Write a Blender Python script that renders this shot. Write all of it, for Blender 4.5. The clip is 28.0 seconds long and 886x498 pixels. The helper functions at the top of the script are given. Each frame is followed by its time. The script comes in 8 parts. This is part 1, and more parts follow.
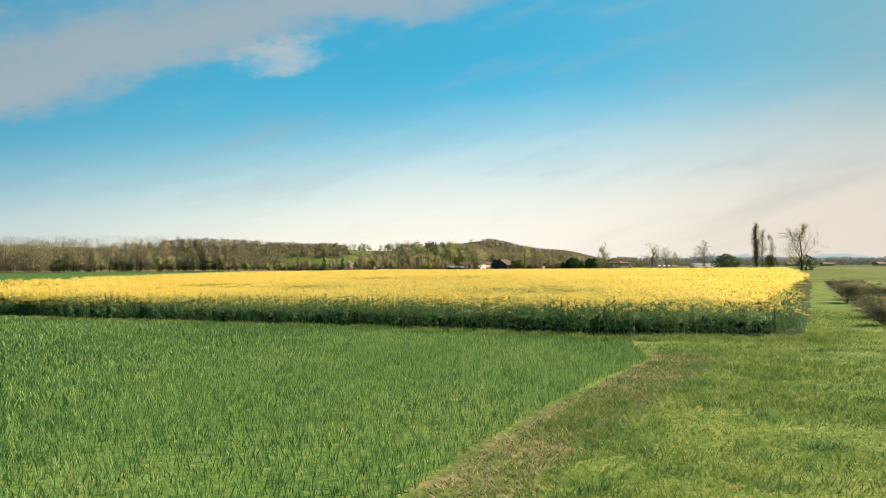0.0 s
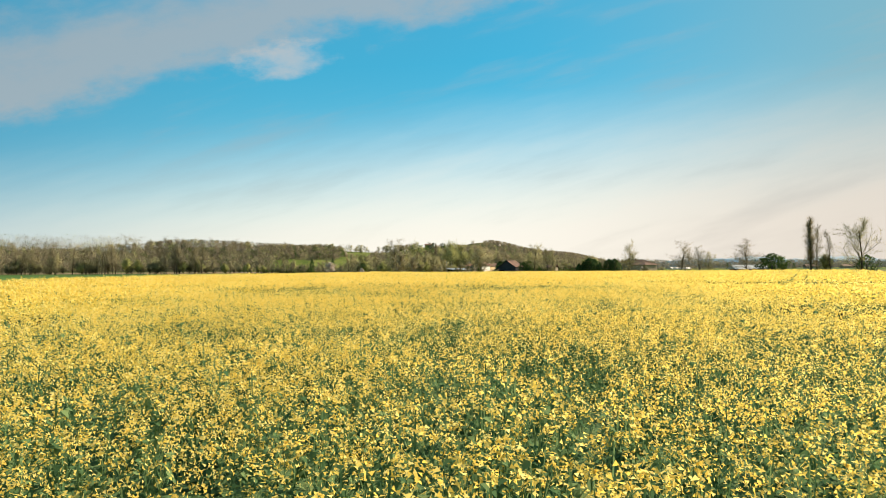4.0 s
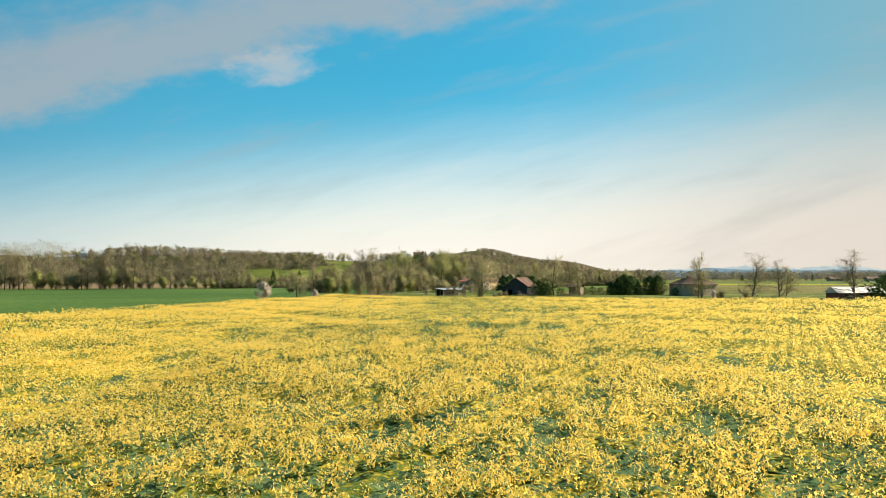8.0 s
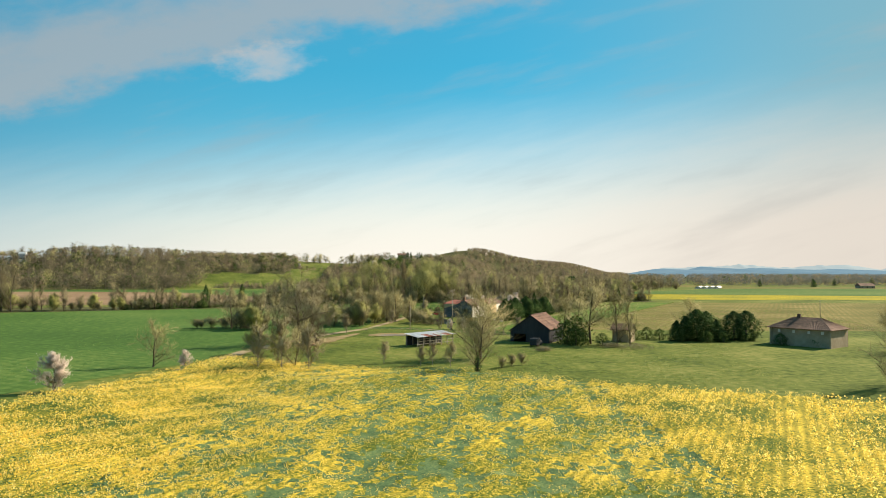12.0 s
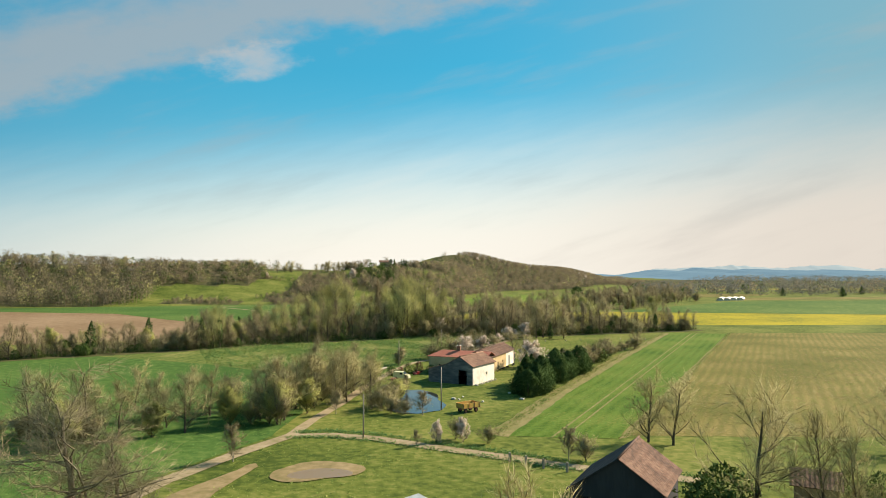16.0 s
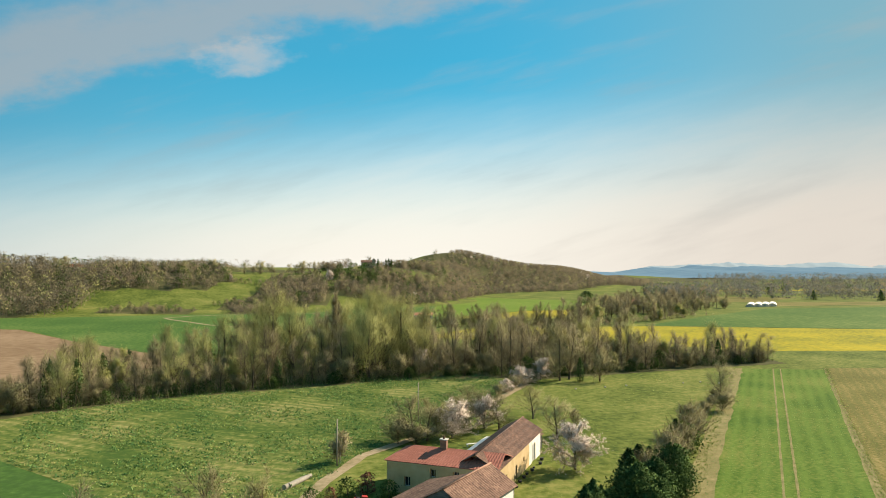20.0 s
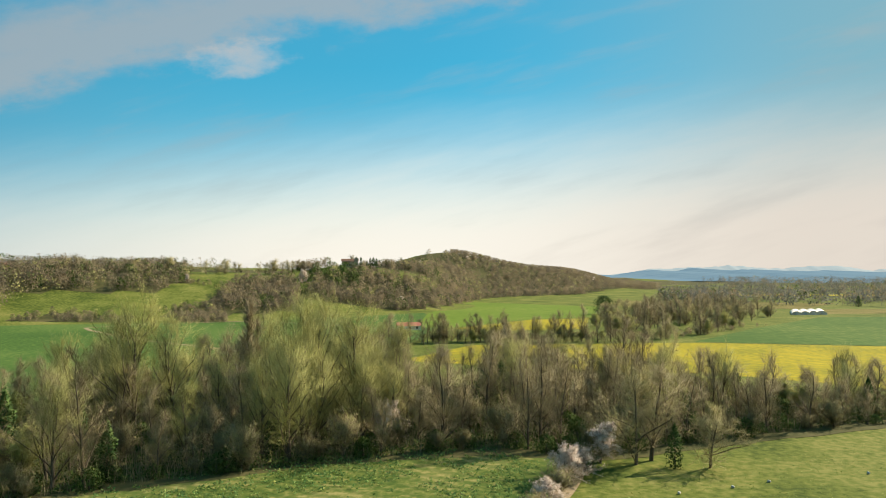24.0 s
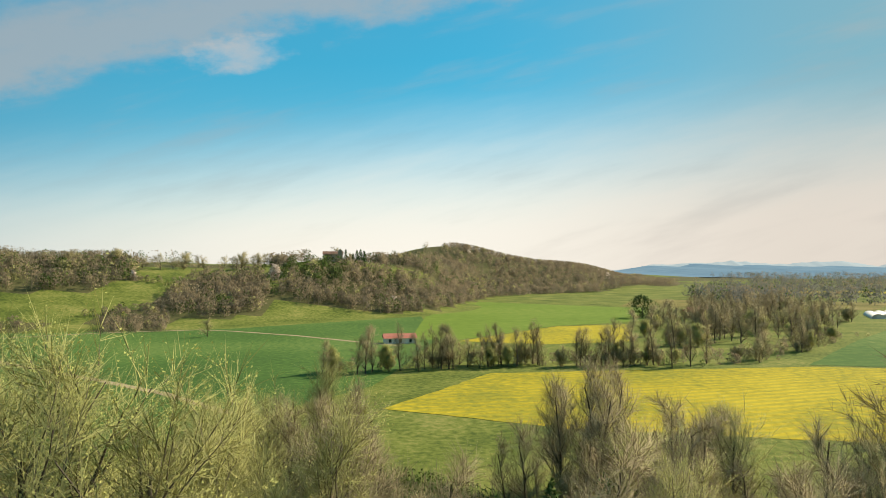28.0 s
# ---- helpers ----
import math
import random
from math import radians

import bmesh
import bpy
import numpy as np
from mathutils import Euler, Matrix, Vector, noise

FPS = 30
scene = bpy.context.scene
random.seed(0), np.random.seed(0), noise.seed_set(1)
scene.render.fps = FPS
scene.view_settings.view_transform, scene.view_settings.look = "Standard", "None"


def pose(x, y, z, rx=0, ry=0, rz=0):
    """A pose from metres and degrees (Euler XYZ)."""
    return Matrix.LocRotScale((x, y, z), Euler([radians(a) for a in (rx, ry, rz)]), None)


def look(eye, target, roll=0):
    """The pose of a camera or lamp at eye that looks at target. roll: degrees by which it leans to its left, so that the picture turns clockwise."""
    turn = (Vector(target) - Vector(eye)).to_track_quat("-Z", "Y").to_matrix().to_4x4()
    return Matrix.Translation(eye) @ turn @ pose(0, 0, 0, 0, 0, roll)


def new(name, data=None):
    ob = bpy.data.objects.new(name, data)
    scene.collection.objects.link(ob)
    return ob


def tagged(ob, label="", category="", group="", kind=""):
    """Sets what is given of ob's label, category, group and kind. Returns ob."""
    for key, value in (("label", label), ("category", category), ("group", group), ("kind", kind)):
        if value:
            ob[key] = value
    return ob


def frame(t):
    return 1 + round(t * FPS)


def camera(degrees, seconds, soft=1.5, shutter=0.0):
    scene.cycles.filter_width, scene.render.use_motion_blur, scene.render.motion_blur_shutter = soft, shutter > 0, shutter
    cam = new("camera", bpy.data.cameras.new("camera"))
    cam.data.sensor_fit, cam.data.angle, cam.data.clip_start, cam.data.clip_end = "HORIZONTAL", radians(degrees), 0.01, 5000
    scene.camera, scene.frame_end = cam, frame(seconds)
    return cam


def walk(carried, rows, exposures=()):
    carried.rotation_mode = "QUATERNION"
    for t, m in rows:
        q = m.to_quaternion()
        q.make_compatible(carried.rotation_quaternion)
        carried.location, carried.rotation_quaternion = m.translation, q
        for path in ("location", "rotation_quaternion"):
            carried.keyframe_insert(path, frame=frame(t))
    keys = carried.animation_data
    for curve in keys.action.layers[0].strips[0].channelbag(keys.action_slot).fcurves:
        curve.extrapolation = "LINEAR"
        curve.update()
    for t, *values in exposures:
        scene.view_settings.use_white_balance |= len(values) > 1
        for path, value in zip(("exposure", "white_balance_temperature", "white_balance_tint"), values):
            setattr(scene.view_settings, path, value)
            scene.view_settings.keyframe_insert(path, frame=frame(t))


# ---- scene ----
# ---- camera: one low, rising flight straight ahead over the fields ----
cam = camera(66.5, 28.0, soft=0.9)
PATH = [
    (0, 0.00, 0.00, 3.02, 0.00, 1.43, 0.31), (1, 0.18, 10.89, 2.98, 0.05, 1.45, 0.35),
    (2, 0.22, 22.45, 2.92, 0.10, 1.59, 0.36), (3, 0.66, 33.52, 2.82, 0.15, 1.61, 0.32),
    (3.5, 0.98, 39.55, 2.75, 0.16, 1.56, 0.31), (4.5, 1.40, 53.10, 2.75, 0.01, 1.82, 0.30),
    (5.5, 1.55, 70.24, 3.00, -0.22, 2.17, 0.28), (6, 1.52, 80.77, 3.60, -0.30, 2.25, 0.18),
    (7, 1.74, 103.01, 5.43, -0.48, 2.30, 0.11), (8, 2.45, 126.49, 6.94, -0.62, 2.27, 0.04),
    (9, 3.49, 148.60, 8.89, -0.78, 2.17, -0.12), (10, 4.48, 168.73, 11.28, -1.01, 1.98, -0.31),
    (11, 5.66, 190.61, 13.80, -1.23, 1.84, -0.20), (12, 6.80, 212.49, 16.08, -1.45, 1.96, -0.18),
    (13, 7.63, 233.77, 18.30, -1.72, 1.99, -0.07), (14, 8.16, 256.13, 20.98, -1.95, 1.97, 0.04),
    (15, 9.05, 278.57, 23.39, -2.20, 1.95, 0.13), (16, 10.17, 298.86, 25.25, -2.42, 1.99, 0.03),
    (17, 11.17, 318.52, 27.58, -2.61, 1.95, -0.02), (18, 12.50, 338.88, 29.66, -2.77, 1.86, 0.03),
    (19, 14.26, 359.49, 29.96, -2.87, 1.85, 0.09), (20, 16.57, 379.37, 29.67, -3.01, 1.70, 0.05),
    (21, 18.49, 398.88, 29.92, -3.12, 1.56, -0.14), (22, 20.10, 419.10, 29.40, -3.22, 1.72, -0.14),
    (23, 21.72, 439.45, 28.50, -3.33, 1.87, -0.13), (24, 22.86, 460.31, 28.10, -3.42, 1.90, -0.18),
    (25, 23.83, 481.32, 27.88, -3.49, 1.84, -0.18), (26, 24.58, 502.36, 27.64, -3.54, 1.80, -0.16),
    (27, 25.32, 523.44, 27.40, -3.60, 1.72, -0.13), (28, 26.07, 544.54, 27.04, -3.65, 1.58, -0.11),
]
walk(cam, [(t, pose(x, y, z, 90 + p, r, w)) for t, x, y, z, w, p, r in PATH], exposures=[(0, 1.07, 6950, 10), (28, 1.02, 6950, 10)])

# ---- daylight: sun low over the fields ahead and to the side, thin high cloud ----
SUN_EL, SUN_AZ = 34.0, 25.0          # degrees up; degrees from +x towards +y
sun_way = Vector((math.cos(radians(SUN_EL)) * math.cos(radians(SUN_AZ)),
                  math.cos(radians(SUN_EL)) * math.sin(radians(SUN_AZ)), math.sin(radians(SUN_EL))))
sun = new("sun", bpy.data.lights.new("sun", "SUN"))
sun.data.energy, sun.data.angle, sun.data.color = 4.9, radians(0.6), (1.0, 0.89, 0.74)
sun.matrix_world = look((0, 0, 300), Vector((0, 0, 300)) - sun_way)


def nodes_of(tree):
    tree.nodes.clear()

    def add(kind, **values):
        n = tree.nodes.new(kind)
        for key, value in values.items():
            if key == "op":
                n.operation = value
            elif key == "blend":
                n.blend_type = value
            elif key == "data":
                n.data_type = value
            else:
                n.inputs[int(key[1:])].default_value = value
        return n

    def link(a, out, b, into):
        tree.links.new(a.outputs[out], b.inputs[into])
    return add, link


world = bpy.data.worlds.new("sky")
scene.world = world
world.use_nodes = True


def build_sky():
    add, link = nodes_of(world.node_tree)

    def math_(op, a, b=None):
        n = add("ShaderNodeMath", op=op)
        for k, v in enumerate((a, b)):
            if v is None:
                continue
            if isinstance(v, (int, float)):
                n.inputs[k].default_value = v
            else:
                world.node_tree.links.new(v, n.inputs[k])
        return n.outputs[0]

    def ramp(value, lo, hi):
        n = add("ShaderNodeMapRange")
        n.interpolation_type = "SMOOTHSTEP"
        world.node_tree.links.new(value, n.inputs[0])
        n.inputs[1].default_value, n.inputs[2].default_value = lo, hi
        return n.outputs[0]

    def mix(fac, a, b):
        n = add("ShaderNodeMix", data="RGBA")
        world.node_tree.links.new(fac, n.inputs[0])
        for k, v in ((6, a), (7, b)):
            if isinstance(v, tuple):
                n.inputs[k].default_value = (*v, 1)
            else:
                world.node_tree.links.new(v, n.inputs[k])
        return n.outputs[2]

    co = add("ShaderNodeTexCoord")
    sep = add("ShaderNodeSeparateXYZ")
    link(co, "Generated", sep, 0)
    ahead = math_("MAXIMUM", math_("ABSOLUTE", sep.outputs[1]), 0.15)
    u = math_("DIVIDE", sep.outputs[0], ahead)
    v = math_("DIVIDE", sep.outputs[2], ahead)
    sky = add("ShaderNodeTexSky")
    sky.sky_type, sky.sun_disc = "NISHITA", False
    sky.sun_elevation, sky.sun_rotation = radians(SUN_EL), radians(90 - SUN_AZ)
    sky.air_density, sky.dust_density, sky.ozone_density = 1.0, 0.2, 3.0
    # a richer blue aloft
    rich = add("ShaderNodeHueSaturation", i1=1.0)
    rich.inputs["Hue"].default_value, rich.inputs["Saturation"].default_value = 0.488, 1.55
    rich.inputs["Value"].default_value = 1.0
    link(sky, 0, rich, "Color")
    tint = add("ShaderNodeMix", data="RGBA", blend="MULTIPLY", i0=1.0)
    tint.inputs[7].default_value = (1.45, 1.02, 0.80, 1)
    link(rich, 0, tint, 6)
    even = add("ShaderNodeMix", data="RGBA", i0=0.55)
    even.inputs[7].default_value = (0.45, 1.95, 3.05, 1)
    link(tint, 2, even, 6)
    # streaked noise for the high cloud
    stretch = add("ShaderNodeCombineXYZ")
    world.node_tree.links.new(math_("ADD", math_("MULTIPLY", u, 2.2), math_("MULTIPLY", v, -2.0)), stretch.inputs[0])
    world.node_tree.links.new(math_("ADD", math_("MULTIPLY", v, 9.0), math_("MULTIPLY", u, -2.0)), stretch.inputs[1])
    wisp = add("ShaderNodeTexNoise", i2=1.6, i3=6.0, i4=0.56)
    link(stretch, 0, wisp, 0)
    puff = add("ShaderNodeTexNoise", i2=7.0, i3=5.0, i4=0.6)
    flat = add("ShaderNodeCombineXYZ")
    world.node_tree.links.new(u, flat.inputs[0])
    world.node_tree.links.new(math_("MULTIPLY", v, 1.8), flat.inputs[1])
    link(flat, 0, puff, 0)
    n1 = math_("SUBTRACT", wisp.outputs[0], 0.5)
    n2 = math_("SUBTRACT", puff.outputs[0], 0.5)
    # milky haze towards the horizon, higher on the sun's side
    lift = math_("ADD", math_("ADD", math_("MULTIPLY", math_("MINIMUM", math_("MAXIMUM", u, -1.2), 1.2), -0.10), v), math_("MULTIPLY", n1, 0.10))
    haze = math_("SUBTRACT", 1.0, ramp(lift, 0.0, 0.27))
    warm = mix(ramp(u, 0.0, 0.66), mix(ramp(u, -0.66, -0.05), (3.45, 3.85, 3.85), (4.65, 4.6, 4.35)), (3.75, 3.5, 3.25))
    # a greyer veil over the sunward side
    blue = mix(math_("MULTIPLY", ramp(u, 0.05, 0.75), 0.75), even.outputs[2], (1.2, 2.15, 2.5))
    blue = mix(math_("MULTIPLY", math_("SUBTRACT", 1.0, ramp(u, -0.8, -0.2)), 0.6), blue, (0.28, 1.5, 2.5))
    col = mix(math_("MULTIPLY", haze, 0.97), blue, warm)
    # the cloud bank, its lower edge slanting up to the right
    edge = math_("SUBTRACT", v, math_("ADD", math_("MULTIPLY", u, 0.235), 0.352))
    edge = math_("ADD", edge, math_("ADD", math_("MULTIPLY", n1, 0.10), math_("MULTIPLY", n2, 0.17)))
    bank = math_("MULTIPLY", ramp(edge, 0.0, 0.07), math_("SUBTRACT", 1.0, ramp(edge, 0.09, 0.23)))
    thin = math_("MULTIPLY", ramp(n1, -0.02, 0.25), 0.28)
    cover = math_("MAXIMUM", math_("MULTIPLY", bank, 0.58), thin)
    col = mix(cover, col, (2.4, 2.28, 2.25))
    # one small bright puff under the bank
    pu = math_("MULTIPLY", math_("ADD", u, 0.232), 13.0)
    pv = math_("MULTIPLY", math_("SUBTRACT", math_("SUBTRACT", v, 0.318), math_("MULTIPLY", math_("ADD", u, 0.238), 0.16)), 42.0)
    pd = math_("ADD", math_("ADD", math_("MULTIPLY", pu, pu), math_("MULTIPLY", pv, pv)), math_("MULTIPLY", n2, -9.0))
    col = mix(math_("MULTIPLY", math_("SUBTRACT", 1.0, ramp(pd, -0.6, 1.7)), 0.42), col, (3.5, 3.1, 2.9))
    bg = add("ShaderNodeBackground", i1=0.10)
    world.node_tree.links.new(col, bg.inputs[0])
    out = add("ShaderNodeOutputWorld")
    link(bg, 0, out, 0)


build_sky()

# ---- materials ----
def material(name, colours, scale=1.0, big=0.0, rough=0.85, bump=0.0, bump_scale=None, metal=0.0, island=0.0,
             stretch=(1, 1, 1), through_light=0.0, spec=None, turn=0.0, objects=0.0, contrast=1.0):
    """Colours mixed by noise at a fine and a coarse scale; island and objects vary the tone piece by piece."""
    m = bpy.data.materials.new(name)
    m.use_nodes = True
    t = m.node_tree
    add, link = nodes_of(t)
    co = add("ShaderNodeTexCoord")
    mp = add("ShaderNodeMapping")
    mp.inputs["Scale"].default_value = stretch
    mp.inputs["Rotation"].default_value = (0, 0, radians(turn))
    link(co, "Object", mp, 0)
    fine = add("ShaderNodeTexNoise", i2=scale, i3=5.0, i4=0.6)
    link(mp, 0, fine, 0)
    value = fine.outputs[0]
    if big:
        coarse = add("ShaderNodeTexNoise", i2=big, i3=3.0, i4=0.55)
        link(mp, 0, coarse, 0)
        mixed = add("ShaderNodeMath", op="MULTIPLY_ADD", i1=0.55, i2=0.0)
        link(fine, 0, mixed, 0)
        both = add("ShaderNodeMath", op="MULTIPLY_ADD", i1=0.45)
        link(coarse, 0, both, 0)
        link(mixed, 0, both, 2)
        value = both.outputs[0]
    if island:
        geo = add("ShaderNodeNewGeometry")
        shift = add("ShaderNodeMath", op="MULTIPLY_ADD", i1=island, i2=-island / 2)
        link(geo, "Random Per Island", shift, 0)
        total = add("ShaderNodeMath", op="ADD")
        link(shift, 0, total, 0)
        t.links.new(value, total.inputs[1])
        value = total.outputs[0]
    if objects:
        info = add("ShaderNodeObjectInfo")
        shift = add("ShaderNodeMath", op="MULTIPLY_ADD", i1=objects, i2=-objects / 2)
        link(info, "Random", shift, 0)
        total = add("ShaderNodeMath", op="ADD")
        link(shift, 0, total, 0)
        t.links.new(value, total.inputs[1])
        value = total.outputs[0]
    ramp = add("ShaderNodeValToRGB")
    els = ramp.color_ramp.elements
    n = len(colours)
    lo, hi = 0.5 - 0.24 / contrast, 0.5 + 0.24 / contrast
    for k, c in enumerate(colours):
        at = lo + (hi - lo) * k / max(1, n - 1)
        e = els[k] if k < 2 else els.new(at)
        e.position, e.color = at, (*c, 1)
    t.links.new(value, ramp.inputs[0])
    bsdf = add("ShaderNodeBsdfPrincipled")
    link(ramp, 0, bsdf, "Base Color")
    bsdf.inputs["Roughness"].default_value = rough
    bsdf.inputs["Metallic"].default_value = metal
    bsdf.inputs["Specular IOR Level"].default_value = (0.05 if rough > 0.92 else 0.3) if spec is None else spec
    if bump:
        bn = add("ShaderNodeTexNoise", i2=bump_scale or scale * 3, i3=4.0)
        link(mp, 0, bn, 0)
        b = add("ShaderNodeBump", i0=bump)
        b.inputs["Distance"].default_value = 0.05
        link(bn, 0, b, "Height")
        link(b, 0, bsdf, "Normal")
    out = add("ShaderNodeOutputMaterial")
    if through_light:
        tl = add("ShaderNodeBsdfTranslucent")
        link(ramp, 0, tl, 0)
        mx = add("ShaderNodeMixShader", i0=through_light)
        link(bsdf, 0, mx, 1)
        link(tl, 0, mx, 2)
        link(mx, 0, out, 0)
    else:
        link(bsdf, 0, out, 0)
    return m


def rows_material(name, colours, spacing, turn, dark, scale=0.5, big=0.02, depth=0.5):
    """A field with drilled rows: noise colour with stripes of a second tone along the drill direction."""
    m = material(name, colours, scale, big, rough=0.95, contrast=2.3)
    t = m.node_tree
    ramp = next(n for n in t.nodes if n.type == "VALTORGB")
    bsdf = next(n for n in t.nodes if n.type == "BSDF_PRINCIPLED")
    co = next(n for n in t.nodes if n.type == "TEX_COORD")
    mp = t.nodes.new("ShaderNodeMapping")
    mp.inputs["Rotation"].default_value = (0, 0, radians(turn))
    t.links.new(co.outputs["Object"], mp.inputs[0])
    wave = t.nodes.new("ShaderNodeTexWave")
    wave.inputs["Scale"].default_value = 0.314 / spacing
    wave.inputs["Distortion"].default_value = 2.5
    wave.inputs["Detail"].default_value = 3
    wave.inputs["Detail Scale"].default_value = 0.6
    t.links.new(mp.outputs[0], wave.inputs[0])
    mix = t.nodes.new("ShaderNodeMix")
    mix.data_type = "RGBA"
    soft = t.nodes.new("ShaderNodeMath")
    soft.operation = "MULTIPLY"
    soft.inputs[1].default_value = depth
    t.links.new(wave.outputs[1], soft.inputs[0])
    t.links.new(soft.outputs[0], mix.inputs[0])
    t.links.new(ramp.outputs[0], mix.inputs[6])
    mix.inputs[7].default_value = (*dark, 1)
    t.links.new(mix.outputs[2], bsdf.inputs["Base Color"])
    return m


M_meadow = material("meadow_grass", [(0.045, 0.068, 0.014), (0.105, 0.128, 0.026), (0.19, 0.185, 0.055)], 0.7, 0.05, 0.95, 1.0, 3.0, contrast=1.9)
M_wheat = material("young_wheat", [(0.05, 0.095, 0.022), (0.12, 0.185, 0.04), (0.25, 0.235, 0.07)], 5.0, 0.12, 0.95, 0.8, 9.0, contrast=1.5)
M_wheat_far = rows_material("young_wheat_rows", [(0.04, 0.082, 0.020), (0.06, 0.115, 0.026), (0.11, 0.16, 0.042)], 2.4, -62, (0.032, 0.075, 0.014), 0.6, 0.012, 0.3)
M_wheat_hill = rows_material("young_wheat_slope", [(0.05, 0.10, 0.022), (0.08, 0.13, 0.03), (0.13, 0.165, 0.045)], 3.0, 20, (0.055, 0.10, 0.025), 0.2, 0.01, 0.4)
M_margin = material("mown_margin", [(0.055, 0.10, 0.02), (0.13, 0.18, 0.035), (0.25, 0.24, 0.075)], 6.0, 0.5, 0.95, 1.0, 12.0, contrast=1.9)
M_light = material("spring_pasture", [(0.075, 0.12, 0.016), (0.11, 0.165, 0.024), (0.17, 0.20, 0.045)], 0.2, 0.012, 0.95)
M_strip = rows_material("green_strip", [(0.04, 0.085, 0.012), (0.075, 0.125, 0.018), (0.15, 0.165, 0.04)], 2.4, 28.5, (0.11, 0.17, 0.03), 1.6, 0.05, 0.5)
M_weeds = rows_material("weedy_fallow", [(0.045, 0.08, 0.018), (0.11, 0.135, 0.032), (0.24, 0.215, 0.08)], 2.6, -60, (0.045, 0.085, 0.018), 0.9, 0.06, 0.55)
M_stubble = rows_material("bare_stubble", [(0.085, 0.085, 0.022), (0.16, 0.135, 0.04), (0.25, 0.19, 0.075)], 2.1, 28.5, (0.10, 0.105, 0.028), 1.6, 0.04, 0.55)
M_brown = rows_material("ploughed_soil", [(0.16, 0.105, 0.06), (0.22, 0.15, 0.09), (0.27, 0.19, 0.12)], 4.0, 30, (0.19, 0.12, 0.07), 0.3, 0.02, 0.5)
# dark tones hold the shade under the standing rape
M_soil = material("shaded_crop_soil", [(0.02, 0.035, 0.010), (0.045, 0.06, 0.018), (0.15, 0.115, 0.06)], 1.4, 0.12, 0.95, 0.8, 4)
M_dry = material("dry_grass_strip", [(0.085, 0.10, 0.03), (0.19, 0.165, 0.07), (0.33, 0.25, 0.13)], 5.0, 0.4, 0.95, 0.8, 8)
M_strip_litter = material("dead_leaf_litter", [(0.06, 0.10, 0.02), (0.12, 0.135, 0.04), (0.27, 0.195, 0.10)], 4.0, 0.5, 0.95, 0.8, 8, contrast=1.6)
M_gravel = material("gravel_track", [(0.13, 0.12, 0.05), (0.27, 0.21, 0.13), (0.37, 0.30, 0.20)], 1.1, 0.2, 0.95, 0.4, 9)
M_clay = material("bare_clay", [(0.10, 0.10, 0.035), (0.22, 0.165, 0.085), (0.32, 0.24, 0.14)], 0.9, 0.25, 0.95, 0.4, 6)
M_rape_cover = rows_material("rape_canopy", [(0.05, 0.085, 0.02), (0.13, 0.145, 0.02), (0.44, 0.32, 0.04), (0.62, 0.44, 0.06)], 0.95, 28, (0.06, 0.09, 0.02), 4.0, 0.1, 0.5)
M_under = material("rape_leaf_layer", [(0.03, 0.06, 0.03), (0.08, 0.13, 0.055), (0.18, 0.21, 0.07)], 6.0, 0.5, 0.95, 0.6, 9.0, contrast=1.5)
M_rape_far = rows_material("rape_far", [(0.15, 0.15, 0.02), (0.30, 0.24, 0.016), (0.40, 0.31, 0.022)], 3.0, 75, (0.20, 0.20, 0.03), 0.5, 0.03, 0.6)
M_petal = material("rape_petals", [(0.80, 0.55, 0.10), (0.88, 0.64, 0.14), (0.93, 0.74, 0.25)], 1.5, 0.2, 0.9, island=0.5, through_light=0.55)
M_rape_leaf = material("rape_leaves", [(0.06, 0.128, 0.058), (0.115, 0.20, 0.082), (0.205, 0.285, 0.115)], 2.0, 0.2, 0.93, island=0.5, through_light=0.4)
M_blade = material("wheat_blades", [(0.055, 0.135, 0.047), (0.125, 0.23, 0.072), (0.25, 0.33, 0.11)], 0.8, 0.07, 0.93, island=0.5, through_light=0.3)
M_tuft = material("grass_tufts", [(0.09, 0.16, 0.03), (0.19, 0.26, 0.05), (0.33, 0.34, 0.10)], 0.8, 0.1, 0.8, island=0.5, through_light=0.3)
M_straw = material("dead_stalks", [(0.22, 0.15, 0.08), (0.34, 0.245, 0.14), (0.44, 0.34, 0.20)], 2, 0.2, 0.9, island=0.5)
M_bark = material("grey_bark", [(0.045, 0.038, 0.027), (0.09, 0.075, 0.053), (0.16, 0.135, 0.10)], 3, 0.3, 0.95, 0.6, 12, stretch=(1, 1, 0.25))
M_twig = material("brown_twigs", [(0.16, 0.135, 0.078), (0.24, 0.20, 0.115), (0.33, 0.28, 0.16)], 0.3, 0, 0.9, island=0.22, objects=0.4, through_light=0.18)
M_ashtwig = material("olive_twigs", [(0.21, 0.185, 0.09), (0.31, 0.275, 0.13), (0.41, 0.365, 0.18)], 0.3, 0, 0.9, island=0.22, objects=0.4, through_light=0.18)
M_bud = material("olive_buds", [(0.22, 0.22, 0.085), (0.32, 0.315, 0.115), (0.42, 0.41, 0.155)], 0.3, 0, 0.9, island=0.22, through_light=0.22, objects=0.3)
M_spring = material("yellow_green_leaf_buds", [(0.26, 0.27, 0.075), (0.37, 0.375, 0.11), (0.47, 0.47, 0.15)], 0.3, 0, 0.8, island=0.22, through_light=0.3, objects=0.3)
M_bloom = material("white_blossom", [(0.55, 0.43, 0.36), (0.74, 0.62, 0.54), (0.84, 0.76, 0.68)], 1, 0, 0.8, island=0.4, through_light=0.3)
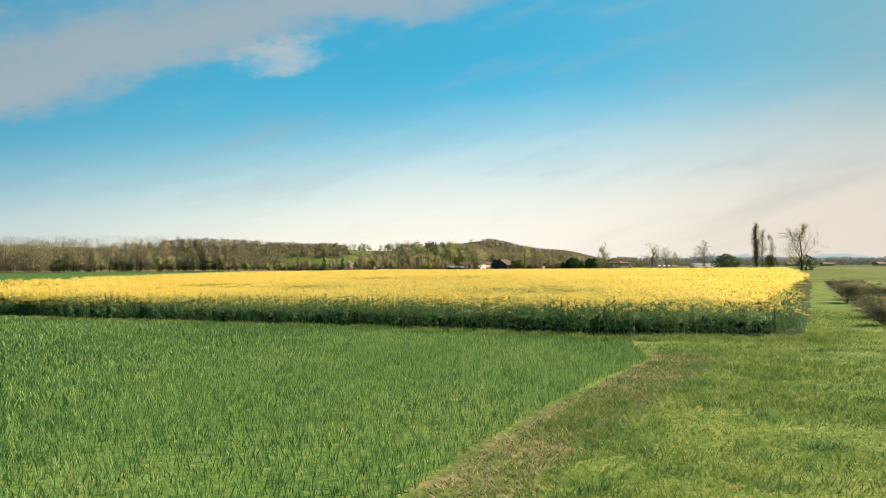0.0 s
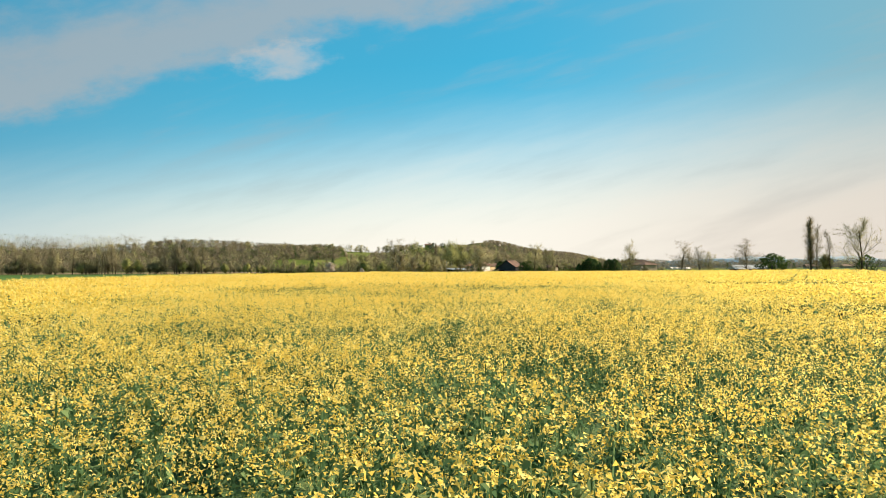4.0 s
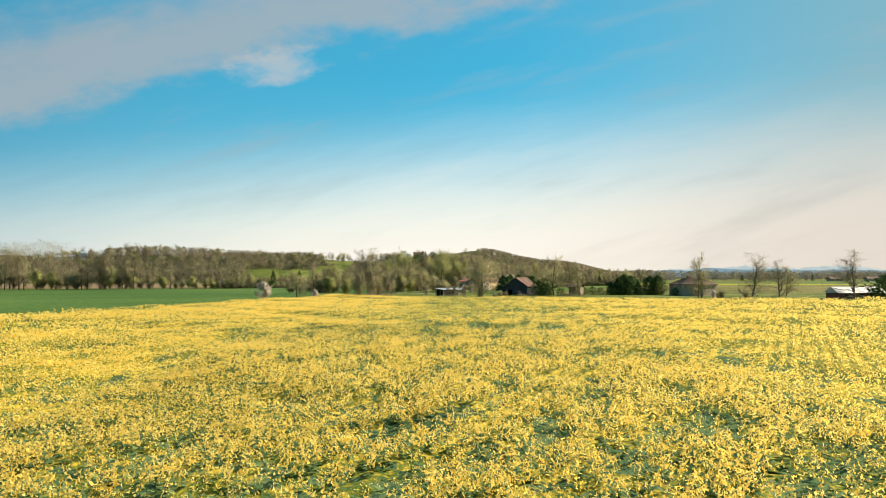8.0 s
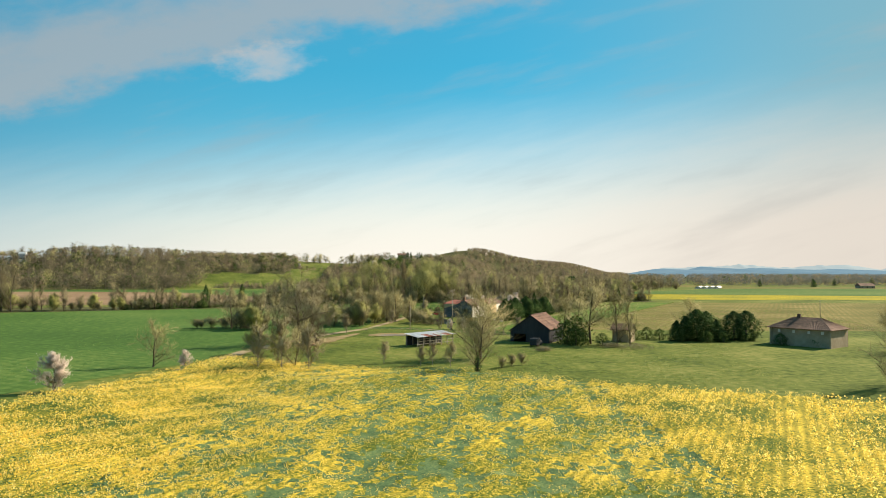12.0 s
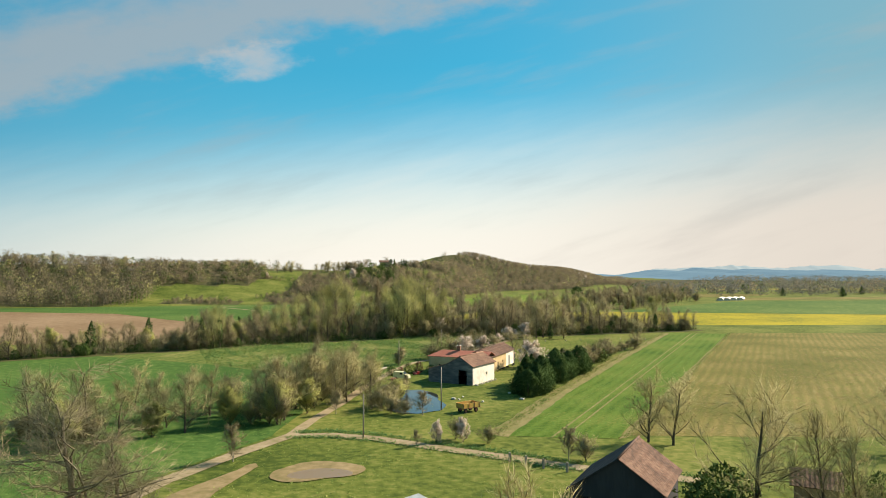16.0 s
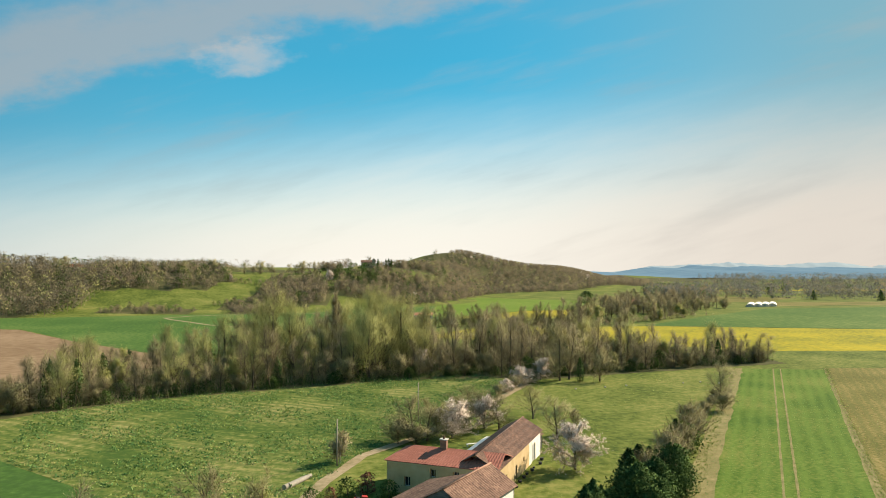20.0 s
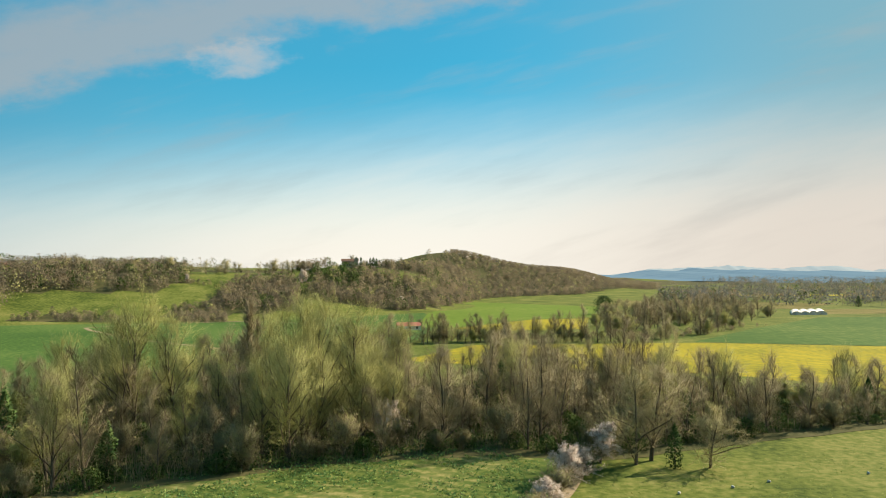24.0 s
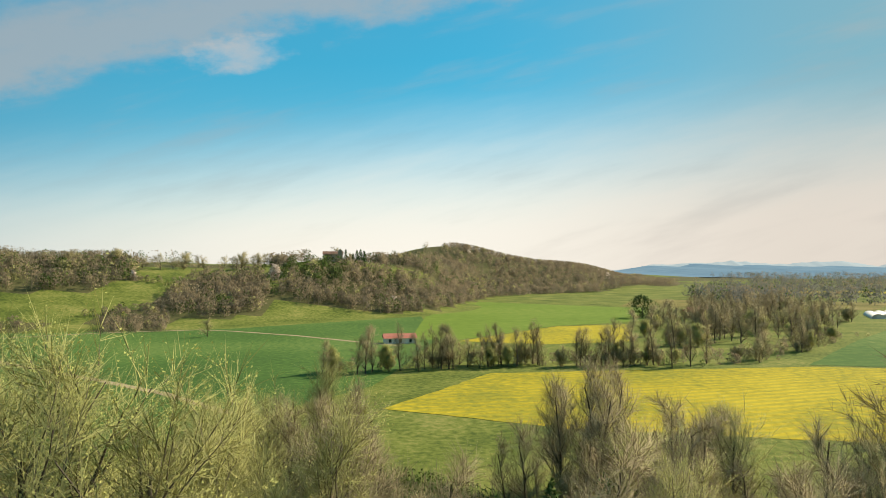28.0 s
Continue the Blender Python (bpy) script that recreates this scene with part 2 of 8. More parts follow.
M_conifer = material("dark_conifer", [(0.022, 0.046, 0.016), (0.05, 0.092, 0.028), (0.105, 0.16, 0.048)], 0.6, 0.1, 0.95, island=0.5, through_light=0.15)
M_ever = material("evergreen_shrub", [(0.03, 0.06, 0.016), (0.065, 0.105, 0.028), (0.12, 0.16, 0.045)], 0.6, 0.1, 0.95, island=0.5, through_light=0.2)
M_wood_far = material("hill_wood", [(0.17, 0.145, 0.095), (0.235, 0.195, 0.125), (0.30, 0.245, 0.15)], 0.13, 0.012, 0.95, island=0.05, through_light=0.42)
# darker copy of hill_wood: crown shade put into some trees' colour
M_wood_dark = material("hill_wood_shade", [(0.11, 0.097, 0.07), (0.15, 0.13, 0.09), (0.20, 0.17, 0.115)], 0.13, 0.012, 0.95, island=0.05, through_light=0.4)
# greyed brown: distance haze mixed into the tree colour
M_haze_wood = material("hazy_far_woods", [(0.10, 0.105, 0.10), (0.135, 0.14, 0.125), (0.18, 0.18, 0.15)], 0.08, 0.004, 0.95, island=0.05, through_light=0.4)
M_bramble = material("bramble_stems", [(0.10, 0.06, 0.035), (0.20, 0.13, 0.075), (0.30, 0.21, 0.12)], 2, 0.3, 0.9, island=0.5)
M_wood_floor = material("woodland_floor", [(0.04, 0.05, 0.018), (0.075, 0.075, 0.03), (0.13, 0.105, 0.05)], 0.6, 0.05, 0.95)
# blue stands for the distance haze over far woods
M_blue = material("hazed_distant_woods", [(0.10, 0.17, 0.24), (0.125, 0.20, 0.265), (0.15, 0.225, 0.285)], 0.012, 0.003, 1.0, spec=0.0)
M_tile = material("weathered_clay_tiles", [(0.07, 0.04, 0.03), (0.15, 0.082, 0.055), (0.26, 0.15, 0.10)], 2.6, 0.25, 0.9, 0.5, 10, objects=0.25, contrast=1.7)
M_redtile = material("new_red_tiles", [(0.25, 0.085, 0.055), (0.36, 0.125, 0.085), (0.45, 0.20, 0.14)], 2.4, 0.3, 0.85, 0.5, 10, objects=0.2)
M_render_wall = material("ochre_lime_render", [(0.36, 0.25, 0.12), (0.48, 0.35, 0.18), (0.56, 0.43, 0.25)], 0.8, 0.2, 0.9, 0.3, 8)
M_white = material("whitewashed_wall", [(0.52, 0.45, 0.37), (0.76, 0.70, 0.61), (0.84, 0.79, 0.72)], 0.9, 0.25, 0.9, 0.4, 7)
M_board = material("grey_boards", [(0.035, 0.04, 0.045), (0.10, 0.105, 0.11), (0.26, 0.255, 0.245)], 2.0, 0.3, 0.9, 0.4, 10, stretch=(0.3, 0.3, 1), objects=0.4)
M_darkboard = material("dark_tarred_boards", [(0.02, 0.021, 0.024), (0.032, 0.033, 0.036), (0.05, 0.05, 0.052)], 2.0, 0.3, 0.9, 0.3, 9, stretch=(1, 1, 0.2))
M_tin = material("tin_sheets", [(0.34, 0.34, 0.34), (0.50, 0.50, 0.49), (0.62, 0.61, 0.58)], 0.8, 0.2, 0.45, 0.2, 6, metal=0.5, objects=0.3)
M_rust = material("rusty_tin", [(0.14, 0.05, 0.035), (0.24, 0.09, 0.06), (0.34, 0.16, 0.11)], 1.5, 0.3, 0.8, 0.2, 6, objects=0.3)
# near-black colour stands for the shade inside the barns
M_shade = material("interior_shade", [(0.01, 0.01, 0.01), (0.02, 0.018, 0.016)], 1, 0, 0.95)
M_greywall = material("old_stone_render", [(0.24, 0.19, 0.13), (0.33, 0.27, 0.19), (0.42, 0.35, 0.26)], 0.9, 0.2, 0.95, 0.4, 7)
M_glass = material("window_glass", [(0.02, 0.025, 0.03), (0.03, 0.035, 0.04)], 1, 0, 0.08, spec=0.6)
M_shutter = material("green_shutters", [(0.05, 0.13, 0.10), (0.08, 0.19, 0.15)], 2, 0, 0.7)
M_pole = material("weathered_pole", [(0.22, 0.19, 0.15), (0.33, 0.29, 0.24)], 3, 0.3, 0.9, stretch=(1, 1, 0.2))
M_concrete = material("concrete", [(0.35, 0.33, 0.30), (0.48, 0.46, 0.42)], 2, 0.3, 0.9)
M_orange = material("ochre_steel", [(0.40, 0.22, 0.05), (0.55, 0.33, 0.08), (0.60, 0.42, 0.14)], 2, 0.4, 0.6)
M_tyre = material("rubber", [(0.015, 0.015, 0.015), (0.03, 0.03, 0.03)], 3, 0, 0.8)
M_vanpaint = material("yellow_car_paint", [(0.60, 0.53, 0.28), (0.68, 0.61, 0.36)], 1, 0, 0.35, spec=0.5)
M_redpaint = material("red_paint", [(0.38, 0.03, 0.03), (0.45, 0.05, 0.04)], 1, 0, 0.4, spec=0.5)
M_plastic = material("white_plastic_film", [(0.50, 0.48, 0.43), (0.64, 0.61, 0.55)], 0.4, 0.1, 0.7)
M_red_leaf = material("red_shrub_leaf", [(0.10, 0.03, 0.02), (0.19, 0.06, 0.04), (0.22, 0.12, 0.05)], 1, 0, 0.8, island=0.5)
M_whitehouse = material("pale_house_wall", [(0.60, 0.55, 0.48), (0.72, 0.67, 0.60)], 0.5, 0, 0.9)
M_stone = material("pale_stone", [(0.38, 0.35, 0.30), (0.55, 0.51, 0.45)], 1.5, 0.3, 0.9, 0.4, 6)


def water_material(name, colour, rough):
    m = bpy.data.materials.new(name)
    m.use_nodes = True
    add, link = nodes_of(m.node_tree)
    co = add("ShaderNodeTexCoord")
    n = add("ShaderNodeTexNoise", i2=2.5, i3=3.0)
    link(co, "Object", n, 0)
    b = add("ShaderNodeBump", i0=0.05)
    b.inputs["Distance"].default_value = 0.02
    link(n, 0, b, "Height")
    p = add("ShaderNodeBsdfPrincipled")
    p.inputs["Base Color"].default_value = (*colour, 1)
    p.inputs["Roughness"].default_value = rough
    p.inputs["IOR"].default_value = 1.33
    p.inputs["Specular IOR Level"].default_value = 0.7
    link(b, 0, p, "Normal")
    out = add("ShaderNodeOutputMaterial")
    link(p, 0, out, 0)
    return m


M_water = water_material("pond_water", (0.025, 0.03, 0.028), 0.04)
M_muddy = water_material("muddy_water", (0.20, 0.135, 0.075), 0.3)

# ---- mesh helpers ----
def mesh_of(name, verts, faces, mats, index=None, smooth=False):
    """A mesh from an array of vertices and an array of triangles or quads (all faces of one size)."""
    V = np.asarray(verts, dtype=np.float32).reshape(-1, 3)
    F = np.asarray(faces, dtype=np.int32)
    me = bpy.data.meshes.new(name)
    n, k = F.shape
    me.vertices.add(len(V))
    me.vertices.foreach_set("co", V.ravel())
    me.loops.add(n * k)
    me.loops.foreach_set("vertex_index", F.ravel())
    me.polygons.add(n)
    me.polygons.foreach_set("loop_start", np.arange(0, n * k, k, dtype=np.int32))
    for m in (mats if isinstance(mats, (list, tuple)) else [mats]):
        me.materials.append(m)
    if index is not None:
        me.polygons.foreach_set("material_index", np.asarray(index, dtype=np.int32))
    me.polygons.foreach_set("use_smooth", np.full(n, smooth, dtype=bool))
    me.update(calc_edges=True)
    return me


def puffy(name, verts, out, mats, index=None, own=0.45):
    """Loose triangles of a crown or flower head, wound and shaded as pieces of a rounded mass: out gives the way out of the mass at each."""
    T = np.asarray(verts, float).reshape(-1, 3, 3).copy()
    O = out / np.maximum(1e-6, np.linalg.norm(out, axis=1))[:, None]
    g = np.cross(T[:, 1] - T[:, 0], T[:, 2] - T[:, 0])
    g /= np.maximum(1e-9, np.linalg.norm(g, axis=1))[:, None]
    back = (g * O).sum(1) < 0
    T[back] = T[back][:, [0, 2, 1]]
    g[back] *= -1
    N = O + own * g
    N /= np.linalg.norm(N, axis=1)[:, None]
    me = mesh_of(name, T.reshape(-1, 3), np.arange(len(T) * 3).reshape(-1, 3), mats, index, smooth=True)
    me.normals_split_custom_set_from_vertices(np.repeat(N, 3, 0).tolist())
    return me


def part(name, me, parent=None, label="", m=None):
    ob = new(name, me)
    if parent is not None:
        ob.parent = parent
    if m is not None:
        ob.matrix_basis = m
    if label:
        tagged(ob, label)
    return ob


class Solid:
    """Collects boxes, prisms and tubes into one mesh."""

    def __init__(self):
        self.v, self.f, self.n = [], [], 0

    def add(self, verts, faces):
        self.v += [tuple(p) for p in verts]
        self.f += [tuple(i + self.n for i in f) for f in faces]
        self.n += len(verts)
        return self

    def box(self, lo, hi, m=None):
        x0, y0, z0 = lo
        x1, y1, z1 = hi
        pts = [Vector(p) for p in ((x0, y0, z0), (x1, y0, z0), (x1, y1, z0), (x0, y1, z0), (x0, y0, z1), (x1, y0, z1), (x1, y1, z1), (x0, y1, z1))]
        if m is not None:
            pts = [m @ p for p in pts]
        return self.add(pts, [(3, 2, 1, 0), (4, 5, 6, 7), (0, 1, 5, 4), (1, 2, 6, 5), (2, 3, 7, 6), (3, 0, 4, 7)])

    def prism(self, outline, offset):
        """A closed solid from a planar outline (3D points) pushed along offset."""
        a = [Vector(p) for p in outline]
        o = Vector(offset)
        n = len(a)
        return self.add(a + [p + o for p in a], [tuple(range(n))[::-1], tuple(range(n, 2 * n))] + [(i, (i + 1) % n, n + (i + 1) % n, n + i) for i in range(n)])

    def tube(self, p0, p1, r0, r1, sides=8, caps=True):
        p0, p1 = Vector(p0), Vector(p1)
        d = (p1 - p0).normalized()
        a = d.orthogonal().normalized()
        b = d.cross(a)
        ring = [(math.cos(2 * math.pi * k / sides), math.sin(2 * math.pi * k / sides)) for k in range(sides)]
        pts = [p0 + (a * c + b * s) * r0 for c, s in ring] + [p1 + (a * c + b * s) * r1 for c, s in ring]
        fs = [(k, (k + 1) % sides, sides + (k + 1) % sides, sides + k) for k in range(sides)]
        if caps:
            fs += [tuple(range(sides))[::-1], tuple(range(sides, 2 * sides))]
        return self.add(pts, fs)

    def mesh(self, name, mat, smooth=False, bevel=0.0):
        me = bpy.data.meshes.new(name)
        me.from_pydata([tuple(p) for p in self.v], [], self.f)
        bm = bmesh.new()
        bm.from_mesh(me)
        bmesh.ops.recalc_face_normals(bm, faces=bm.faces)
        bmesh.ops.remove_doubles(bm, verts=bm.verts, dist=0.0005)
        if bevel:
            bmesh.ops.bevel(bm, geom=bm.edges, offset=bevel, segments=1, affect="EDGES")
        bm.to_mesh(me)
        bm.free()
        me.materials.append(mat)
        for p in me.polygons:
            p.use_smooth = smooth
        return me


def thing(name, at, label, category, group="", turn=0.0, kind=""):
    e = new(name)
    e.empty_display_size = 0.3
    e.matrix_basis = pose(at[0], at[1], at[2] if len(at) > 2 else 0, 0, 0, turn)
    return tagged(e, label, category, group, kind)


# ---- the lie of the land: a flat valley floor and wooded hills ahead ----
FOOT = [(-3000, 600), (-700, 700), (-360, 785), (-250, 800), (-50, 850), (40, 930), (110, 1165), (240, 1250), (420, 1500), (700, 2000), (3000, 3500)]
FX, FY = np.array([p[0] for p in FOOT], float), np.array([p[1] for p in FOOT], float)


def land(x, y):
    """Height of the ground (numbers or arrays)."""
    x, y = np.asarray(x, float), np.asarray(y, float)
    d = np.clip((y - np.interp(x, FX, FY)) / 170, 0, 1)
    z = (26 + 4 * np.exp(-((x + 440) / 90) ** 2) + 3 * np.exp(-((x + 290) / 110) ** 2) + 3 * np.sin(x * 0.021 + 1)) * d * d * (3 - 2 * d) * np.clip(1 - (x - 40) / 420, 0, 1)
    z = z + 30 * np.exp(-((x - 112) / 90) ** 2 - ((y - 1440) / 130) ** 2)
    z = z + 12 * np.exp(-((x - 268) / 85) ** 2 - ((y - 1450) / 130) ** 2)
    z = z + np.where(d > 0, 2.5 * d * (np.sin(x * 0.031) + np.sin(y * 0.027 + x * 0.013)), 0)
    return z + 6 * np.exp(-((x + 20) / 48) ** 2 - ((y - 1016) / 50) ** 2)


def inside(px, py, poly):
    """Which points lie in the polygon."""
    r = np.zeros(len(px), bool)
    n = len(poly)
    for i in range(n):
        x0, y0 = poly[i]
        x1, y1 = poly[(i + 1) % n]
        if y0 == y1:
            continue
        hit = ((y0 > py) != (y1 > py)) & (px < (x1 - x0) * (py - y0) / (y1 - y0) + x0)
        r ^= hit
    return r


# woods and scrub on the near slopes: outline, trees to the square metre, heights, shares of bare, budding, evergreen and blossom
HILL_WOODS = [
    ("woodland_terrace", [(-235, 885), (-190, 902), (-137, 922), (-133, 960), (-145, 1000), (-175, 1045), (-260, 1040)], 0.04, 6, 11, (0.72, 0.06, 0.215, 0.005)),
    ("woodland_copse", [(-92, 887), (-66, 880), (-47, 900), (-50, 950), (-62, 978), (-98, 968), (-104, 930)], 0.05, 5, 9, (0.86, 0.04, 0.10, 0.0)),
    ("scrub_slope", [(-124, 872), (-112, 862), (-93, 826), (-70, 830), (-76, 850), (-84, 875), (-94, 908)], 0.07, 2.5, 5, (0.8, 0.1, 0.1, 0.0)),
    ("scrub_track", [(-190, 832), (-138, 832), (-122, 850), (-170, 856)], 0.06, 2.5, 4.5, (0.8, 0.12, 0.08, 0.0)),
    ("scrub_lawn", [(-136, 950), (-105, 948), (-101, 954), (-134, 958)], 0.08, 2, 4, (0.45, 0.2, 0.35, 0.0)),
    ("woodland_dell", [(-50, 965), (-36, 958), (-14, 948), (-8, 1000), (-22, 1002), (-48, 990)], 0.06, 5, 8, (0.3, 0.05, 0.65, 0.0)),
    ("woodland_spur", [(-50, 934), (-25, 927), (18, 925), (44, 950), (62, 1000), (84, 1092), (52, 1040), (40, 1022), (8, 1006), (-8, 1002), (-14, 948), (-36, 958)], 0.055, 5, 9, (0.86, 0.05, 0.087, 0.003)),
    ("woodland_saddle", [(18, 1042), (60, 1068), (90, 1100), (120, 1180), (60, 1150), (-10, 1075)], 0.04, 6, 10, (0.8, 0.05, 0.15, 0.0)),
    ("hedge_crest", [(-62, 1010), (-40, 1004), (-34, 1020), (-64, 1030)], 0.07, 5, 9, (0.9, 0.05, 0.05, 0.0)),
]


def build_ground():
    xs = np.unique(np.concatenate([np.linspace(-4600, -900, 12), np.linspace(-900, -500, 9), np.linspace(-500, 520, 86), np.linspace(520, 1000, 11), np.linspace(1000, 4600, 12)]))
    ys = np.unique(np.concatenate([np.linspace(-1500, -100, 6), np.linspace(-100, 700, 17), np.linspace(700, 1700, 84), np.linspace(1700, 4700, 16)]))
    X, Y = np.meshgrid(xs, ys)
    Z = land(X, Y)
    V = np.stack([X, Y, Z], -1).reshape(-1, 3)
    nx, ny = len(xs), len(ys)
    i = np.arange(nx * ny).reshape(ny, nx)
    F = np.stack([i[:-1, :-1], i[:-1, 1:], i[1:, 1:], i[1:, :-1]], -1).reshape(-1, 4)
    mid = V[F].mean(1)
    dd = mid[:, 1] - np.interp(mid[:, 0], FX, FY)
    x = mid[:, 0]
    wood = (dd > 8) & (dd < 460) & ((x < -222) | (x > 64) | (dd > 190))
    for name, poly, density, low, high, share in HILL_WOODS:
        wood |= inside(mid[:, 0], mid[:, 1], poly)
    ob = part("ground", mesh_of("ground", V, F, [M_meadow, M_wood_floor], wood.astype(int), smooth=True))
    tagged(ob, "green meadow grass on a flat valley floor rising to hills", "ground", kind="structure")


build_ground()
layer = [0.012]


def field(name, poly, mat, label, category="field", rough_edge=0.0, seed=1):
    """A flat sheet on the valley floor, a few millimetres over what lies under it, with a slightly wandering edge."""
    layer[0] += 0.003
    pts = []
    around = sum((Vector(poly[k]) - Vector(poly[k - 1])).length for k in range(len(poly)))
    step = min(3.0, max(0.6, around / 60))
    for k in range(len(poly)):
        a, b = Vector(poly[k]), Vector(poly[(k + 1) % len(poly)])
        n = max(1, int((b - a).length / (step if rough_edge else 1e9)))
        side = Vector((-(b - a).y, (b - a).x)).normalized()
        for q in range(min(n, 120)):
            p = a.lerp(b, q / min(n, 120))
            w = rough_edge * (noise.noise(Vector((p.x * 0.21, p.y * 0.21, seed))) + 0.6 * noise.noise(Vector((p.x * 0.7, p.y * 0.7, seed + 9))))
            pts.append(p + side * w)
    me = bpy.data.meshes.new(name)
    bm = bmesh.new()
    f = bm.faces.new([bm.verts.new((p.x, p.y, layer[0])) for p in pts])
    f.normal_update()
    if f.normal.z < 0:
        f.normal_flip()
    bmesh.ops.triangulate(bm, faces=[f])
    bm.to_mesh(me)
    bm.free()
    me.materials.append(mat)
    return tagged(part(name, me), label, category, kind="structure")


def draped(name, poly, mat, label, category="field", lift=0.35, step=7.0):
    """A sheet laid over rising ground: a convex outline on a grid that follows the slope."""
    P = np.array(poly, float)
    lo, hi = P.min(0), P.max(0)
    xs, ys = np.arange(lo[0], hi[0] + step, step), np.arange(lo[1], hi[1] + step, step)
    bm = bmesh.new()
    g = [[bm.verts.new((x, y, 0)) for x in xs] for y in ys]
    for a in range(len(ys) - 1):
        for b in range(len(xs) - 1):
            bm.faces.new((g[a][b], g[a][b + 1], g[a + 1][b + 1], g[a + 1][b]))
    area = sum(P[k][0] * P[(k + 1) % len(P)][1] - P[(k + 1) % len(P)][0] * P[k][1] for k in range(len(P)))
    if area < 0:
        P = P[::-1]
    for k in range(len(P)):
        a, b = P[k], P[(k + 1) % len(P)]
        out = Vector((b[1] - a[1], -(b[0] - a[0]), 0)).normalized()
        bmesh.ops.bisect_plane(bm, geom=bm.verts[:] + bm.edges[:] + bm.faces[:], plane_co=(a[0], a[1], 0), plane_no=out, clear_outer=True)
    for v in bm.verts:
        v.co.z = float(land(v.co.x, v.co.y)) + lift
    me = bpy.data.meshes.new(name)
    bm.to_mesh(me)
    bm.free()
    me.materials.append(mat)
    for p in me.polygons:
        p.use_smooth = True
    return tagged(part(name, me), label, category, kind="structure")


def crop_edge(outline):
    """Draws the near edge of the rape, where outline runs along it, to its true line."""
    return [(x, y + float(np.interp(x, [-52, -26, -10, -5, 2, 7, 11], [1.5, 2.4, 2.3, 2.0, 1.6, 1.7, 0.4]))) if 24 < y < 50 and -55 < x < 14.4 else (x, y) for x, y in outline]


RAPE = crop_edge([(-64, 226), (-62, 150), (-55, 80), (-52, 48.5), (-26, 39), (-5, 32), (2, 29.6), (7, 26.8), (11, 28), (15, 28), (60, 110), (160, 310), (100, 297), (61, 293), (34, 304), (11, 320), (-12, 327), (-28, 335)])
field("field_wheat_near", crop_edge([(-300, -150), (-14, -30), (-0.5, 8.7), (0.8, 11.6), (2.75, 15.3), (4.6, 18.4), (6.5, 21.2), (7.6, 25.2), (-5, 31.5), (-26, 38.5), (-52, 48), (-300, 130)]), M_wheat, "dense blue-green young wheat beside the rape", rough_edge=0.25)
field("verge_margin", crop_edge([(-14.2, -30), (-0.7, 8.6), (0.6, 11.6), (2.5, 15.3), (4.4, 18.4), (6.3, 21.2), (7.4, 25.3), (11, 28.4), (15, 28.4), (60, 111), (72, 108), (34, 40), (24, 0), (20, -30)]), M_margin, "mown grass margin between crops and ditch", "grass", 0.3)
field("strip_dry_grass", [(-2.5, 3.5), (-0.5, 8.7), (0.8, 11.6), (2.75, 15.3), (4.6, 18.4), (6.5, 21.2), (7.5, 23.5), (8.6, 22.5), (7.9, 20.4), (5.6, 17), (3.7, 13.6), (1.6, 10.2), (0.6, 7.4), (-1.2, 3.0)], M_strip_litter, "dead brown grass along the wheat edge", "grass", 0.5)
field("field_rape_soil", RAPE, M_soil, "soil and low leaves under the rape, coloured dark for shade", rough_edge=0.3)
field("clearing_bare_soil", [(4.3 + 1.0 * math.cos(k / 3) * (1 + 0.15 * math.sin(k * 1.7)), 48.5 + 1.9 * math.sin(k / 3)) for k in range(19)], M_clay, "bare cracked soil in a gap of the rape", "ground", 0.15)
field("field_wheat_left", [(-400, 90), (-53, 49), (-56, 80), (-63, 150), (-65, 226), (-55, 287), (-33, 336), (-31.5, 349), (-22, 384), (-12, 405), (-9, 430), (-20, 468), (-47, 489), (-90, 515), (-250, 440), (-500, 380)], M_wheat_far, "dark green young wheat with drill rows", rough_edge=0.3)
field("field_fallow_weeds", [(-47, 489), (-20, 468), (-6, 440), (1, 459), (8, 486), (17, 500), (32, 525), (46, 553), (50, 574), (34, 573), (13, 566), (-14, 552), (-38, 541), (-60, 524), (-85, 508)], M_weeds, "weedy green fallow with pale dry stalks", rough_edge=0.4)
field("field_green_strip", [(22, 404), (39, 439), (63, 484), (114, 577), (139, 572), (66, 445), (41, 401)], M_strip, "bright green sown strip beside the stubble", rough_edge=0.3)
field("field_stubble", [(42, 403), (66.5, 445), (141, 576), (420, 560), (330, 395), (110, 398)], M_stubble, "pale tan stubble field with drill lines", rough_edge=0.4)
field("verge_stubble", [(41.0, 401), (65.9, 445), (139.6, 574), (141.4, 576), (67.5, 445), (42.9, 402)], M_dry, "bare dry strip between two fields", "grass", 0.3)
field("verge_hedge", [(21.4, 405), (38.4, 440), (62.2, 485), (113.2, 577), (116.5, 577), (65.8, 484), (41.8, 439), (24.6, 403)], M_dry, "dry grass balk beside the hedge", "grass", 0.5)
for side in (9.0, 10.7):
    field("wheel_track", [(22 + side + 0.2 * k * side / 10, 404 - side * 0.18) if not k else (114 + side * 1.18, 577 - side * 0.2) for k in (0, 1)] + [(114 + side * 1.18 + 0.4, 577 - side * 0.2), (22.4 + side, 404 - side * 0.18)], M_dry, "pale wheel track through the sown strip", "track", 0.08, int(side))
field("field_brown", [(-400, 500), (-150, 535), (-75, 560), (-52, 600), (-62, 612), (-123, 668), (-173, 722), (-260, 745), (-500, 720)], M_brown, "bare brown ploughed field", rough_edge=0.5)
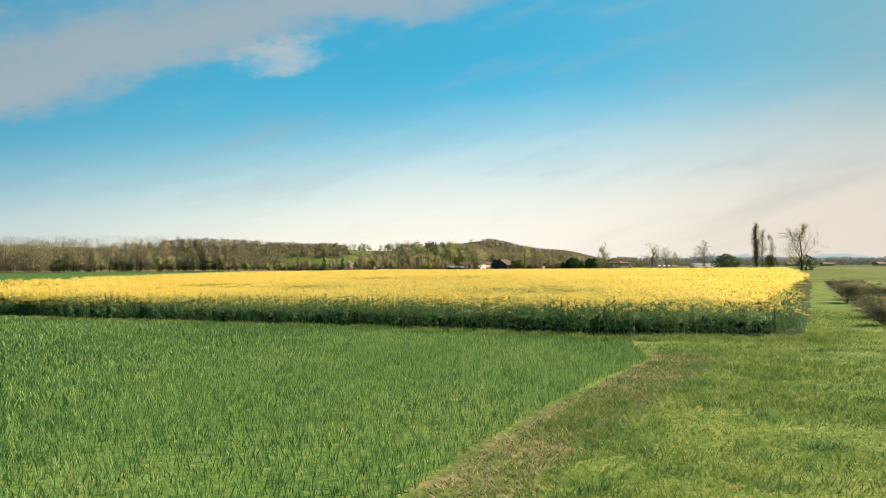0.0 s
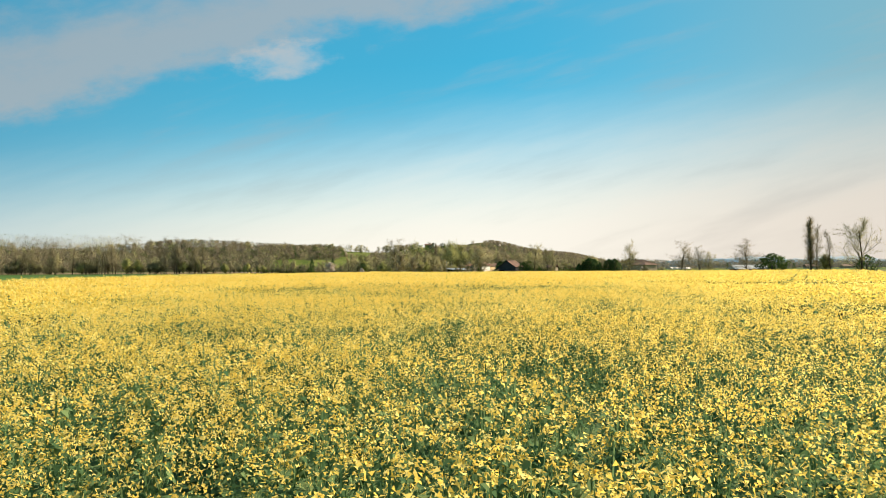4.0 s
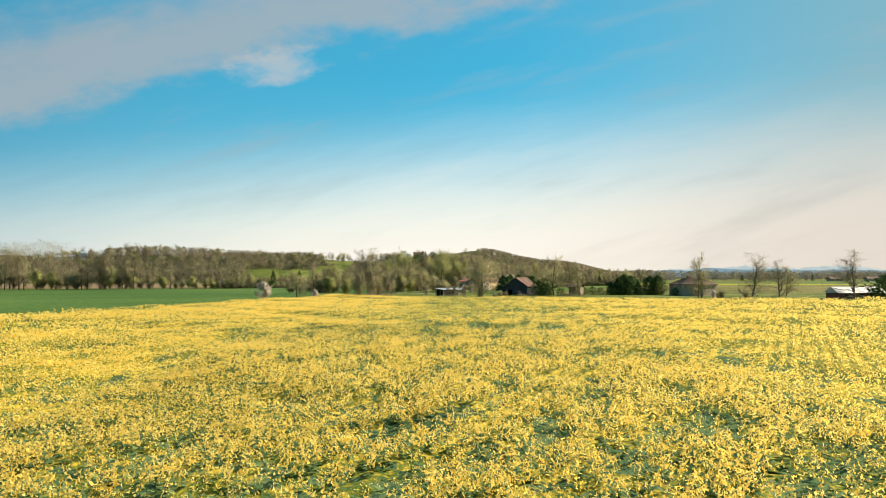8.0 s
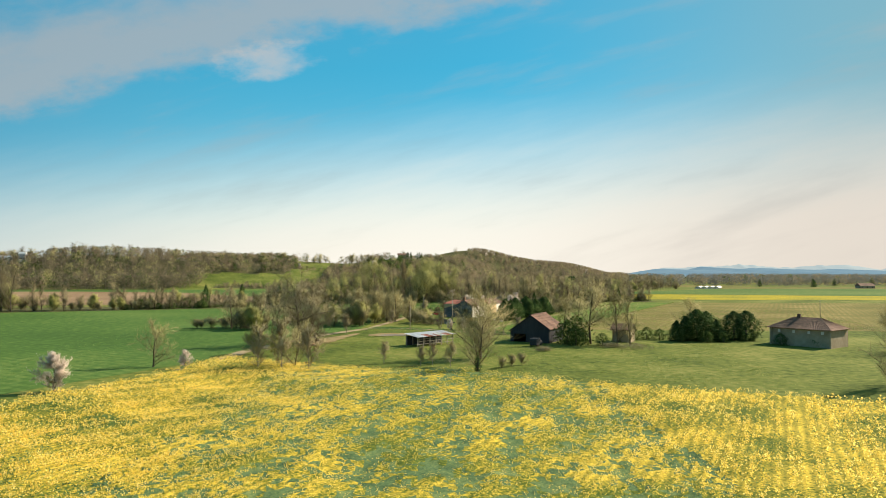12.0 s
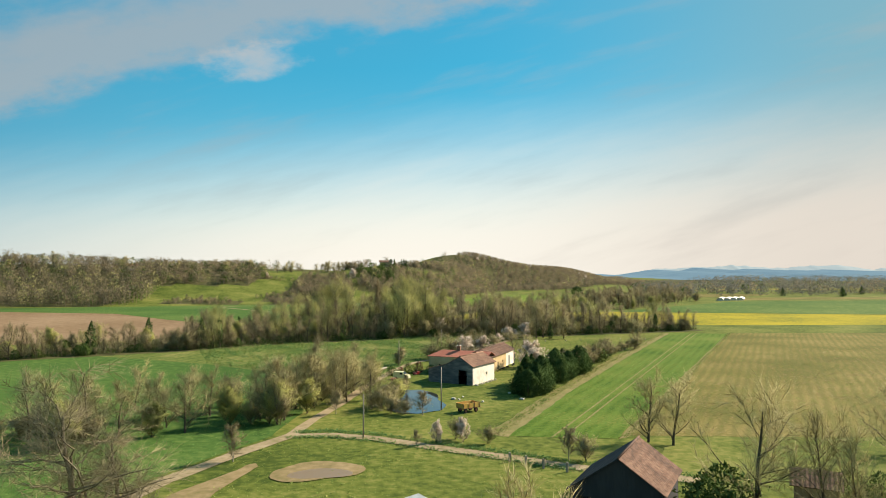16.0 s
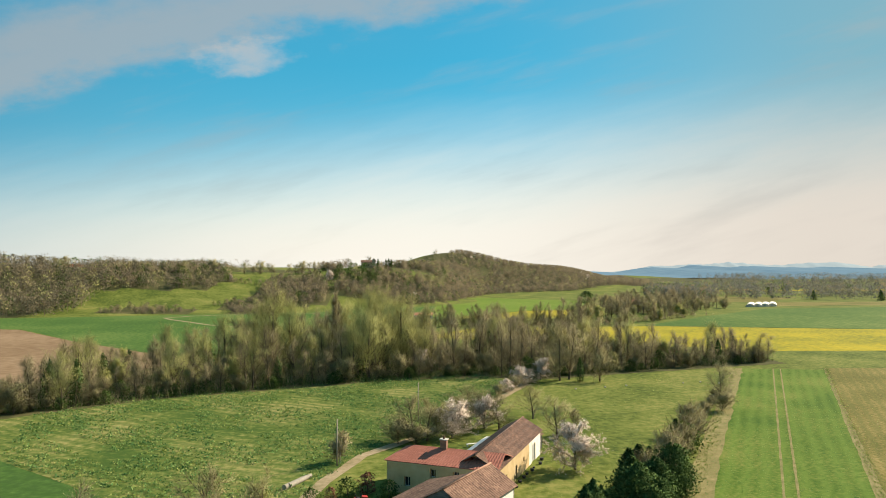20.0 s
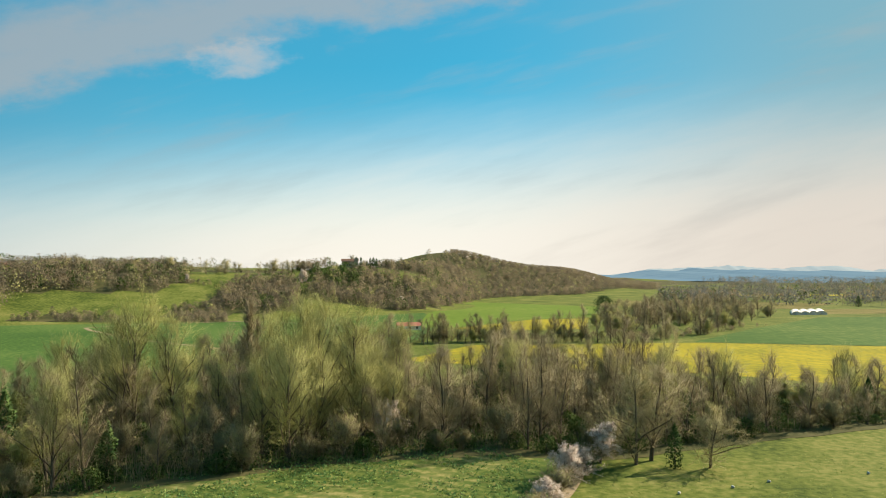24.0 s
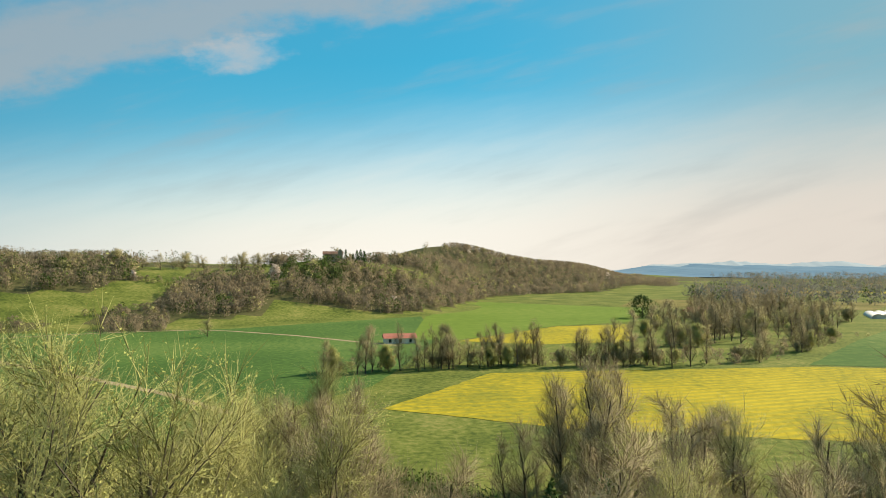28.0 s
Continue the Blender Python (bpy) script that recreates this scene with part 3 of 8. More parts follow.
field("field_wheat_valley", [(-500, 725), (-260, 748), (-173, 724), (-123, 669), (-62, 613), (-45, 600), (20, 700), (28, 735), (40, 800), (38, 920), (-50, 846), (-250, 797), (-420, 765)], M_wheat_far, "dark green wheat at the foot of the hills", rough_edge=0.4)
field("floor_creek_wood", [(-330, 420), (-200, 457), (-110, 495), (-63, 519), (-40, 538), (-14, 549), (13, 560), (34, 564), (54, 560), (82, 570), (135, 586), (135, 600), (82, 612), (50, 612), (30, 630), (10, 636), (-20, 618), (-55, 584), (-110, 530), (-330, 455)], M_wood_floor, "brown leaf litter and ivy under the creek trees", "ground", 0.8)
field("field_rape_far", [(23, 675), (49, 717), (85, 720), (140, 724), (240, 700), (340, 680), (330, 610), (140, 618), (109, 643), (55, 657)], M_rape_far, "yellow flowering rape behind the creek trees", rough_edge=0.5)
field("field_green_far", [(140, 727), (196, 787), (283, 870), (520, 900), (620, 640), (342, 680), (241, 702)], M_wheat_hill, "green field on the open plain", rough_edge=0.5)
field("field_rape_small", [(48, 793), (98, 853), (135, 863), (113, 790), (75, 781)], M_rape_far, "small yellow rape field below the hill", rough_edge=0.5)
field("field_light_pasture", [(30, 800), (40, 915), (84, 1080), (190, 990), (150, 880), (98, 856), (46, 795)], M_light, "bright green pasture under the hill", rough_edge=0.8)
field("field_tan_far", [(180, 1010), (330, 960), (420, 1060), (230, 1120)], M_stubble, "pale bare field on the plain", rough_edge=0.8)
field("field_tan_plain", [(300, 905), (700, 930), (760, 985), (330, 960)], M_stubble, "pale bare field beside plastic tunnels", rough_edge=0.8)
field("field_plain_yellow", [(430, 1250), (900, 1230), (930, 1300), (450, 1320)], M_rape_far, "thin yellow field on the far plain", rough_edge=0.8)


def ribbon(name, line, width, mat, label, category, seed):
    pts = [Vector(p) for p in line]
    left, right = [], []
    for k, p in enumerate(pts):
        d = (pts[min(k + 1, len(pts) - 1)] - pts[max(k - 1, 0)]).normalized()
        s = Vector((-d.y, d.x)) * width / 2
        left.append(tuple(p + s))
        right.append(tuple(p - s))
    return field(name, left + right[::-1], mat, label, category, 0.18, seed)


ribbon("track_gravel", [(-38, 300), (-31, 330), (-29.5, 349), (-25, 366), (-20, 383), (-14, 396), (-9, 405), (-3, 405.5), (4, 403), (15, 396), (23, 391.5), (30, 387), (45, 380)], 2.6, M_gravel, "pale gravel farm track across the meadow", "track", 3)
ribbon("track_farm", [(-9, 405), (-7, 417), (-4.5, 428), (0.5, 455), (5, 475), (9.5, 488), (18, 499), (32, 523), (47, 553)], 2.0, M_gravel, "pale gravel farm lane past the house", "track", 4)
ribbon("track_valley", [(26, 779), (13, 790), (-14, 815), (-45, 836), (-60, 842), (-90, 832), (-120, 815), (-131, 800), (-124, 788), (-88, 745), (-54, 718), (-24, 693), (-5, 672)], 2.3, M_gravel, "pale track winding through the valley wheat", "track", 5)
field("clearing_clay", [(-19, 361), (-21, 370), (-17, 378), (-13.5, 385), (-11, 390), (-10.2, 388.5), (-11.6, 383), (-12.4, 376), (-15, 367)], M_clay, "bare clay patch worn in the meadow", "ground", 0.6)


def blob(cx, cy, a, b, turn, wob, seed, n=40):
    """A rounded, uneven outline."""
    out = []
    for k in range(n):
        t = 2 * math.pi * k / n
        r = 1 + wob * (math.sin(2 * t + seed) + 0.6 * math.sin(3 * t + seed * 2.3))
        x, y = a * r * math.cos(t), b * r * math.sin(t)
        c, s = math.cos(radians(turn)), math.sin(radians(turn))
        out.append((cx + x * c - y * s, cy + x * s + y * c))
    return out


field("clearing_pit", blob(-2.2, 386.2, 5.2, 4.6, 5, 0.14, 1.0), M_clay, "bare clay rim of a shallow pit", "ground", 0.3)
tagged(field("water_pit", blob(-1.6, 385.0, 3.6, 2.3, 3, 0.12, 1.3), M_muddy, "brown muddy water in a clay pit", "water"), kind="structure")
tagged(field("water_pond", [(5.0, 424.5), (7.5, 421), (11, 420.2), (15, 423), (16.2, 428), (14.8, 434), (15, 440), (11.5, 445), (8.4, 444.5), (7.8, 437), (6, 431)], M_water, "still farm pond reflecting the sky", "water", 0.35), kind="structure")

# ---- standing crops and grass ----
rng = np.random.default_rng(7)


def blades(P, H, W, lean, rng, bend=0.35):
    """Thin two-triangle blades at points P, of heights H."""
    n = len(P)
    a = rng.uniform(0, 2 * np.pi, n)
    s = np.stack([np.cos(a), np.sin(a), np.zeros(n)], 1) * (W / 2)[:, None]
    b = rng.uniform(0, 2 * np.pi, n)
    tip = np.stack([np.cos(b), np.sin(b), np.zeros(n)], 1) * (H * lean)[:, None]
    mid = P + tip * bend + np.array([0, 0, 1]) * (H * 0.6)[:, None]
    top = P + tip + np.array([0, 0, 1]) * H[:, None]
    V = np.stack([P - s, P + s, mid + s * 0.8, mid - s * 0.8, top], 1).reshape(-1, 3)
    o = np.arange(n)[:, None] * 5
    F = np.concatenate([o + [0, 1, 2], o + [0, 2, 3], o + [3, 2, 4]], 1).reshape(-1, 3)
    return V, F


def scatter(poly, density, rng):
    P = np.array(poly, float)
    lo, hi = P.min(0), P.max(0)
    n = int((hi - lo).prod() * density)
    q = rng.uniform(lo, hi, (n, 2))
    return q[inside(q[:, 0], q[:, 1], poly)]


def patchy(q, scale, seed):
    """Slow noise between about 0 and 1 over points."""
    k = scale
    x, y = q[:, 0], q[:, 1]
    v = np.sin(x * k + 1.3 * np.sin(y * k * 0.7 + seed)) + np.sin(y * k * 1.13 + 1.7 * np.sin(x * k * 0.6 + seed * 2)) + 0.7 * np.sin((x + y) * k * 2.1 + seed * 3) + 0.5 * np.sin((x - 1.7 * y) * k * 3.7 + seed)
    return np.clip(0.5 + v / 5.0, 0, 1)


def build_wheat():
    near = scatter(crop_edge([(-14, 4), (-2, 4.5), (-0.6, 8.7), (0.7, 11.6), (2.65, 15.3), (4.5, 18.4), (6.4, 21.2), (7.4, 25.2), (-5, 31.3), (-24, 38), (-34, 40), (-20, 14)]), 190, rng)
    d = np.hypot(near[:, 0], near[:, 1])
    near = near[rng.uniform(0, 1, len(near)) < np.clip(15 / d, 0.35, 1)]
    d = np.hypot(near[:, 0], near[:, 1])
    thin = patchy(near, 0.35, 2.0)
    thin = np.clip(thin, 0.25, 1)
    n = len(near)
    H = rng.uniform(0.10, 0.24, n) * (0.7 + 0.5 * thin)
    W = 0.016 * np.clip(np.hypot(near[:, 0], (near[:, 1] - 14) * 0.5) / 6, 1.0, 3.0)
    V, F = blades(np.column_stack([near, np.full(n, 0.02)]), H, W, 0.5, rng)
    tagged(part("wheat_blades", mesh_of("wheat_blades", V, F, M_blade)), "blue-green blades of young wheat", "wheat", kind="stuff")


def build_verge():
    q = scatter([(-1.6, 3), (-0.1, 8.7), (1.2, 11.6), (3.1, 15.3), (5.0, 18.4), (6.9, 21.2), (7.9, 25.2), (14.5, 27.6), (24, 44), (26, 40), (12, 10), (8, 3)], 330, rng)
    t = patchy(q, 0.9, 4.0)
    d = np.hypot(q[:, 0], q[:, 1])
    keep = rng.uniform(0, 1, len(q)) < np.clip(0.45 + t, 0, 1) * np.clip((13 / np.maximum(d, 1)) ** 1.3, 0.08, 1) * (np.abs(q[:, 0] - 0.45 * q[:, 1]) < 13)
    q, t, d = q[keep], t[keep], d[keep]
    n = len(q)
    H = rng.uniform(0.03, 0.10, n) * (0.6 + 1.3 * t ** 2)
    V, F = blades(np.column_stack([q, np.full(n, 0.02)]), H, 0.011 * np.clip(d / 8, 1, 3), 0.9, rng)
    tagged(part("verge_grass", mesh_of("verge_grass", V, F, M_tuft)), "short mown grass with clumps on the field margin", "grass", kind="stuff")
    q = scatter([(-2, 4), (-0.4, 8.7), (0.9, 11.6), (2.85, 15.3), (4.7, 18.4), (6.6, 21.2), (7.6, 23.6), (8.8, 22.6), (7.9, 20), (5.6, 16.4), (3.9, 13.4), (1.8, 10), (0.8, 7.2), (-0.6, 3.4)], 200, rng)
    n = len(q)
    V, F = blades(np.column_stack([q, np.full(n, 0.02)]), rng.uniform(0.02, 0.08, n), np.full(n, 0.016), 1.4, rng)
    tagged(part("dry_stalks", mesh_of("dry_stalks", V, F, M_straw)), "flattened dead stalks along the wheat", "grass", kind="stuff")
    # taller dark tussocks scattered over the margin and at the foot of the rape
    c = np.concatenate([scatter([(1, 8), (6.6, 25), (14.5, 27.4), (12, 12), (5, 6)], 1.0, rng), np.column_stack([rng.uniform(-28, 15, 300), np.zeros(300)])])
    edge = np.interp(c[:, 0], [-26, -5, 2, 7, 11, 15], [41.0, 33.7, 30.8, 28.0, 27.9, 27.6])
    low = c[:, 1] == 0
    c[low, 1] = edge[low] - rng.uniform(0.1, 1.5, low.sum())
    q = np.repeat(c, 40, 0) + rng.normal(0, 0.16, (len(c) * 40, 2)) * np.array([1.3, 1.0])
    n = len(q)
    V, F = blades(np.column_stack([q, np.full(n, 0.02)]), rng.uniform(0.06, 0.16, n) * np.repeat(np.where(low, 1.7, 1.0), 40), np.full(n, 0.02), 0.9, rng)
    tagged(part("tussock_grass", mesh_of("tussock_grass", V, F, [M_tuft, M_blade], np.repeat(np.repeat((~low & (rng.uniform(0, 1, len(c)) < 0.75)).astype(int), 40), 3))), "green grass tussocks along the crop edge", "grass", kind="stuff")
    # brambles and dead stalks in the ditch
    q = scatter([(10, 8), (13, 16), (20, 31), (62, 110), (67, 108), (30, 40), (18, 14)], 26, rng)
    t = patchy(q, 0.5, 8.0)
    q, t = q[t > 0.3], t[t > 0.3]
    n = len(q)
    V, F = blades(np.column_stack([q, np.full(n, 0.0)]), rng.uniform(0.25, 0.9, n) * t, np.full(n, 0.03), 0.9, rng)
    tagged(part("ditch_brambles", mesh_of("ditch_brambles", V, F, M_bramble)), "dead brown bramble stalks in a ditch", "brambles", kind="stuff")


def rape_plant(rng, H, bloom=1.0):
    """One plant: stem, drooping leaves, side shoots with flower heads. Triangles, and which of them are petals."""
    V, F, K = [], [], []

    def quad(a, b, c, d, k):
        o = len(V)
        V.extend((a, b, c, d))
        F.extend(((o, o + 1, o + 2), (o, o + 2, o + 3)))
        K.extend((k, k))

    def tri(a, b, c, k):
        o = len(V)
        V.extend((a, b, c))
        F.append((o, o + 1, o + 2))
        K.append(k)
    heads = []
    lean = rng.normal(0, 0.08, 2)
    top = np.array([lean[0] * H, lean[1] * H, H])
    w = 0.012
    quad(np.array([-w, 0, 0]), np.array([w, 0, 0]), top + [w * .5, 0, 0], top - [w * .5, 0, 0], 0)
    heads.append(top)
    for k in range(rng.integers(3, 5)):
        a = rng.uniform(0, 6.28)
        f = rng.uniform(0.5, 0.8)
        base = top * f
        end = base + np.array([math.cos(a) * 0.18, math.sin(a) * 0.18, H * (1 - f) * rng.uniform(0.7, 1.1)])
        s = np.array([-math.sin(a), math.cos(a), 0]) * 0.007
        tri(base - s, base + s, end, 0)
        heads.append(end)
    for k in range(11):
        a = rng.uniform(0, 6.28)
        z = H * rng.uniform(0.10, 0.95)
        L = rng.uniform(0.11, 0.24) * (1.15 - z / H * 0.6)
        o = np.array([math.cos(a), math.sin(a), 0])
        s = np.array([-math.sin(a), math.cos(a), 0]) * L * 0.28
        b = np.array([lean[0] * z, lean[1] * z, z])
        m = b + o * L * 0.55 + [0, 0, L * 0.25]
        e = b + o * L + [0, 0, -L * rng.uniform(-0.1, 0.4)]
        tri(b, m + s, m - s, 0)
        tri(m - s, m + s, e, 0)
    for h in heads:
        if rng.uniform() > bloom:
            continue
        for k in range(11):
            c = h + rng.normal(0, 1, 3) * [0.02, 0.02, 0.026] + [0, 0, -0.01]
            a, t = rng.uniform(0, 6.28), rng.uniform(-1.5, 1.5)
            r = rng.uniform(0.010, 0.0155)
            u = np.array([math.cos(a), math.sin(a), 0]) * r
            v = np.array([-math.sin(a) * math.cos(t), math.cos(a) * math.cos(t), math.sin(t)]) * r
            tri(c - u * 1.3, c + v * 1.4, c + u * 1.3 - v * 0.5, 1)
    return np.array(V), np.array(F), np.array(K)


def plant_out(q, H, plants, rng):
    """Copies of a few plant shapes at many points, as one set of arrays."""
    Vs, Fs, Ks, o = [], [], [], 0
    pick = rng.integers(0, len(plants), len(q))
    for i, (V, F, K) in enumerate(plants):
        m = pick == i
        n = int(m.sum())
        if not n:
            continue
        a = rng.uniform(0, 6.28, n)
        c, s = np.cos(a)[:, None], np.sin(a)[:, None]
        h = H[m][:, None]
        wide = (0.6 + 0.4 * h)
        x = (V[None, :, 0] * c - V[None, :, 1] * s) * wide + q[m, 0][:, None]
        y = (V[None, :, 0] * s + V[None, :, 1] * c) * wide + q[m, 1][:, None]
        z = V[None, :, 2] * h
        Vs.append(np.stack([x, y, z], -1).reshape(-1, 3))
        Fs.append((F[None] + (np.arange(n) * len(V))[:, None, None]).reshape(-1, 3) + o)
        Ks.append(np.tile(K, n))
        o += n * len(V)
    return np.concatenate(Vs), np.concatenate(Fs), np.concatenate(Ks)


ROW = Vector((0.47, 0.88)).normalized()      # drill direction


def crop_height(q):
    """Lower, thinner plants in the bare and weak patches."""
    p = patchy(q, 0.16, 1.0) * 0.6 + patchy(q, 0.05, 5.0) * 0.5
    return np.clip((p - 0.2) / 0.35, 0.1, 1)


TRAM = 10.42 * ROW.y - 117.45 * ROW.x


def wheel_tracks(q):
    """Where the sprayer's wheels have run along the drills."""
    off = (q[:, 0] * ROW.y - q[:, 1] * ROW.x - TRAM + 2) % 24.0 - 2
    return ((np.abs(off) < 0.26) | (np.abs(off - 1.65) < 0.26)) & (q[:, 1] > 96)


def hollow(q):
    """Leafy hollows where few heads stand."""
    v = 0.0
    for x, y, a, b in [(7.5, 45, 5, 7), (6.8, 95, 3.6, 2.6), (-6.4, 94, 1.3, 1.3), (9.8, 127, 1.6, 1.4), (-5.8, 119, 1.4, 1.2), (-0.2, 121.5, 1.2, 1.0), (3.5, 118, 1.0, 0.9), (11, 92, 2.5, 6), (-3, 60, 1.5, 1.2), (-1.5, 77, 1.4, 1.2)]:
        v = v + np.exp(-((q[:, 0] - x) / a) ** 2 - ((q[:, 1] - y) / b) ** 2)
    return np.clip(v, 0, 1)


def build_rape():
    plants = [rape_plant(np.random.default_rng(50 + k), 1.0, (1.0, 1.0, 0.8, 0.9, 0.7)[k]) for k in range(5)]
    leafy = [rape_plant(np.random.default_rng(70 + k), 1.0, 0.22) for k in range(4)]
    zone = crop_edge([(-22, 36.5), (-5, 32), (2, 29.6), (7, 26.8), (11, 28), (15, 28), (24, 45), (24, 104), (-22, 104), (-26, 60)])
    q = scatter(zone, 9.5, rng)
    away = np.abs(q[:, 0] - 1)
    front = (q[:, 1] < np.interp(q[:, 0], [-34, -26, -5, 2, 7, 11, 15, 30], [46, 44.4, 37, 34.2, 31.5, 31.4, 31, 58])) & (rng.uniform(0, 1, len(q)) < 0.7)
    keep = (rng.uniform(0, 1, len(q)) < np.interp(away, [0, 4, 8, 12, 20], [1, 1, 0.55, 0.26, 0.08])) | front
    q = q[keep]
    rim = scatter([(-51, 50.7), (-26, 42.4), (-20, 40.3), (-20, 43.3), (-26, 45.4), (-51, 54.5)], 6, rng)
    q = np.concatenate([q, rim])
    c = crop_height(q)
    bare = patchy(q, 0.55, 3.0) * patchy(q, 0.23, 9.0)
    m = bare > 0.005
    q, c, bare = q[m], c[m], bare[m]
    H = (1.0 + 0.45 * c) * rng.uniform(0.74, 1.16, len(q)) * np.clip(0.6 + bare * 4.5, 0.65, 1)
    low = hollow(q)
    open_soil = ((q[:, 0] - 4.3) / 0.9) ** 2 + ((q[:, 1] - 48.5) / 1.7) ** 2 < 1
    q, H, low = q[~open_soil], H[~open_soil] * (1 - 0.22 * low[~open_soil]), low[~open_soil]
    poor = patchy(q, 0.33, 12.0) + 0.34 * low + rng.normal(0, 0.09, len(q)) > np.where(q[:, 0] > 1, 0.60, 0.70) + np.clip((q[:, 1] - 70) / 100, 0, 0.2)
    V, F, K = plant_out(q[~poor], H[~poor], plants, rng)
    V2, F2, K2 = plant_out(q[poor], H[poor] * 0.92, leafy, rng)
    V, F, K = np.concatenate([V, V2]), np.concatenate([F, F2 + len(V)]), np.concatenate([K, K2])
    me = mesh_of("rape_plants", V, F, [M_rape_leaf, M_petal], K)
    tagged(part("rape_plants", me), "flowering yellow rape plants with dark green stems", "rapeseed", kind="stuff")


def tufts(q, z, size, rng, per=5):
    """Loose clusters of small tilted triangles: flower heads or leaves seen from afar."""
    n = len(q)
    c = np.repeat(np.column_stack([q, z]), per, 0)
    s = np.repeat(size, per)[:, None]
    c = c + rng.normal(0, 1, (n * per, 3)) * s * [0.9, 0.9, 0.55]
    a = rng.normal(0, 1, (n * per, 3))
    b = rng.normal(0, 1, (n * per, 3))
    a *= s * 0.75 / np.linalg.norm(a, axis=1)[:, None]
    b *= s * 0.75 / np.linalg.norm(b, axis=1)[:, None]
    V = np.stack([c + a, c + b, c - (a + b) * 0.7], 1).reshape(-1, 3)
    return V, np.arange(len(V)).reshape(-1, 3)


def small_plant(rng, bloom):
    """A light plant for the stretch seen from higher up: stem, five leaves, three flower heads."""
    V, F, K = [], [], []

    def tri(a, b, c, k):
        o = len(V)
        V.extend((a, b, c))
        F.append((o, o + 1, o + 2))
        K.append(k)
    tri(np.array([-0.015, 0, 0]), np.array([0.015, 0, 0]), np.array([0, 0, 1.0]), 0)
    for k in range(7):
        a, z, L = rng.uniform(0, 6.28), rng.uniform(0.4, 0.95), rng.uniform(0.14, 0.26)
        o = np.array([math.cos(a), math.sin(a), 0])
        s = np.array([-math.sin(a), math.cos(a), 0]) * L * 0.4
        b = np.array([0, 0, z])
        tri(b + s, b - s, b + o * L + [0, 0, rng.uniform(-0.05, 0.12)], 0)
    for h in range(3):
        c0 = rng.normal(0, 0.12, 3) * [1, 1, 0.5] + [0, 0, 0.98]
        if rng.uniform() > bloom:
            continue
        for k in range(6):
            c = c0 + rng.normal(0, 0.042, 3)
            u, v = rng.normal(0, 0.028, 3), rng.normal(0, 0.028, 3)
            tri(c + u, c + v, c - u * 0.6 - v * 0.6, 1)
    return np.array(V), np.array(F), np.array(K)


def weakness(q):
    """Streaks along the drills where leaves show instead of flowers."""
    tilted = np.column_stack([q[:, 0] * ROW.y - q[:, 1] * ROW.x, (q[:, 0] * ROW.x + q[:, 1] * ROW.y) * 0.35])
    return 0.5 * patchy(tilted, 1.3, 4.0) + 0.35 * patchy(q, 0.95, 7.0) + 0.15 * patchy(q, 0.2, 2.0) + 0.12 * np.exp(-((q[:, 1] - 203) / 13) ** 2) * np.clip((30 - q[:, 0]) / 20, 0, 1) + 0.05 * np.clip((q[:, 1] - 208) / 40, 0, 1)


def build_rape_mid():
    q = scatter([(-15, 101), (17, 101), (24, 215), (-14, 215)], 8.0, rng)
    q = q[rng.uniform(0, 1, len(q)) < np.clip(1.2 - (q[:, 1] - 100) / 160, 0.45, 1)]
    along = q[:, 0] * ROW.y - q[:, 1] * ROW.x
    row = np.abs(((along / 0.95) % 1) - 0.5) * 2
    q = q[(rng.uniform(0, 1, len(q)) > row * np.clip((q[:, 0] - 6) / 14, 0, 1) * np.clip((q[:, 1] - 110) / 80, 0.2, 0.85)) & ~wheel_tracks(q)]
    poor = weakness(q) + 0.3 * hollow(q) + rng.normal(0, 0.05, len(q)) > 0.60
    H = (1.05 + 0.4 * crop_height(q)) * rng.uniform(0.88, 1.1, len(q)) * np.where(poor, 0.85, 1)
    V, F, K = plant_out(q[~poor], H[~poor], [small_plant(np.random.default_rng(20 + k), 1.0) for k in range(5)], rng)
    V2, F2, K2 = plant_out(q[poor], H[poor], [small_plant(np.random.default_rng(30 + k), 0.2) for k in range(4)], rng)
    me = mesh_of("rape_plants_mid", np.concatenate([V, V2]), np.concatenate([F, F2 + len(V)]), [M_rape_leaf, M_petal], np.concatenate([K, K2]))
    tagged(part("rape_plants_mid", me), "flowering rape plants in the middle of the field", "rapeseed", kind="stuff")


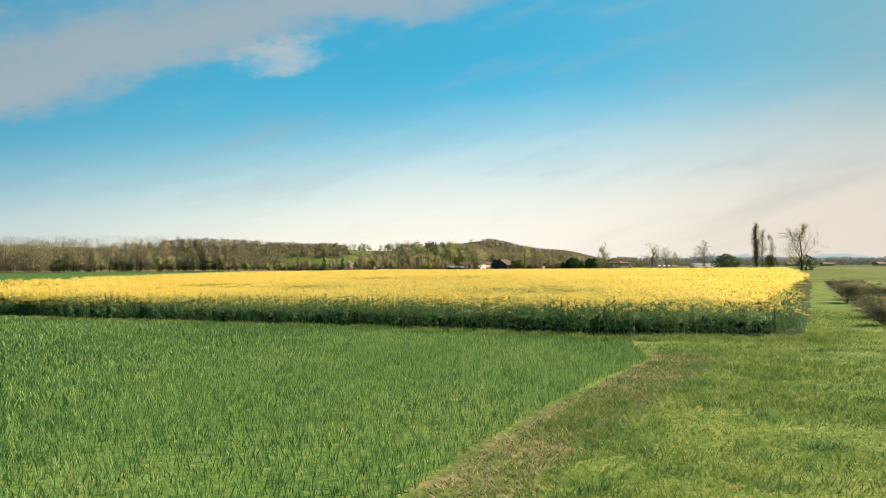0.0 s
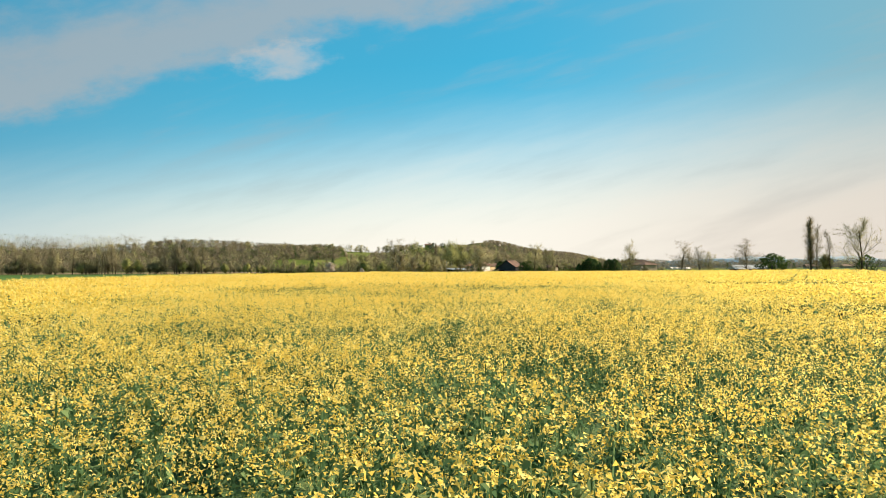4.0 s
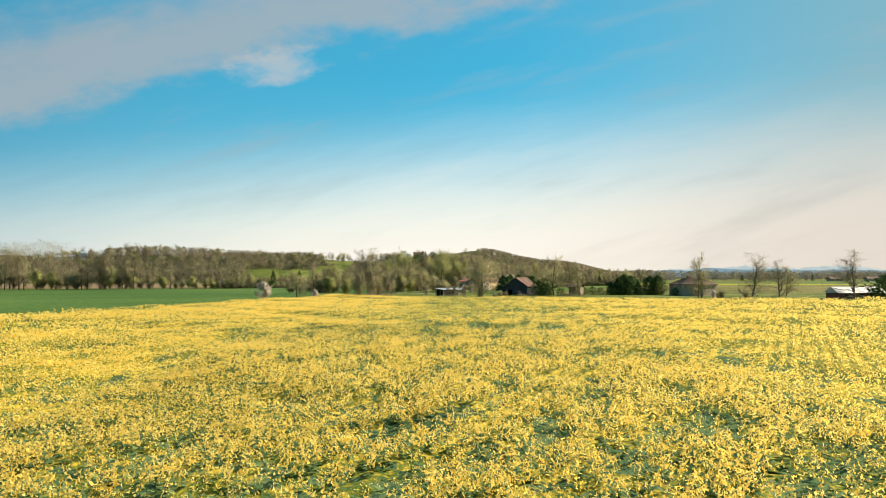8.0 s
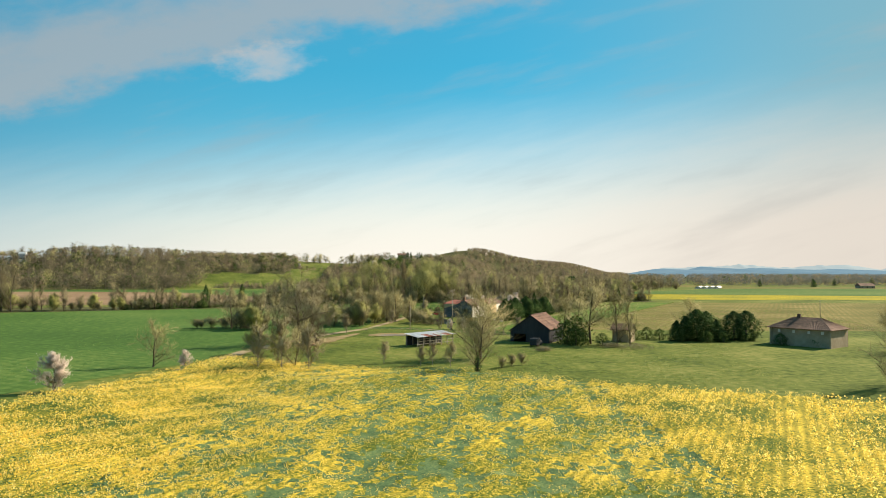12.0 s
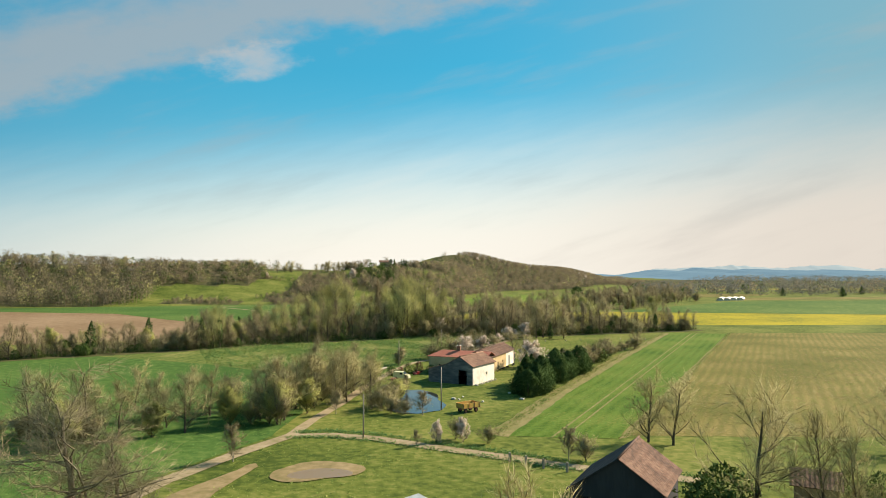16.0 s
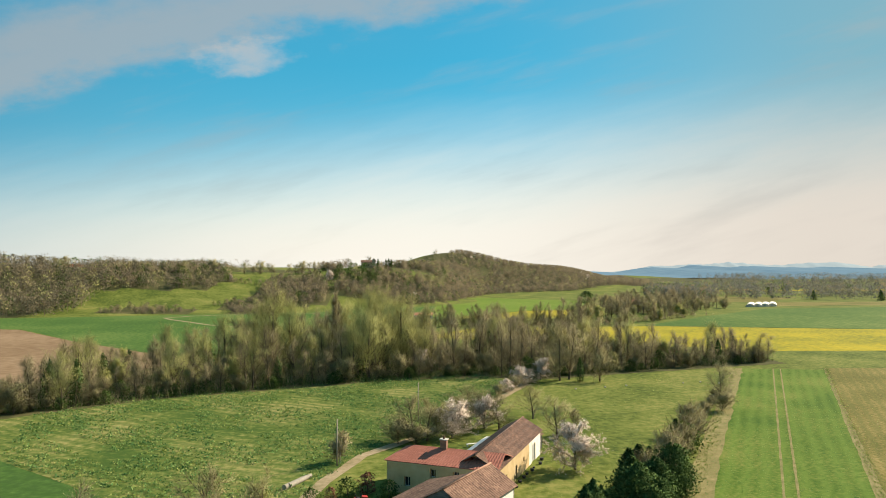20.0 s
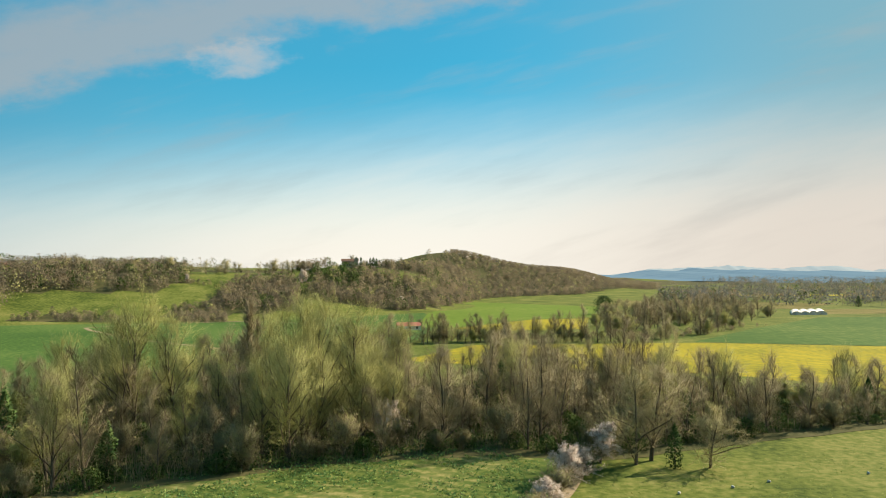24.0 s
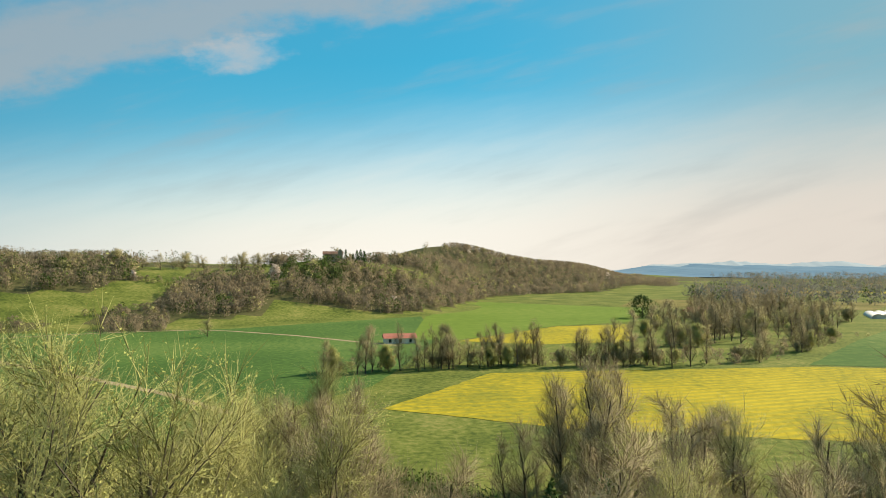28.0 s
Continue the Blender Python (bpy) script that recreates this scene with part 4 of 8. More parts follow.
def build_rape_cover():
    # uneven leafy canopy under the flower heads, over the whole field
    poly = RAPE
    step = 1.6
    xs, ys = np.arange(-156, 161, step), np.arange(26, 337, step)
    X, Y = np.meshgrid(xs, ys)
    q = np.column_stack([X.ravel(), Y.ravel()])
    c = crop_height(q)
    inner = crop_edge([(-62.5, 226), (-60.5, 150), (-53.5, 80), (-50.5, 50), (-26, 40.4), (-5, 33.4), (2, 31), (7, 28.4), (11, 29.4), (14.4, 29.4), (59, 110), (157, 308), (100, 295.5), (61, 291.5), (34, 302.5), (11, 318.5), (-12, 325.5), (-27.6, 333)])
    z = 0.5 + 0.5 * c + rng.normal(0, 0.06, len(q))
    i = np.arange(len(q)).reshape(len(ys), len(xs))
    F = np.stack([i[:-1, :-1], i[:-1, 1:], i[1:, 1:], i[1:, :-1]], -1).reshape(-1, 4)
    ok = inside(q[F].mean(1)[:, 0], q[F].mean(1)[:, 1], inner)
    mid = q[F].mean(1)
    near = (np.abs(mid[:, 0] - 1) < 16) & (mid[:, 1] < 105)
    low = (np.abs(q[:, 0] - np.interp(q[:, 1], [0, 130, 330], [0.5, 2.5, 8])) < 23.5) & (q[:, 1] > 97.5)
    me = mesh_of("rape_canopy", np.column_stack([q, z + 0.02 - 0.3 * low]), F[ok & ~near], M_rape_cover, smooth=True)
    tagged(part("rape_canopy", me), "yellow flowering canopy of the rape field", "rapeseed", kind="stuff")
    # a closer-knit, bumpier canopy along the flight
    fx, fy = np.arange(-24, 34, 0.55), np.arange(98, 336, 0.55)
    FXX, FYY = np.meshgrid(fx, fy)
    p = np.column_stack([FXX.ravel(), FYY.ravel()]) + rng.normal(0, 0.12, (FXX.size, 2))
    hz = 0.5 + 0.5 * crop_height(p) + rng.normal(0, 0.07, len(p)) - 0.12 * np.clip((weakness(p) - 0.5) * 4, 0, 1)
    j = np.arange(len(p)).reshape(len(fy), len(fx))
    G = np.stack([j[:-1, :-1], j[:-1, 1:], j[1:, 1:], j[1:, :-1]], -1).reshape(-1, 4)
    gm = p[G].mean(1)
    fit = inside(gm[:, 0], gm[:, 1], inner) & (np.abs(gm[:, 0] - np.interp(gm[:, 1], [0, 130, 330], [0.5, 2.5, 8])) < 23)
    tagged(part("rape_canopy_near", mesh_of("rape_canopy_near", np.column_stack([p, hz]), G[fit], [M_under, M_rape_cover], (weakness(gm[fit]) + rng.normal(0, 0.16, fit.sum()) < 0.60).astype(int), smooth=True)), "leafy canopy between the rape rows", "rapeseed", kind="stuff")
    # leaf layer under the plants nearest the flight
    nx, ny = np.arange(-16, 18.2, 0.3), np.arange(29, 105.2, 0.3)
    NX, NY = np.meshgrid(nx, ny)
    p = np.column_stack([NX.ravel(), NY.ravel()]) + rng.normal(0, 0.07, (NX.size, 2))
    cover = np.clip((patchy(p, 0.55, 3.0) * patchy(p, 0.23, 9.0) - 0.012) / 0.05, 0, 1)
    hz = (0.30 + 0.28 * crop_height(p) + rng.normal(0, 0.10, len(p))) * (0.15 + 0.85 * cover) * (((p[:, 0] - 4.3) / 1.0) ** 2 + ((p[:, 1] - 48.5) / 1.8) ** 2 > 1)
    j = np.arange(len(p)).reshape(len(ny), len(nx))
    G = np.stack([j[:-1, :-1], j[:-1, 1:], j[1:, 1:], j[1:, :-1]], -1).reshape(-1, 4)
    gm = p[G].mean(1)
    fit = inside(gm[:, 0], gm[:, 1], inner) & (cover[G].max(1) > 0.02)
    tagged(part("rape_undergrowth", mesh_of("rape_undergrowth", np.column_stack([p, hz]), G[fit], M_under, smooth=True)), "dense green leaf layer of the rape field", "rapeseed", kind="stuff")
    leaf = scatter(crop_edge([(-11, 36), (-5, 33.4), (2, 31), (7, 28.4), (12, 30), (14, 36), (14, 104), (-11, 104)]), 30, rng)
    leaf = leaf[(patchy(leaf, 0.55, 3.0) * patchy(leaf, 0.23, 9.0) > 0.02) & (rng.uniform(0, 1, len(leaf)) < np.interp(np.abs(leaf[:, 0] - 1), [0, 6, 12], [1, 0.9, 0.5]))]
    leaf = leaf[((leaf[:, 0] - 4.3) / 0.9) ** 2 + ((leaf[:, 1] - 48.5) / 1.7) ** 2 > 1]
    lz = 0.55 + 0.36 * crop_height(leaf) + rng.normal(0, 0.14, len(leaf))
    # the leafy face of the crop towards the wheat
    u = rng.uniform(0, 1, 9000)
    face = np.column_stack([-30 + 45 * u, np.interp(-30 + 45 * u, [-30, -26, -5, 2, 7, 11, 15], [43.4, 41.8, 34.3, 31.5, 28.8, 28.6, 28.3])]) + np.abs(rng.normal(0, 0.6, (9000, 1))) * [0.15, 1.0]
    V0, F0 = tufts(np.concatenate([leaf, face]), np.concatenate([lz, rng.uniform(0.08, 1.05, len(face))]), np.full(len(leaf) + len(face), 0.05), rng, 4)
    tagged(part("rape_leaves", mesh_of("rape_leaves", V0, F0, M_rape_leaf)), "loose green leaves between the rape stems", "rapeseed", kind="stuff")
    # flower heads and leaf clumps standing over it
    zone = crop_edge([(-63, 226), (-61, 150), (-54, 80), (-51, 49.5), (-26, 40), (-5, 33), (14, 29.4), (60, 111), (155, 306), (100, 296), (61, 292), (34, 303), (11, 319), (-12, 326), (-28, 334)])
    q = scatter(zone, 15, rng)
    axis = np.interp(q[:, 1], [0, 130, 330], [0.5, 2.5, 8])
    side = np.abs(q[:, 0] - axis)
    keep = ((np.abs(q[:, 0] - 1) > 5) | (q[:, 1] > 97) | (rng.uniform(0, 1, len(q)) < np.where(q[:, 1] > 43, 0.95, np.interp(q[:, 0], [-4, 2], [0.8, 0.6])))) & ((np.abs(q[:, 0] - 2) > 13) | (q[:, 1] > 195) | (q[:, 1] < 97) | (rng.uniform(0, 1, len(q)) < 0.6)) & (rng.uniform(0, 1, len(q)) < np.clip((26 / np.maximum(side, 1)) ** 1.6, 0.045, 1) * np.clip(1.15 - (q[:, 1] - 240) / 300, 0.7, 1))
    q = q[keep]
    # drill rows, clear in the later part of the field
    along = q[:, 0] * ROW.y - q[:, 1] * ROW.x
    row = np.abs(((along / 0.95) % 1) - 0.5) * 2
    clear = np.clip((q[:, 0] - 8 + (q[:, 1] - 140) * 0.12) / 22, 0, 1)
    q = q[(rng.uniform(0, 1, len(q)) > row * clear * 0.9) & ~wheel_tracks(q)]
    c = crop_height(q)
    side = np.abs(q[:, 0] - np.interp(q[:, 1], [0, 130, 330], [0.5, 2.5, 8]))
    # weak streaks along the drills where leaves show instead of flowers
    weak = weakness(q) + 0.3 * hollow(q)
    bloom = np.clip(0.92 - (weak - 0.52) * 2.6 * np.clip(0.55 + (q[:, 1] - 100) / 160, 0.5, 1.15) - 0.14 * np.clip((q[:, 1] - 130) / 50, 0, 1), 0.12, 0.92)
    green = rng.uniform(0, 1, len(q)) > bloom
    size = np.clip(0.046 + side / 360, 0.05, 0.30)
    z = 0.62 + 0.62 * c + rng.normal(0, 0.09, len(q)) - 0.22 * green
    # heads beside the low part of the flight: small petals in loose clusters
    close = (q[:, 1] < 106) & (side < 15) & ~green
    extra = scatter(crop_edge([(-8, 35.4), (-5, 32.7), (2, 30.3), (7, 27.7), (10, 29), (10, 104), (-8, 104)]), 36, rng)
    extra = extra[(weakness(extra) + 0.35 * hollow(extra) + rng.normal(0, 0.05, len(extra)) < 0.60) & (np.abs(extra[:, 0] - 4.3) + np.abs(extra[:, 1] - 48.5) > 2.2)]
    ez = 0.80 + 0.62 * crop_height(extra) + rng.normal(0, 0.09, len(extra))
    # heads leaning out of the near face of the crop
    fx = rng.uniform(-50, 14, 5200)
    brow = np.column_stack([fx, np.interp(fx, [-52, -26, -5, 2, 7, 11, 15], [50.2, 41.6, 34.1, 31.3, 28.6, 28.5, 28.2]) + rng.uniform(0, 2.2, 5200)])
    brow = brow[patchy(brow, 1.1, 4.0) + rng.normal(0, 0.12, 5200) > 0.36]
    extra = np.concatenate([extra, brow])
    ez = np.concatenate([ez, rng.uniform(0.78, 1.42, len(brow))])
    heads = np.concatenate([np.column_stack([q, z + 0.16])[close], np.column_stack([extra, ez])])
    c0 = np.repeat(heads, 9, 0)
    pet = np.repeat(np.concatenate([0.016 + side[close] * 0.0028, np.interp(extra[:, 1], [60, 90, 104], [0.022, 0.028, 0.031]) + np.clip(np.abs(extra[:, 0] - 1) - 8, 0, 40) * 0.0006]), 9)
    c0 = c0 + rng.normal(0, 1, c0.shape) * (0.018 + pet * 0.8)[:, None]
    V1, F1 = tufts(c0[:, :2], c0[:, 2], pet, rng, 1)
    tagged(part("rape_petals", mesh_of("rape_petals", V1, F1, M_petal)), "small yellow petals of the nearest rape heads", "rapeseed", kind="stuff")
    V1, F1 = tufts(q[~green & ~close], z[~green & ~close] + 0.14, size[~green & ~close], rng, 3)
    tagged(part("rape_flowers", mesh_of("rape_flowers", V1, F1, M_petal)), "yellow rape flower heads across the field", "rapeseed", kind="stuff")
    V2, F2 = tufts(q[green], z[green] + 0.16, size[green] * np.where(q[green][:, 1] < 106, 0.6, 0.9), rng, 2)
    tagged(part("rape_leaf_clumps", mesh_of("rape_leaf_clumps", V2, F2, M_rape_leaf)), "green leafy gaps in the flowering rape", "rapeseed", kind="stuff")


def build_meadow():
    q = scatter([(-30, 335), (-10, 404), (15, 396), (40, 384), (75, 372), (60, 305), (30, 308), (0, 328)], 3.2, rng)
    q = np.concatenate([q, scatter([(-5, 408), (0, 452), (12, 480), (50, 552), (105, 570), (62, 486), (38, 441), (20, 406)], 1.6, rng)])
    n = len(q)
    V, F = tufts(q, np.full(n, 0.06), rng.uniform(0.07, 0.2, n) * (0.4 + patchy(q, 0.3, 3.0)), rng, 2)
    V[:, 2] = np.abs(V[:, 2] - 0.03) * 0.6
    tagged(part("meadow_tufts", mesh_of("meadow_tufts", V, F, M_tuft)), "uneven tufts of meadow grass", "grass", kind="stuff")
    q = scatter([(-47, 489), (-20, 468), (-6, 441), (1, 460), (8, 487), (17, 501), (32, 526), (46, 554), (34, 572), (13, 565), (-14, 551), (-38, 540), (-60, 523)], 3.0, rng)
    p = patchy(q, 0.22, 6.0) * 0.6 + patchy(q, 0.7, 2.0) * 0.4
    q, p = q[p > 0.42], p[p > 0.42]
    n = len(q)
    dry = rng.uniform(0, 1, n) < 0.25
    for name, m, mat, text in (("fallow_weeds", ~dry, M_blade, "dark green weeds in the fallow"), ("fallow_stalks", dry, M_tuft, "pale dry stalks in the fallow")):
        V, F = tufts(q[m], np.full(m.sum(), 0.16), rng.uniform(0.14, 0.34, m.sum()), rng, 3)
        V[:, 2] = np.abs(V[:, 2])
        tagged(part(name, mesh_of(name, V, F, mat)), text, "weeds", kind="stuff")


def build_open_fields():
    """Weeds and straw on the stubble, clumps along the sown strip and the balks."""
    q = scatter([(44, 404), (68, 446), (110, 520), (170, 520), (140, 400)], 3.2, rng)
    q = q[rng.uniform(0, 1, len(q)) < np.clip(1.3 - (q[:, 1] - 400) / 110, 0.25, 1)]
    weed = patchy(q, 0.18, 2.0) + rng.normal(0, 0.1, len(q)) > 0.5
    for name, m, mat, text in (("stubble_weeds", weed, M_tuft, "green weeds coming up in the stubble"), ("stubble_straw", ~weed, M_straw, "short cut straw in the stubble")):
        V, F = tufts(q[m], np.full(m.sum(), 0.05), rng.uniform(0.08, 0.19, m.sum()), rng, 2)
        V[:, 2] = np.abs(V[:, 2]) * 0.7
        tagged(part(name, mesh_of(name, V, F, mat)), text, "stubble", kind="stuff")
    q = scatter([(22, 404), (39, 439), (63, 484), (90, 534), (112, 528), (66, 445), (41, 401)], 3.0, rng)
    V, F = tufts(q, np.full(len(q), 0.05), rng.uniform(0.07, 0.17, len(q)), rng, 2)
    V[:, 2] = np.abs(V[:, 2]) * 0.7
    tagged(part("strip_clumps", mesh_of("strip_clumps", V, F, M_blade)), "clumps of young crop in the sown strip", "crop", kind="stuff")
    t = rng.uniform(0, 1, 5200)
    q = np.concatenate([np.column_stack([np.interp(t, [0, 0.3, 0.6, 1], [22.2, 39.2, 63, 114]), np.interp(t, [0, 0.3, 0.6, 1], [404, 439.5, 484.5, 577])])[:3400] + rng.normal(0, 0.7, (3400, 2)), np.column_stack([41.8 + 99 * t, 401 + 174 * t])[3400:] + rng.normal(0, 0.4, (1800, 2))])
    V, F = tufts(q, np.full(len(q), 0.06), rng.uniform(0.08, 0.18, len(q)), rng, 3)
    V[:, 2] = np.abs(V[:, 2])
    tagged(part("balk_grass", mesh_of("balk_grass", V, F, M_tuft)), "rank pale grass on the balks between fields", "grass", kind="stuff")
    q = scatter([(-60, 300), (-33, 337), (-12, 405), (-9, 430), (-40, 440), (-75, 380)], 1.2, rng)
    V, F = tufts(q, np.full(len(q), 0.06), rng.uniform(0.08, 0.2, len(q)), rng, 2)
    V[:, 2] = np.abs(V[:, 2]) * 0.7
    tagged(part("wheat_clumps", mesh_of("wheat_clumps", V, F, M_blade)), "clumps of young wheat beside the track", "wheat", kind="stuff")
    # ditch bank of rank grass beside the lane, and grass along both tracks
    line = [(-9, 404), (-3, 404), (4, 401.5), (15, 394.5), (23, 390), (30, 385.5), (44, 379)]
    u = rng.uniform(0, 1, 2600)
    k = np.linspace(0, 1, len(line))
    q = np.column_stack([np.interp(u, k, [p[0] for p in line]), np.interp(u, k, [p[1] for p in line])]) + rng.normal(0, 0.5, (2600, 2)) + np.array([0.8, 3.6]) * (rng.uniform(0, 1, (2600, 1)) < 0.6)
    V, F = tufts(q, np.full(len(q), 0.12), rng.uniform(0.10, 0.24, len(q)), rng, 3)
    V[:, 2] = np.abs(V[:, 2])
    tagged(part("lane_bank_grass", mesh_of("lane_bank_grass", V, F, M_blade)), "dark rank grass on the bank beside the track", "grass", kind="stuff")


build_open_fields()
build_wheat()
build_verge()
build_meadow()
build_rape()
build_rape_mid()
build_rape_cover()

# ---- trees ----
def grow(seed, H, spread=0.45, limbs=9, first=0.25, up=0.55, twist=0.25, twigs=7, thick=0.022, leaf=0.0, leaf_size=0.14, fine=1.0, gnarl=0.0, lead=1.0):
    """A broadleaf tree: tapered trunk, limbs, branches, fine twigs and buds. Returns the arrays of wood and crown."""
    r = np.random.default_rng(seed)
    tubes, twig, bud = [], [], []

    def unit(v):
        return v / max(1e-6, np.linalg.norm(v))

    def limb(p, d, L, rad, level):
        n = (7, 5, 3)[level]
        for k in range(n):
            step = L / n
            d2 = unit(d + r.normal(0, twist * (0.5 + 0.5 * level) + gnarl * (level > 0), 3) * 0.55 + np.array([0, 0, up * (0.10 if level else 0.25)]))
            q = p + d2 * step
            r1 = rad * (1 - (k + 1) / n * 0.75)
            tubes.append((p, q, rad * (1 - k / n * 0.75), r1, level))
            if level == 0 and (k + 1) / n > first - 0.12:
                m = max(1, round(limbs / n * 1.3))
                for j in range(m):
                    a = r.uniform(0, 6.28)
                    o = np.array([math.cos(a), math.sin(a), 0])
                    f = (k + 1) / n
                    e = unit(o * (1 - up * 0.6) + np.array([0, 0, up + 0.3 * f]))
                    limb(p + (q - p) * r.uniform(0, 1), e, H * spread * (1.05 - 0.55 * f) * r.uniform(0.7, 1.15), r1 * r.uniform(0.4, 0.62), 1)
            elif level == 1:
                for j in range(2):
                    e = unit(d2 + r.normal(0, 0.75, 3) + np.array([0, 0, up * 0.35]))
                    limb(p + (q - p) * r.uniform(0, 1), e, L * r.uniform(0.35, 0.6), max(0.010, r1 * 0.45), 2)
            elif level == 2:
                for j in range(twigs):
                    e = unit(d2 + r.normal(0, 0.6, 3) + np.array([0, 0, up * 0.45]))
                    s = p + (q - p) * r.uniform(0, 1)
                    twig.append((s, s + e * H * r.uniform(0.06, 0.13) * fine))
            p, d = q, d2
        twig.append((p, p + d * H * 0.06))

    limb(np.zeros(3), np.array([r.normal(0, 0.04), r.normal(0, 0.04), 1.0]), H * 0.86 * lead, H * thick, 0)
    T = np.array([(a, b) for a, b in twig])
    if leaf:
        n = int(len(T) * leaf)
        pick = r.integers(0, len(T), n)
        bud = T[pick, 0] + (T[pick, 1] - T[pick, 0]) * r.uniform(0.2, 1.05, (n, 1)) + r.normal(0, 0.07, (n, 3))
    return tubes, T, np.array(bud), leaf_size, r


def wood_mesh(tubes, levels, mat, name):
    V, F, o = [], [], 0
    for p, q, r0, r1, lv in tubes:
        if lv not in levels:
            continue
        n = (7, 4, 3)[lv]
        d = (q - p) / max(1e-6, np.linalg.norm(q - p))
        a = np.cross(d, [0.3, 0.9, 0.2])
        a /= np.linalg.norm(a)
        b = np.cross(d, a)
        t = np.arange(n) * 2 * np.pi / n
        ring = np.cos(t)[:, None] * a + np.sin(t)[:, None] * b
        V += [p + ring * r0, q + d * r0 * 0.3 + ring * r1]
        i = np.arange(n)
        j = (i + 1) % n
        F.append(np.stack([i, j, j + n, i + n], 1) + o)
        o += 2 * n
    return mesh_of(name, np.concatenate(V), np.concatenate(F), mat, smooth=True)


def crown_mesh(tubes, T, bud, size, r, mats, width, name):
    """Fine branches, twigs as slim crossed slivers, and buds, blossom or leaves as small tilted triangles."""
    V, K = [], []
    b = [(p, q, r0) for p, q, r0, r1, lv in tubes if lv == 2]
    A = np.array([x[0] for x in b] + list(T[:, 0]))
    B = np.array([x[1] for x in b] + list(T[:, 1]))
    w = np.array([max(width * 1.3, x[2]) for x in b] + [width] * len(T))
    d = B - A
    s = np.cross(d, r.normal(0, 1, d.shape))
    s *= (w / np.maximum(1e-6, np.linalg.norm(s, axis=1)))[:, None]
    V.append(np.stack([A - s, A + s, B + d * 0.08], 1).reshape(-1, 3))
    K.append(np.concatenate([np.full(len(b), 2), np.zeros(len(T), int)]))
    if len(bud):
        a = r.normal(0, 1, bud.shape)
        c = r.normal(0, 1, bud.shape)
        a *= size / np.linalg.norm(a, axis=1)[:, None]
        c *= size / np.linalg.norm(c, axis=1)[:, None]
        V.append(np.stack([bud + a, bud + c, bud - (a + c) * 0.6], 1).reshape(-1, 3))
        K.append(np.ones(len(bud), int))
    V = np.concatenate(V)
    mid = V.reshape(-1, 3, 3).mean(1)
    return puffy(name, V, mid - np.array([0, 0, mid[:, 2].max() * 0.45]), mats, np.concatenate(K), 0.4)


STOCK = {}


def stock(key, label, category, bark, mats, width=0.0085, **shape):
    tubes, T, bud, size, r = grow(**shape)
    STOCK[key] = (wood_mesh(tubes, (0, 1), bark, "trunk"), crown_mesh(tubes, T, bud, size, r, [*mats, bark], width, "crown"), label, category, shape["H"])


M_pale = material("pale_bark", [(0.16, 0.14, 0.11), (0.27, 0.24, 0.19), (0.36, 0.33, 0.27)], 3, 0.3, 0.9, stretch=(1, 1, 0.25))
M_oakbark = material("oak_bark", [(0.07, 0.058, 0.042), (0.15, 0.125, 0.09), (0.28, 0.245, 0.19)], 2, 0.3, 0.95, 0.6, 12, stretch=(1, 1, 0.3))
# poplars with yellow-green spring buds
for k in range(3):
    stock("poplar%d" % k, "tall poplar with yellow-green spring buds in the creek wood", "tree", M_bark, [M_bud, M_spring], width=0.0145, seed=11 + k, H=17, spread=0.55, limbs=15, first=0.12, up=0.68, twist=0.2, twigs=6, leaf=1.8, leaf_size=0.07, fine=1.05)
# bare brown alders and ashes
for k in range(4):
    stock("alder%d" % k, "slender bare brown tree in the creek wood", "tree", M_bark, [M_twig, M_bud], width=0.0155, seed=31 + k, H=15, spread=0.36, limbs=12, first=0.22, up=0.62, twist=0.24, twigs=5, thick=0.0165, leaf=0.6, leaf_size=0.07, fine=1.1)
# broad bare farm trees
for k in range(3):
    stock("ash%d" % k, "bare spreading farm tree with fine brown twigs", "tree", M_bark, [M_ashtwig, M_bud], seed=51 + k, H=10, spread=0.58, limbs=13, first=0.2, up=0.45, twist=0.26, twigs=6, thick=0.022, leaf=0.3, leaf_size=0.06, fine=1.25, width=0.016)
stock("oak", "old gnarled oak with bare heavy limbs", "tree", M_oakbark, [M_twig, M_bud], seed=72, H=13, spread=0.66, limbs=15, first=0.22, up=0.3, twist=0.42, twigs=8, thick=0.025, fine=1.15, leaf=0.0, gnarl=0.2, width=0.015)
stock("round", "round bare tree with many upright twigs", "tree", M_bark, [M_ashtwig, M_twig], seed=81, H=9.5, spread=0.72, limbs=22, first=0.06, up=0.55, twist=0.16, twigs=8, thick=0.026, leaf=0.0, fine=1.25, width=0.016)
# osier and hazel bushes
for k in range(3):
    stock("bush%d" % k, "bare brown bush with upright stems", "bush", M_bark, [M_twig, M_bud], seed=91 + k, H=4.6, spread=0.75, limbs=16, first=0.1, up=0.7, twist=0.24, twigs=5, thick=0.014, leaf=0.8, leaf_size=0.06, lead=0.6, width=0.016)
for k in range(2):
    stock("willow%d" % k, "olive budding willow bush", "bush", M_bark, [M_bud, M_spring], seed=101 + k, H=6, spread=0.62, limbs=16, first=0.1, up=0.7, twist=0.25, twigs=7, thick=0.02, leaf=1.6, leaf_size=0.09, lead=0.75, width=0.02)
for k in range(2):
    stock("blossom%d" % k, "fruit tree covered in white blossom", "tree", M_bark, [M_twig, M_bloom], seed=111 + k, H=5.5, spread=0.55, limbs=13, first=0.22, up=0.5, twist=0.25, twigs=7, thick=0.022, leaf=3.0, leaf_size=0.085, width=0.016)
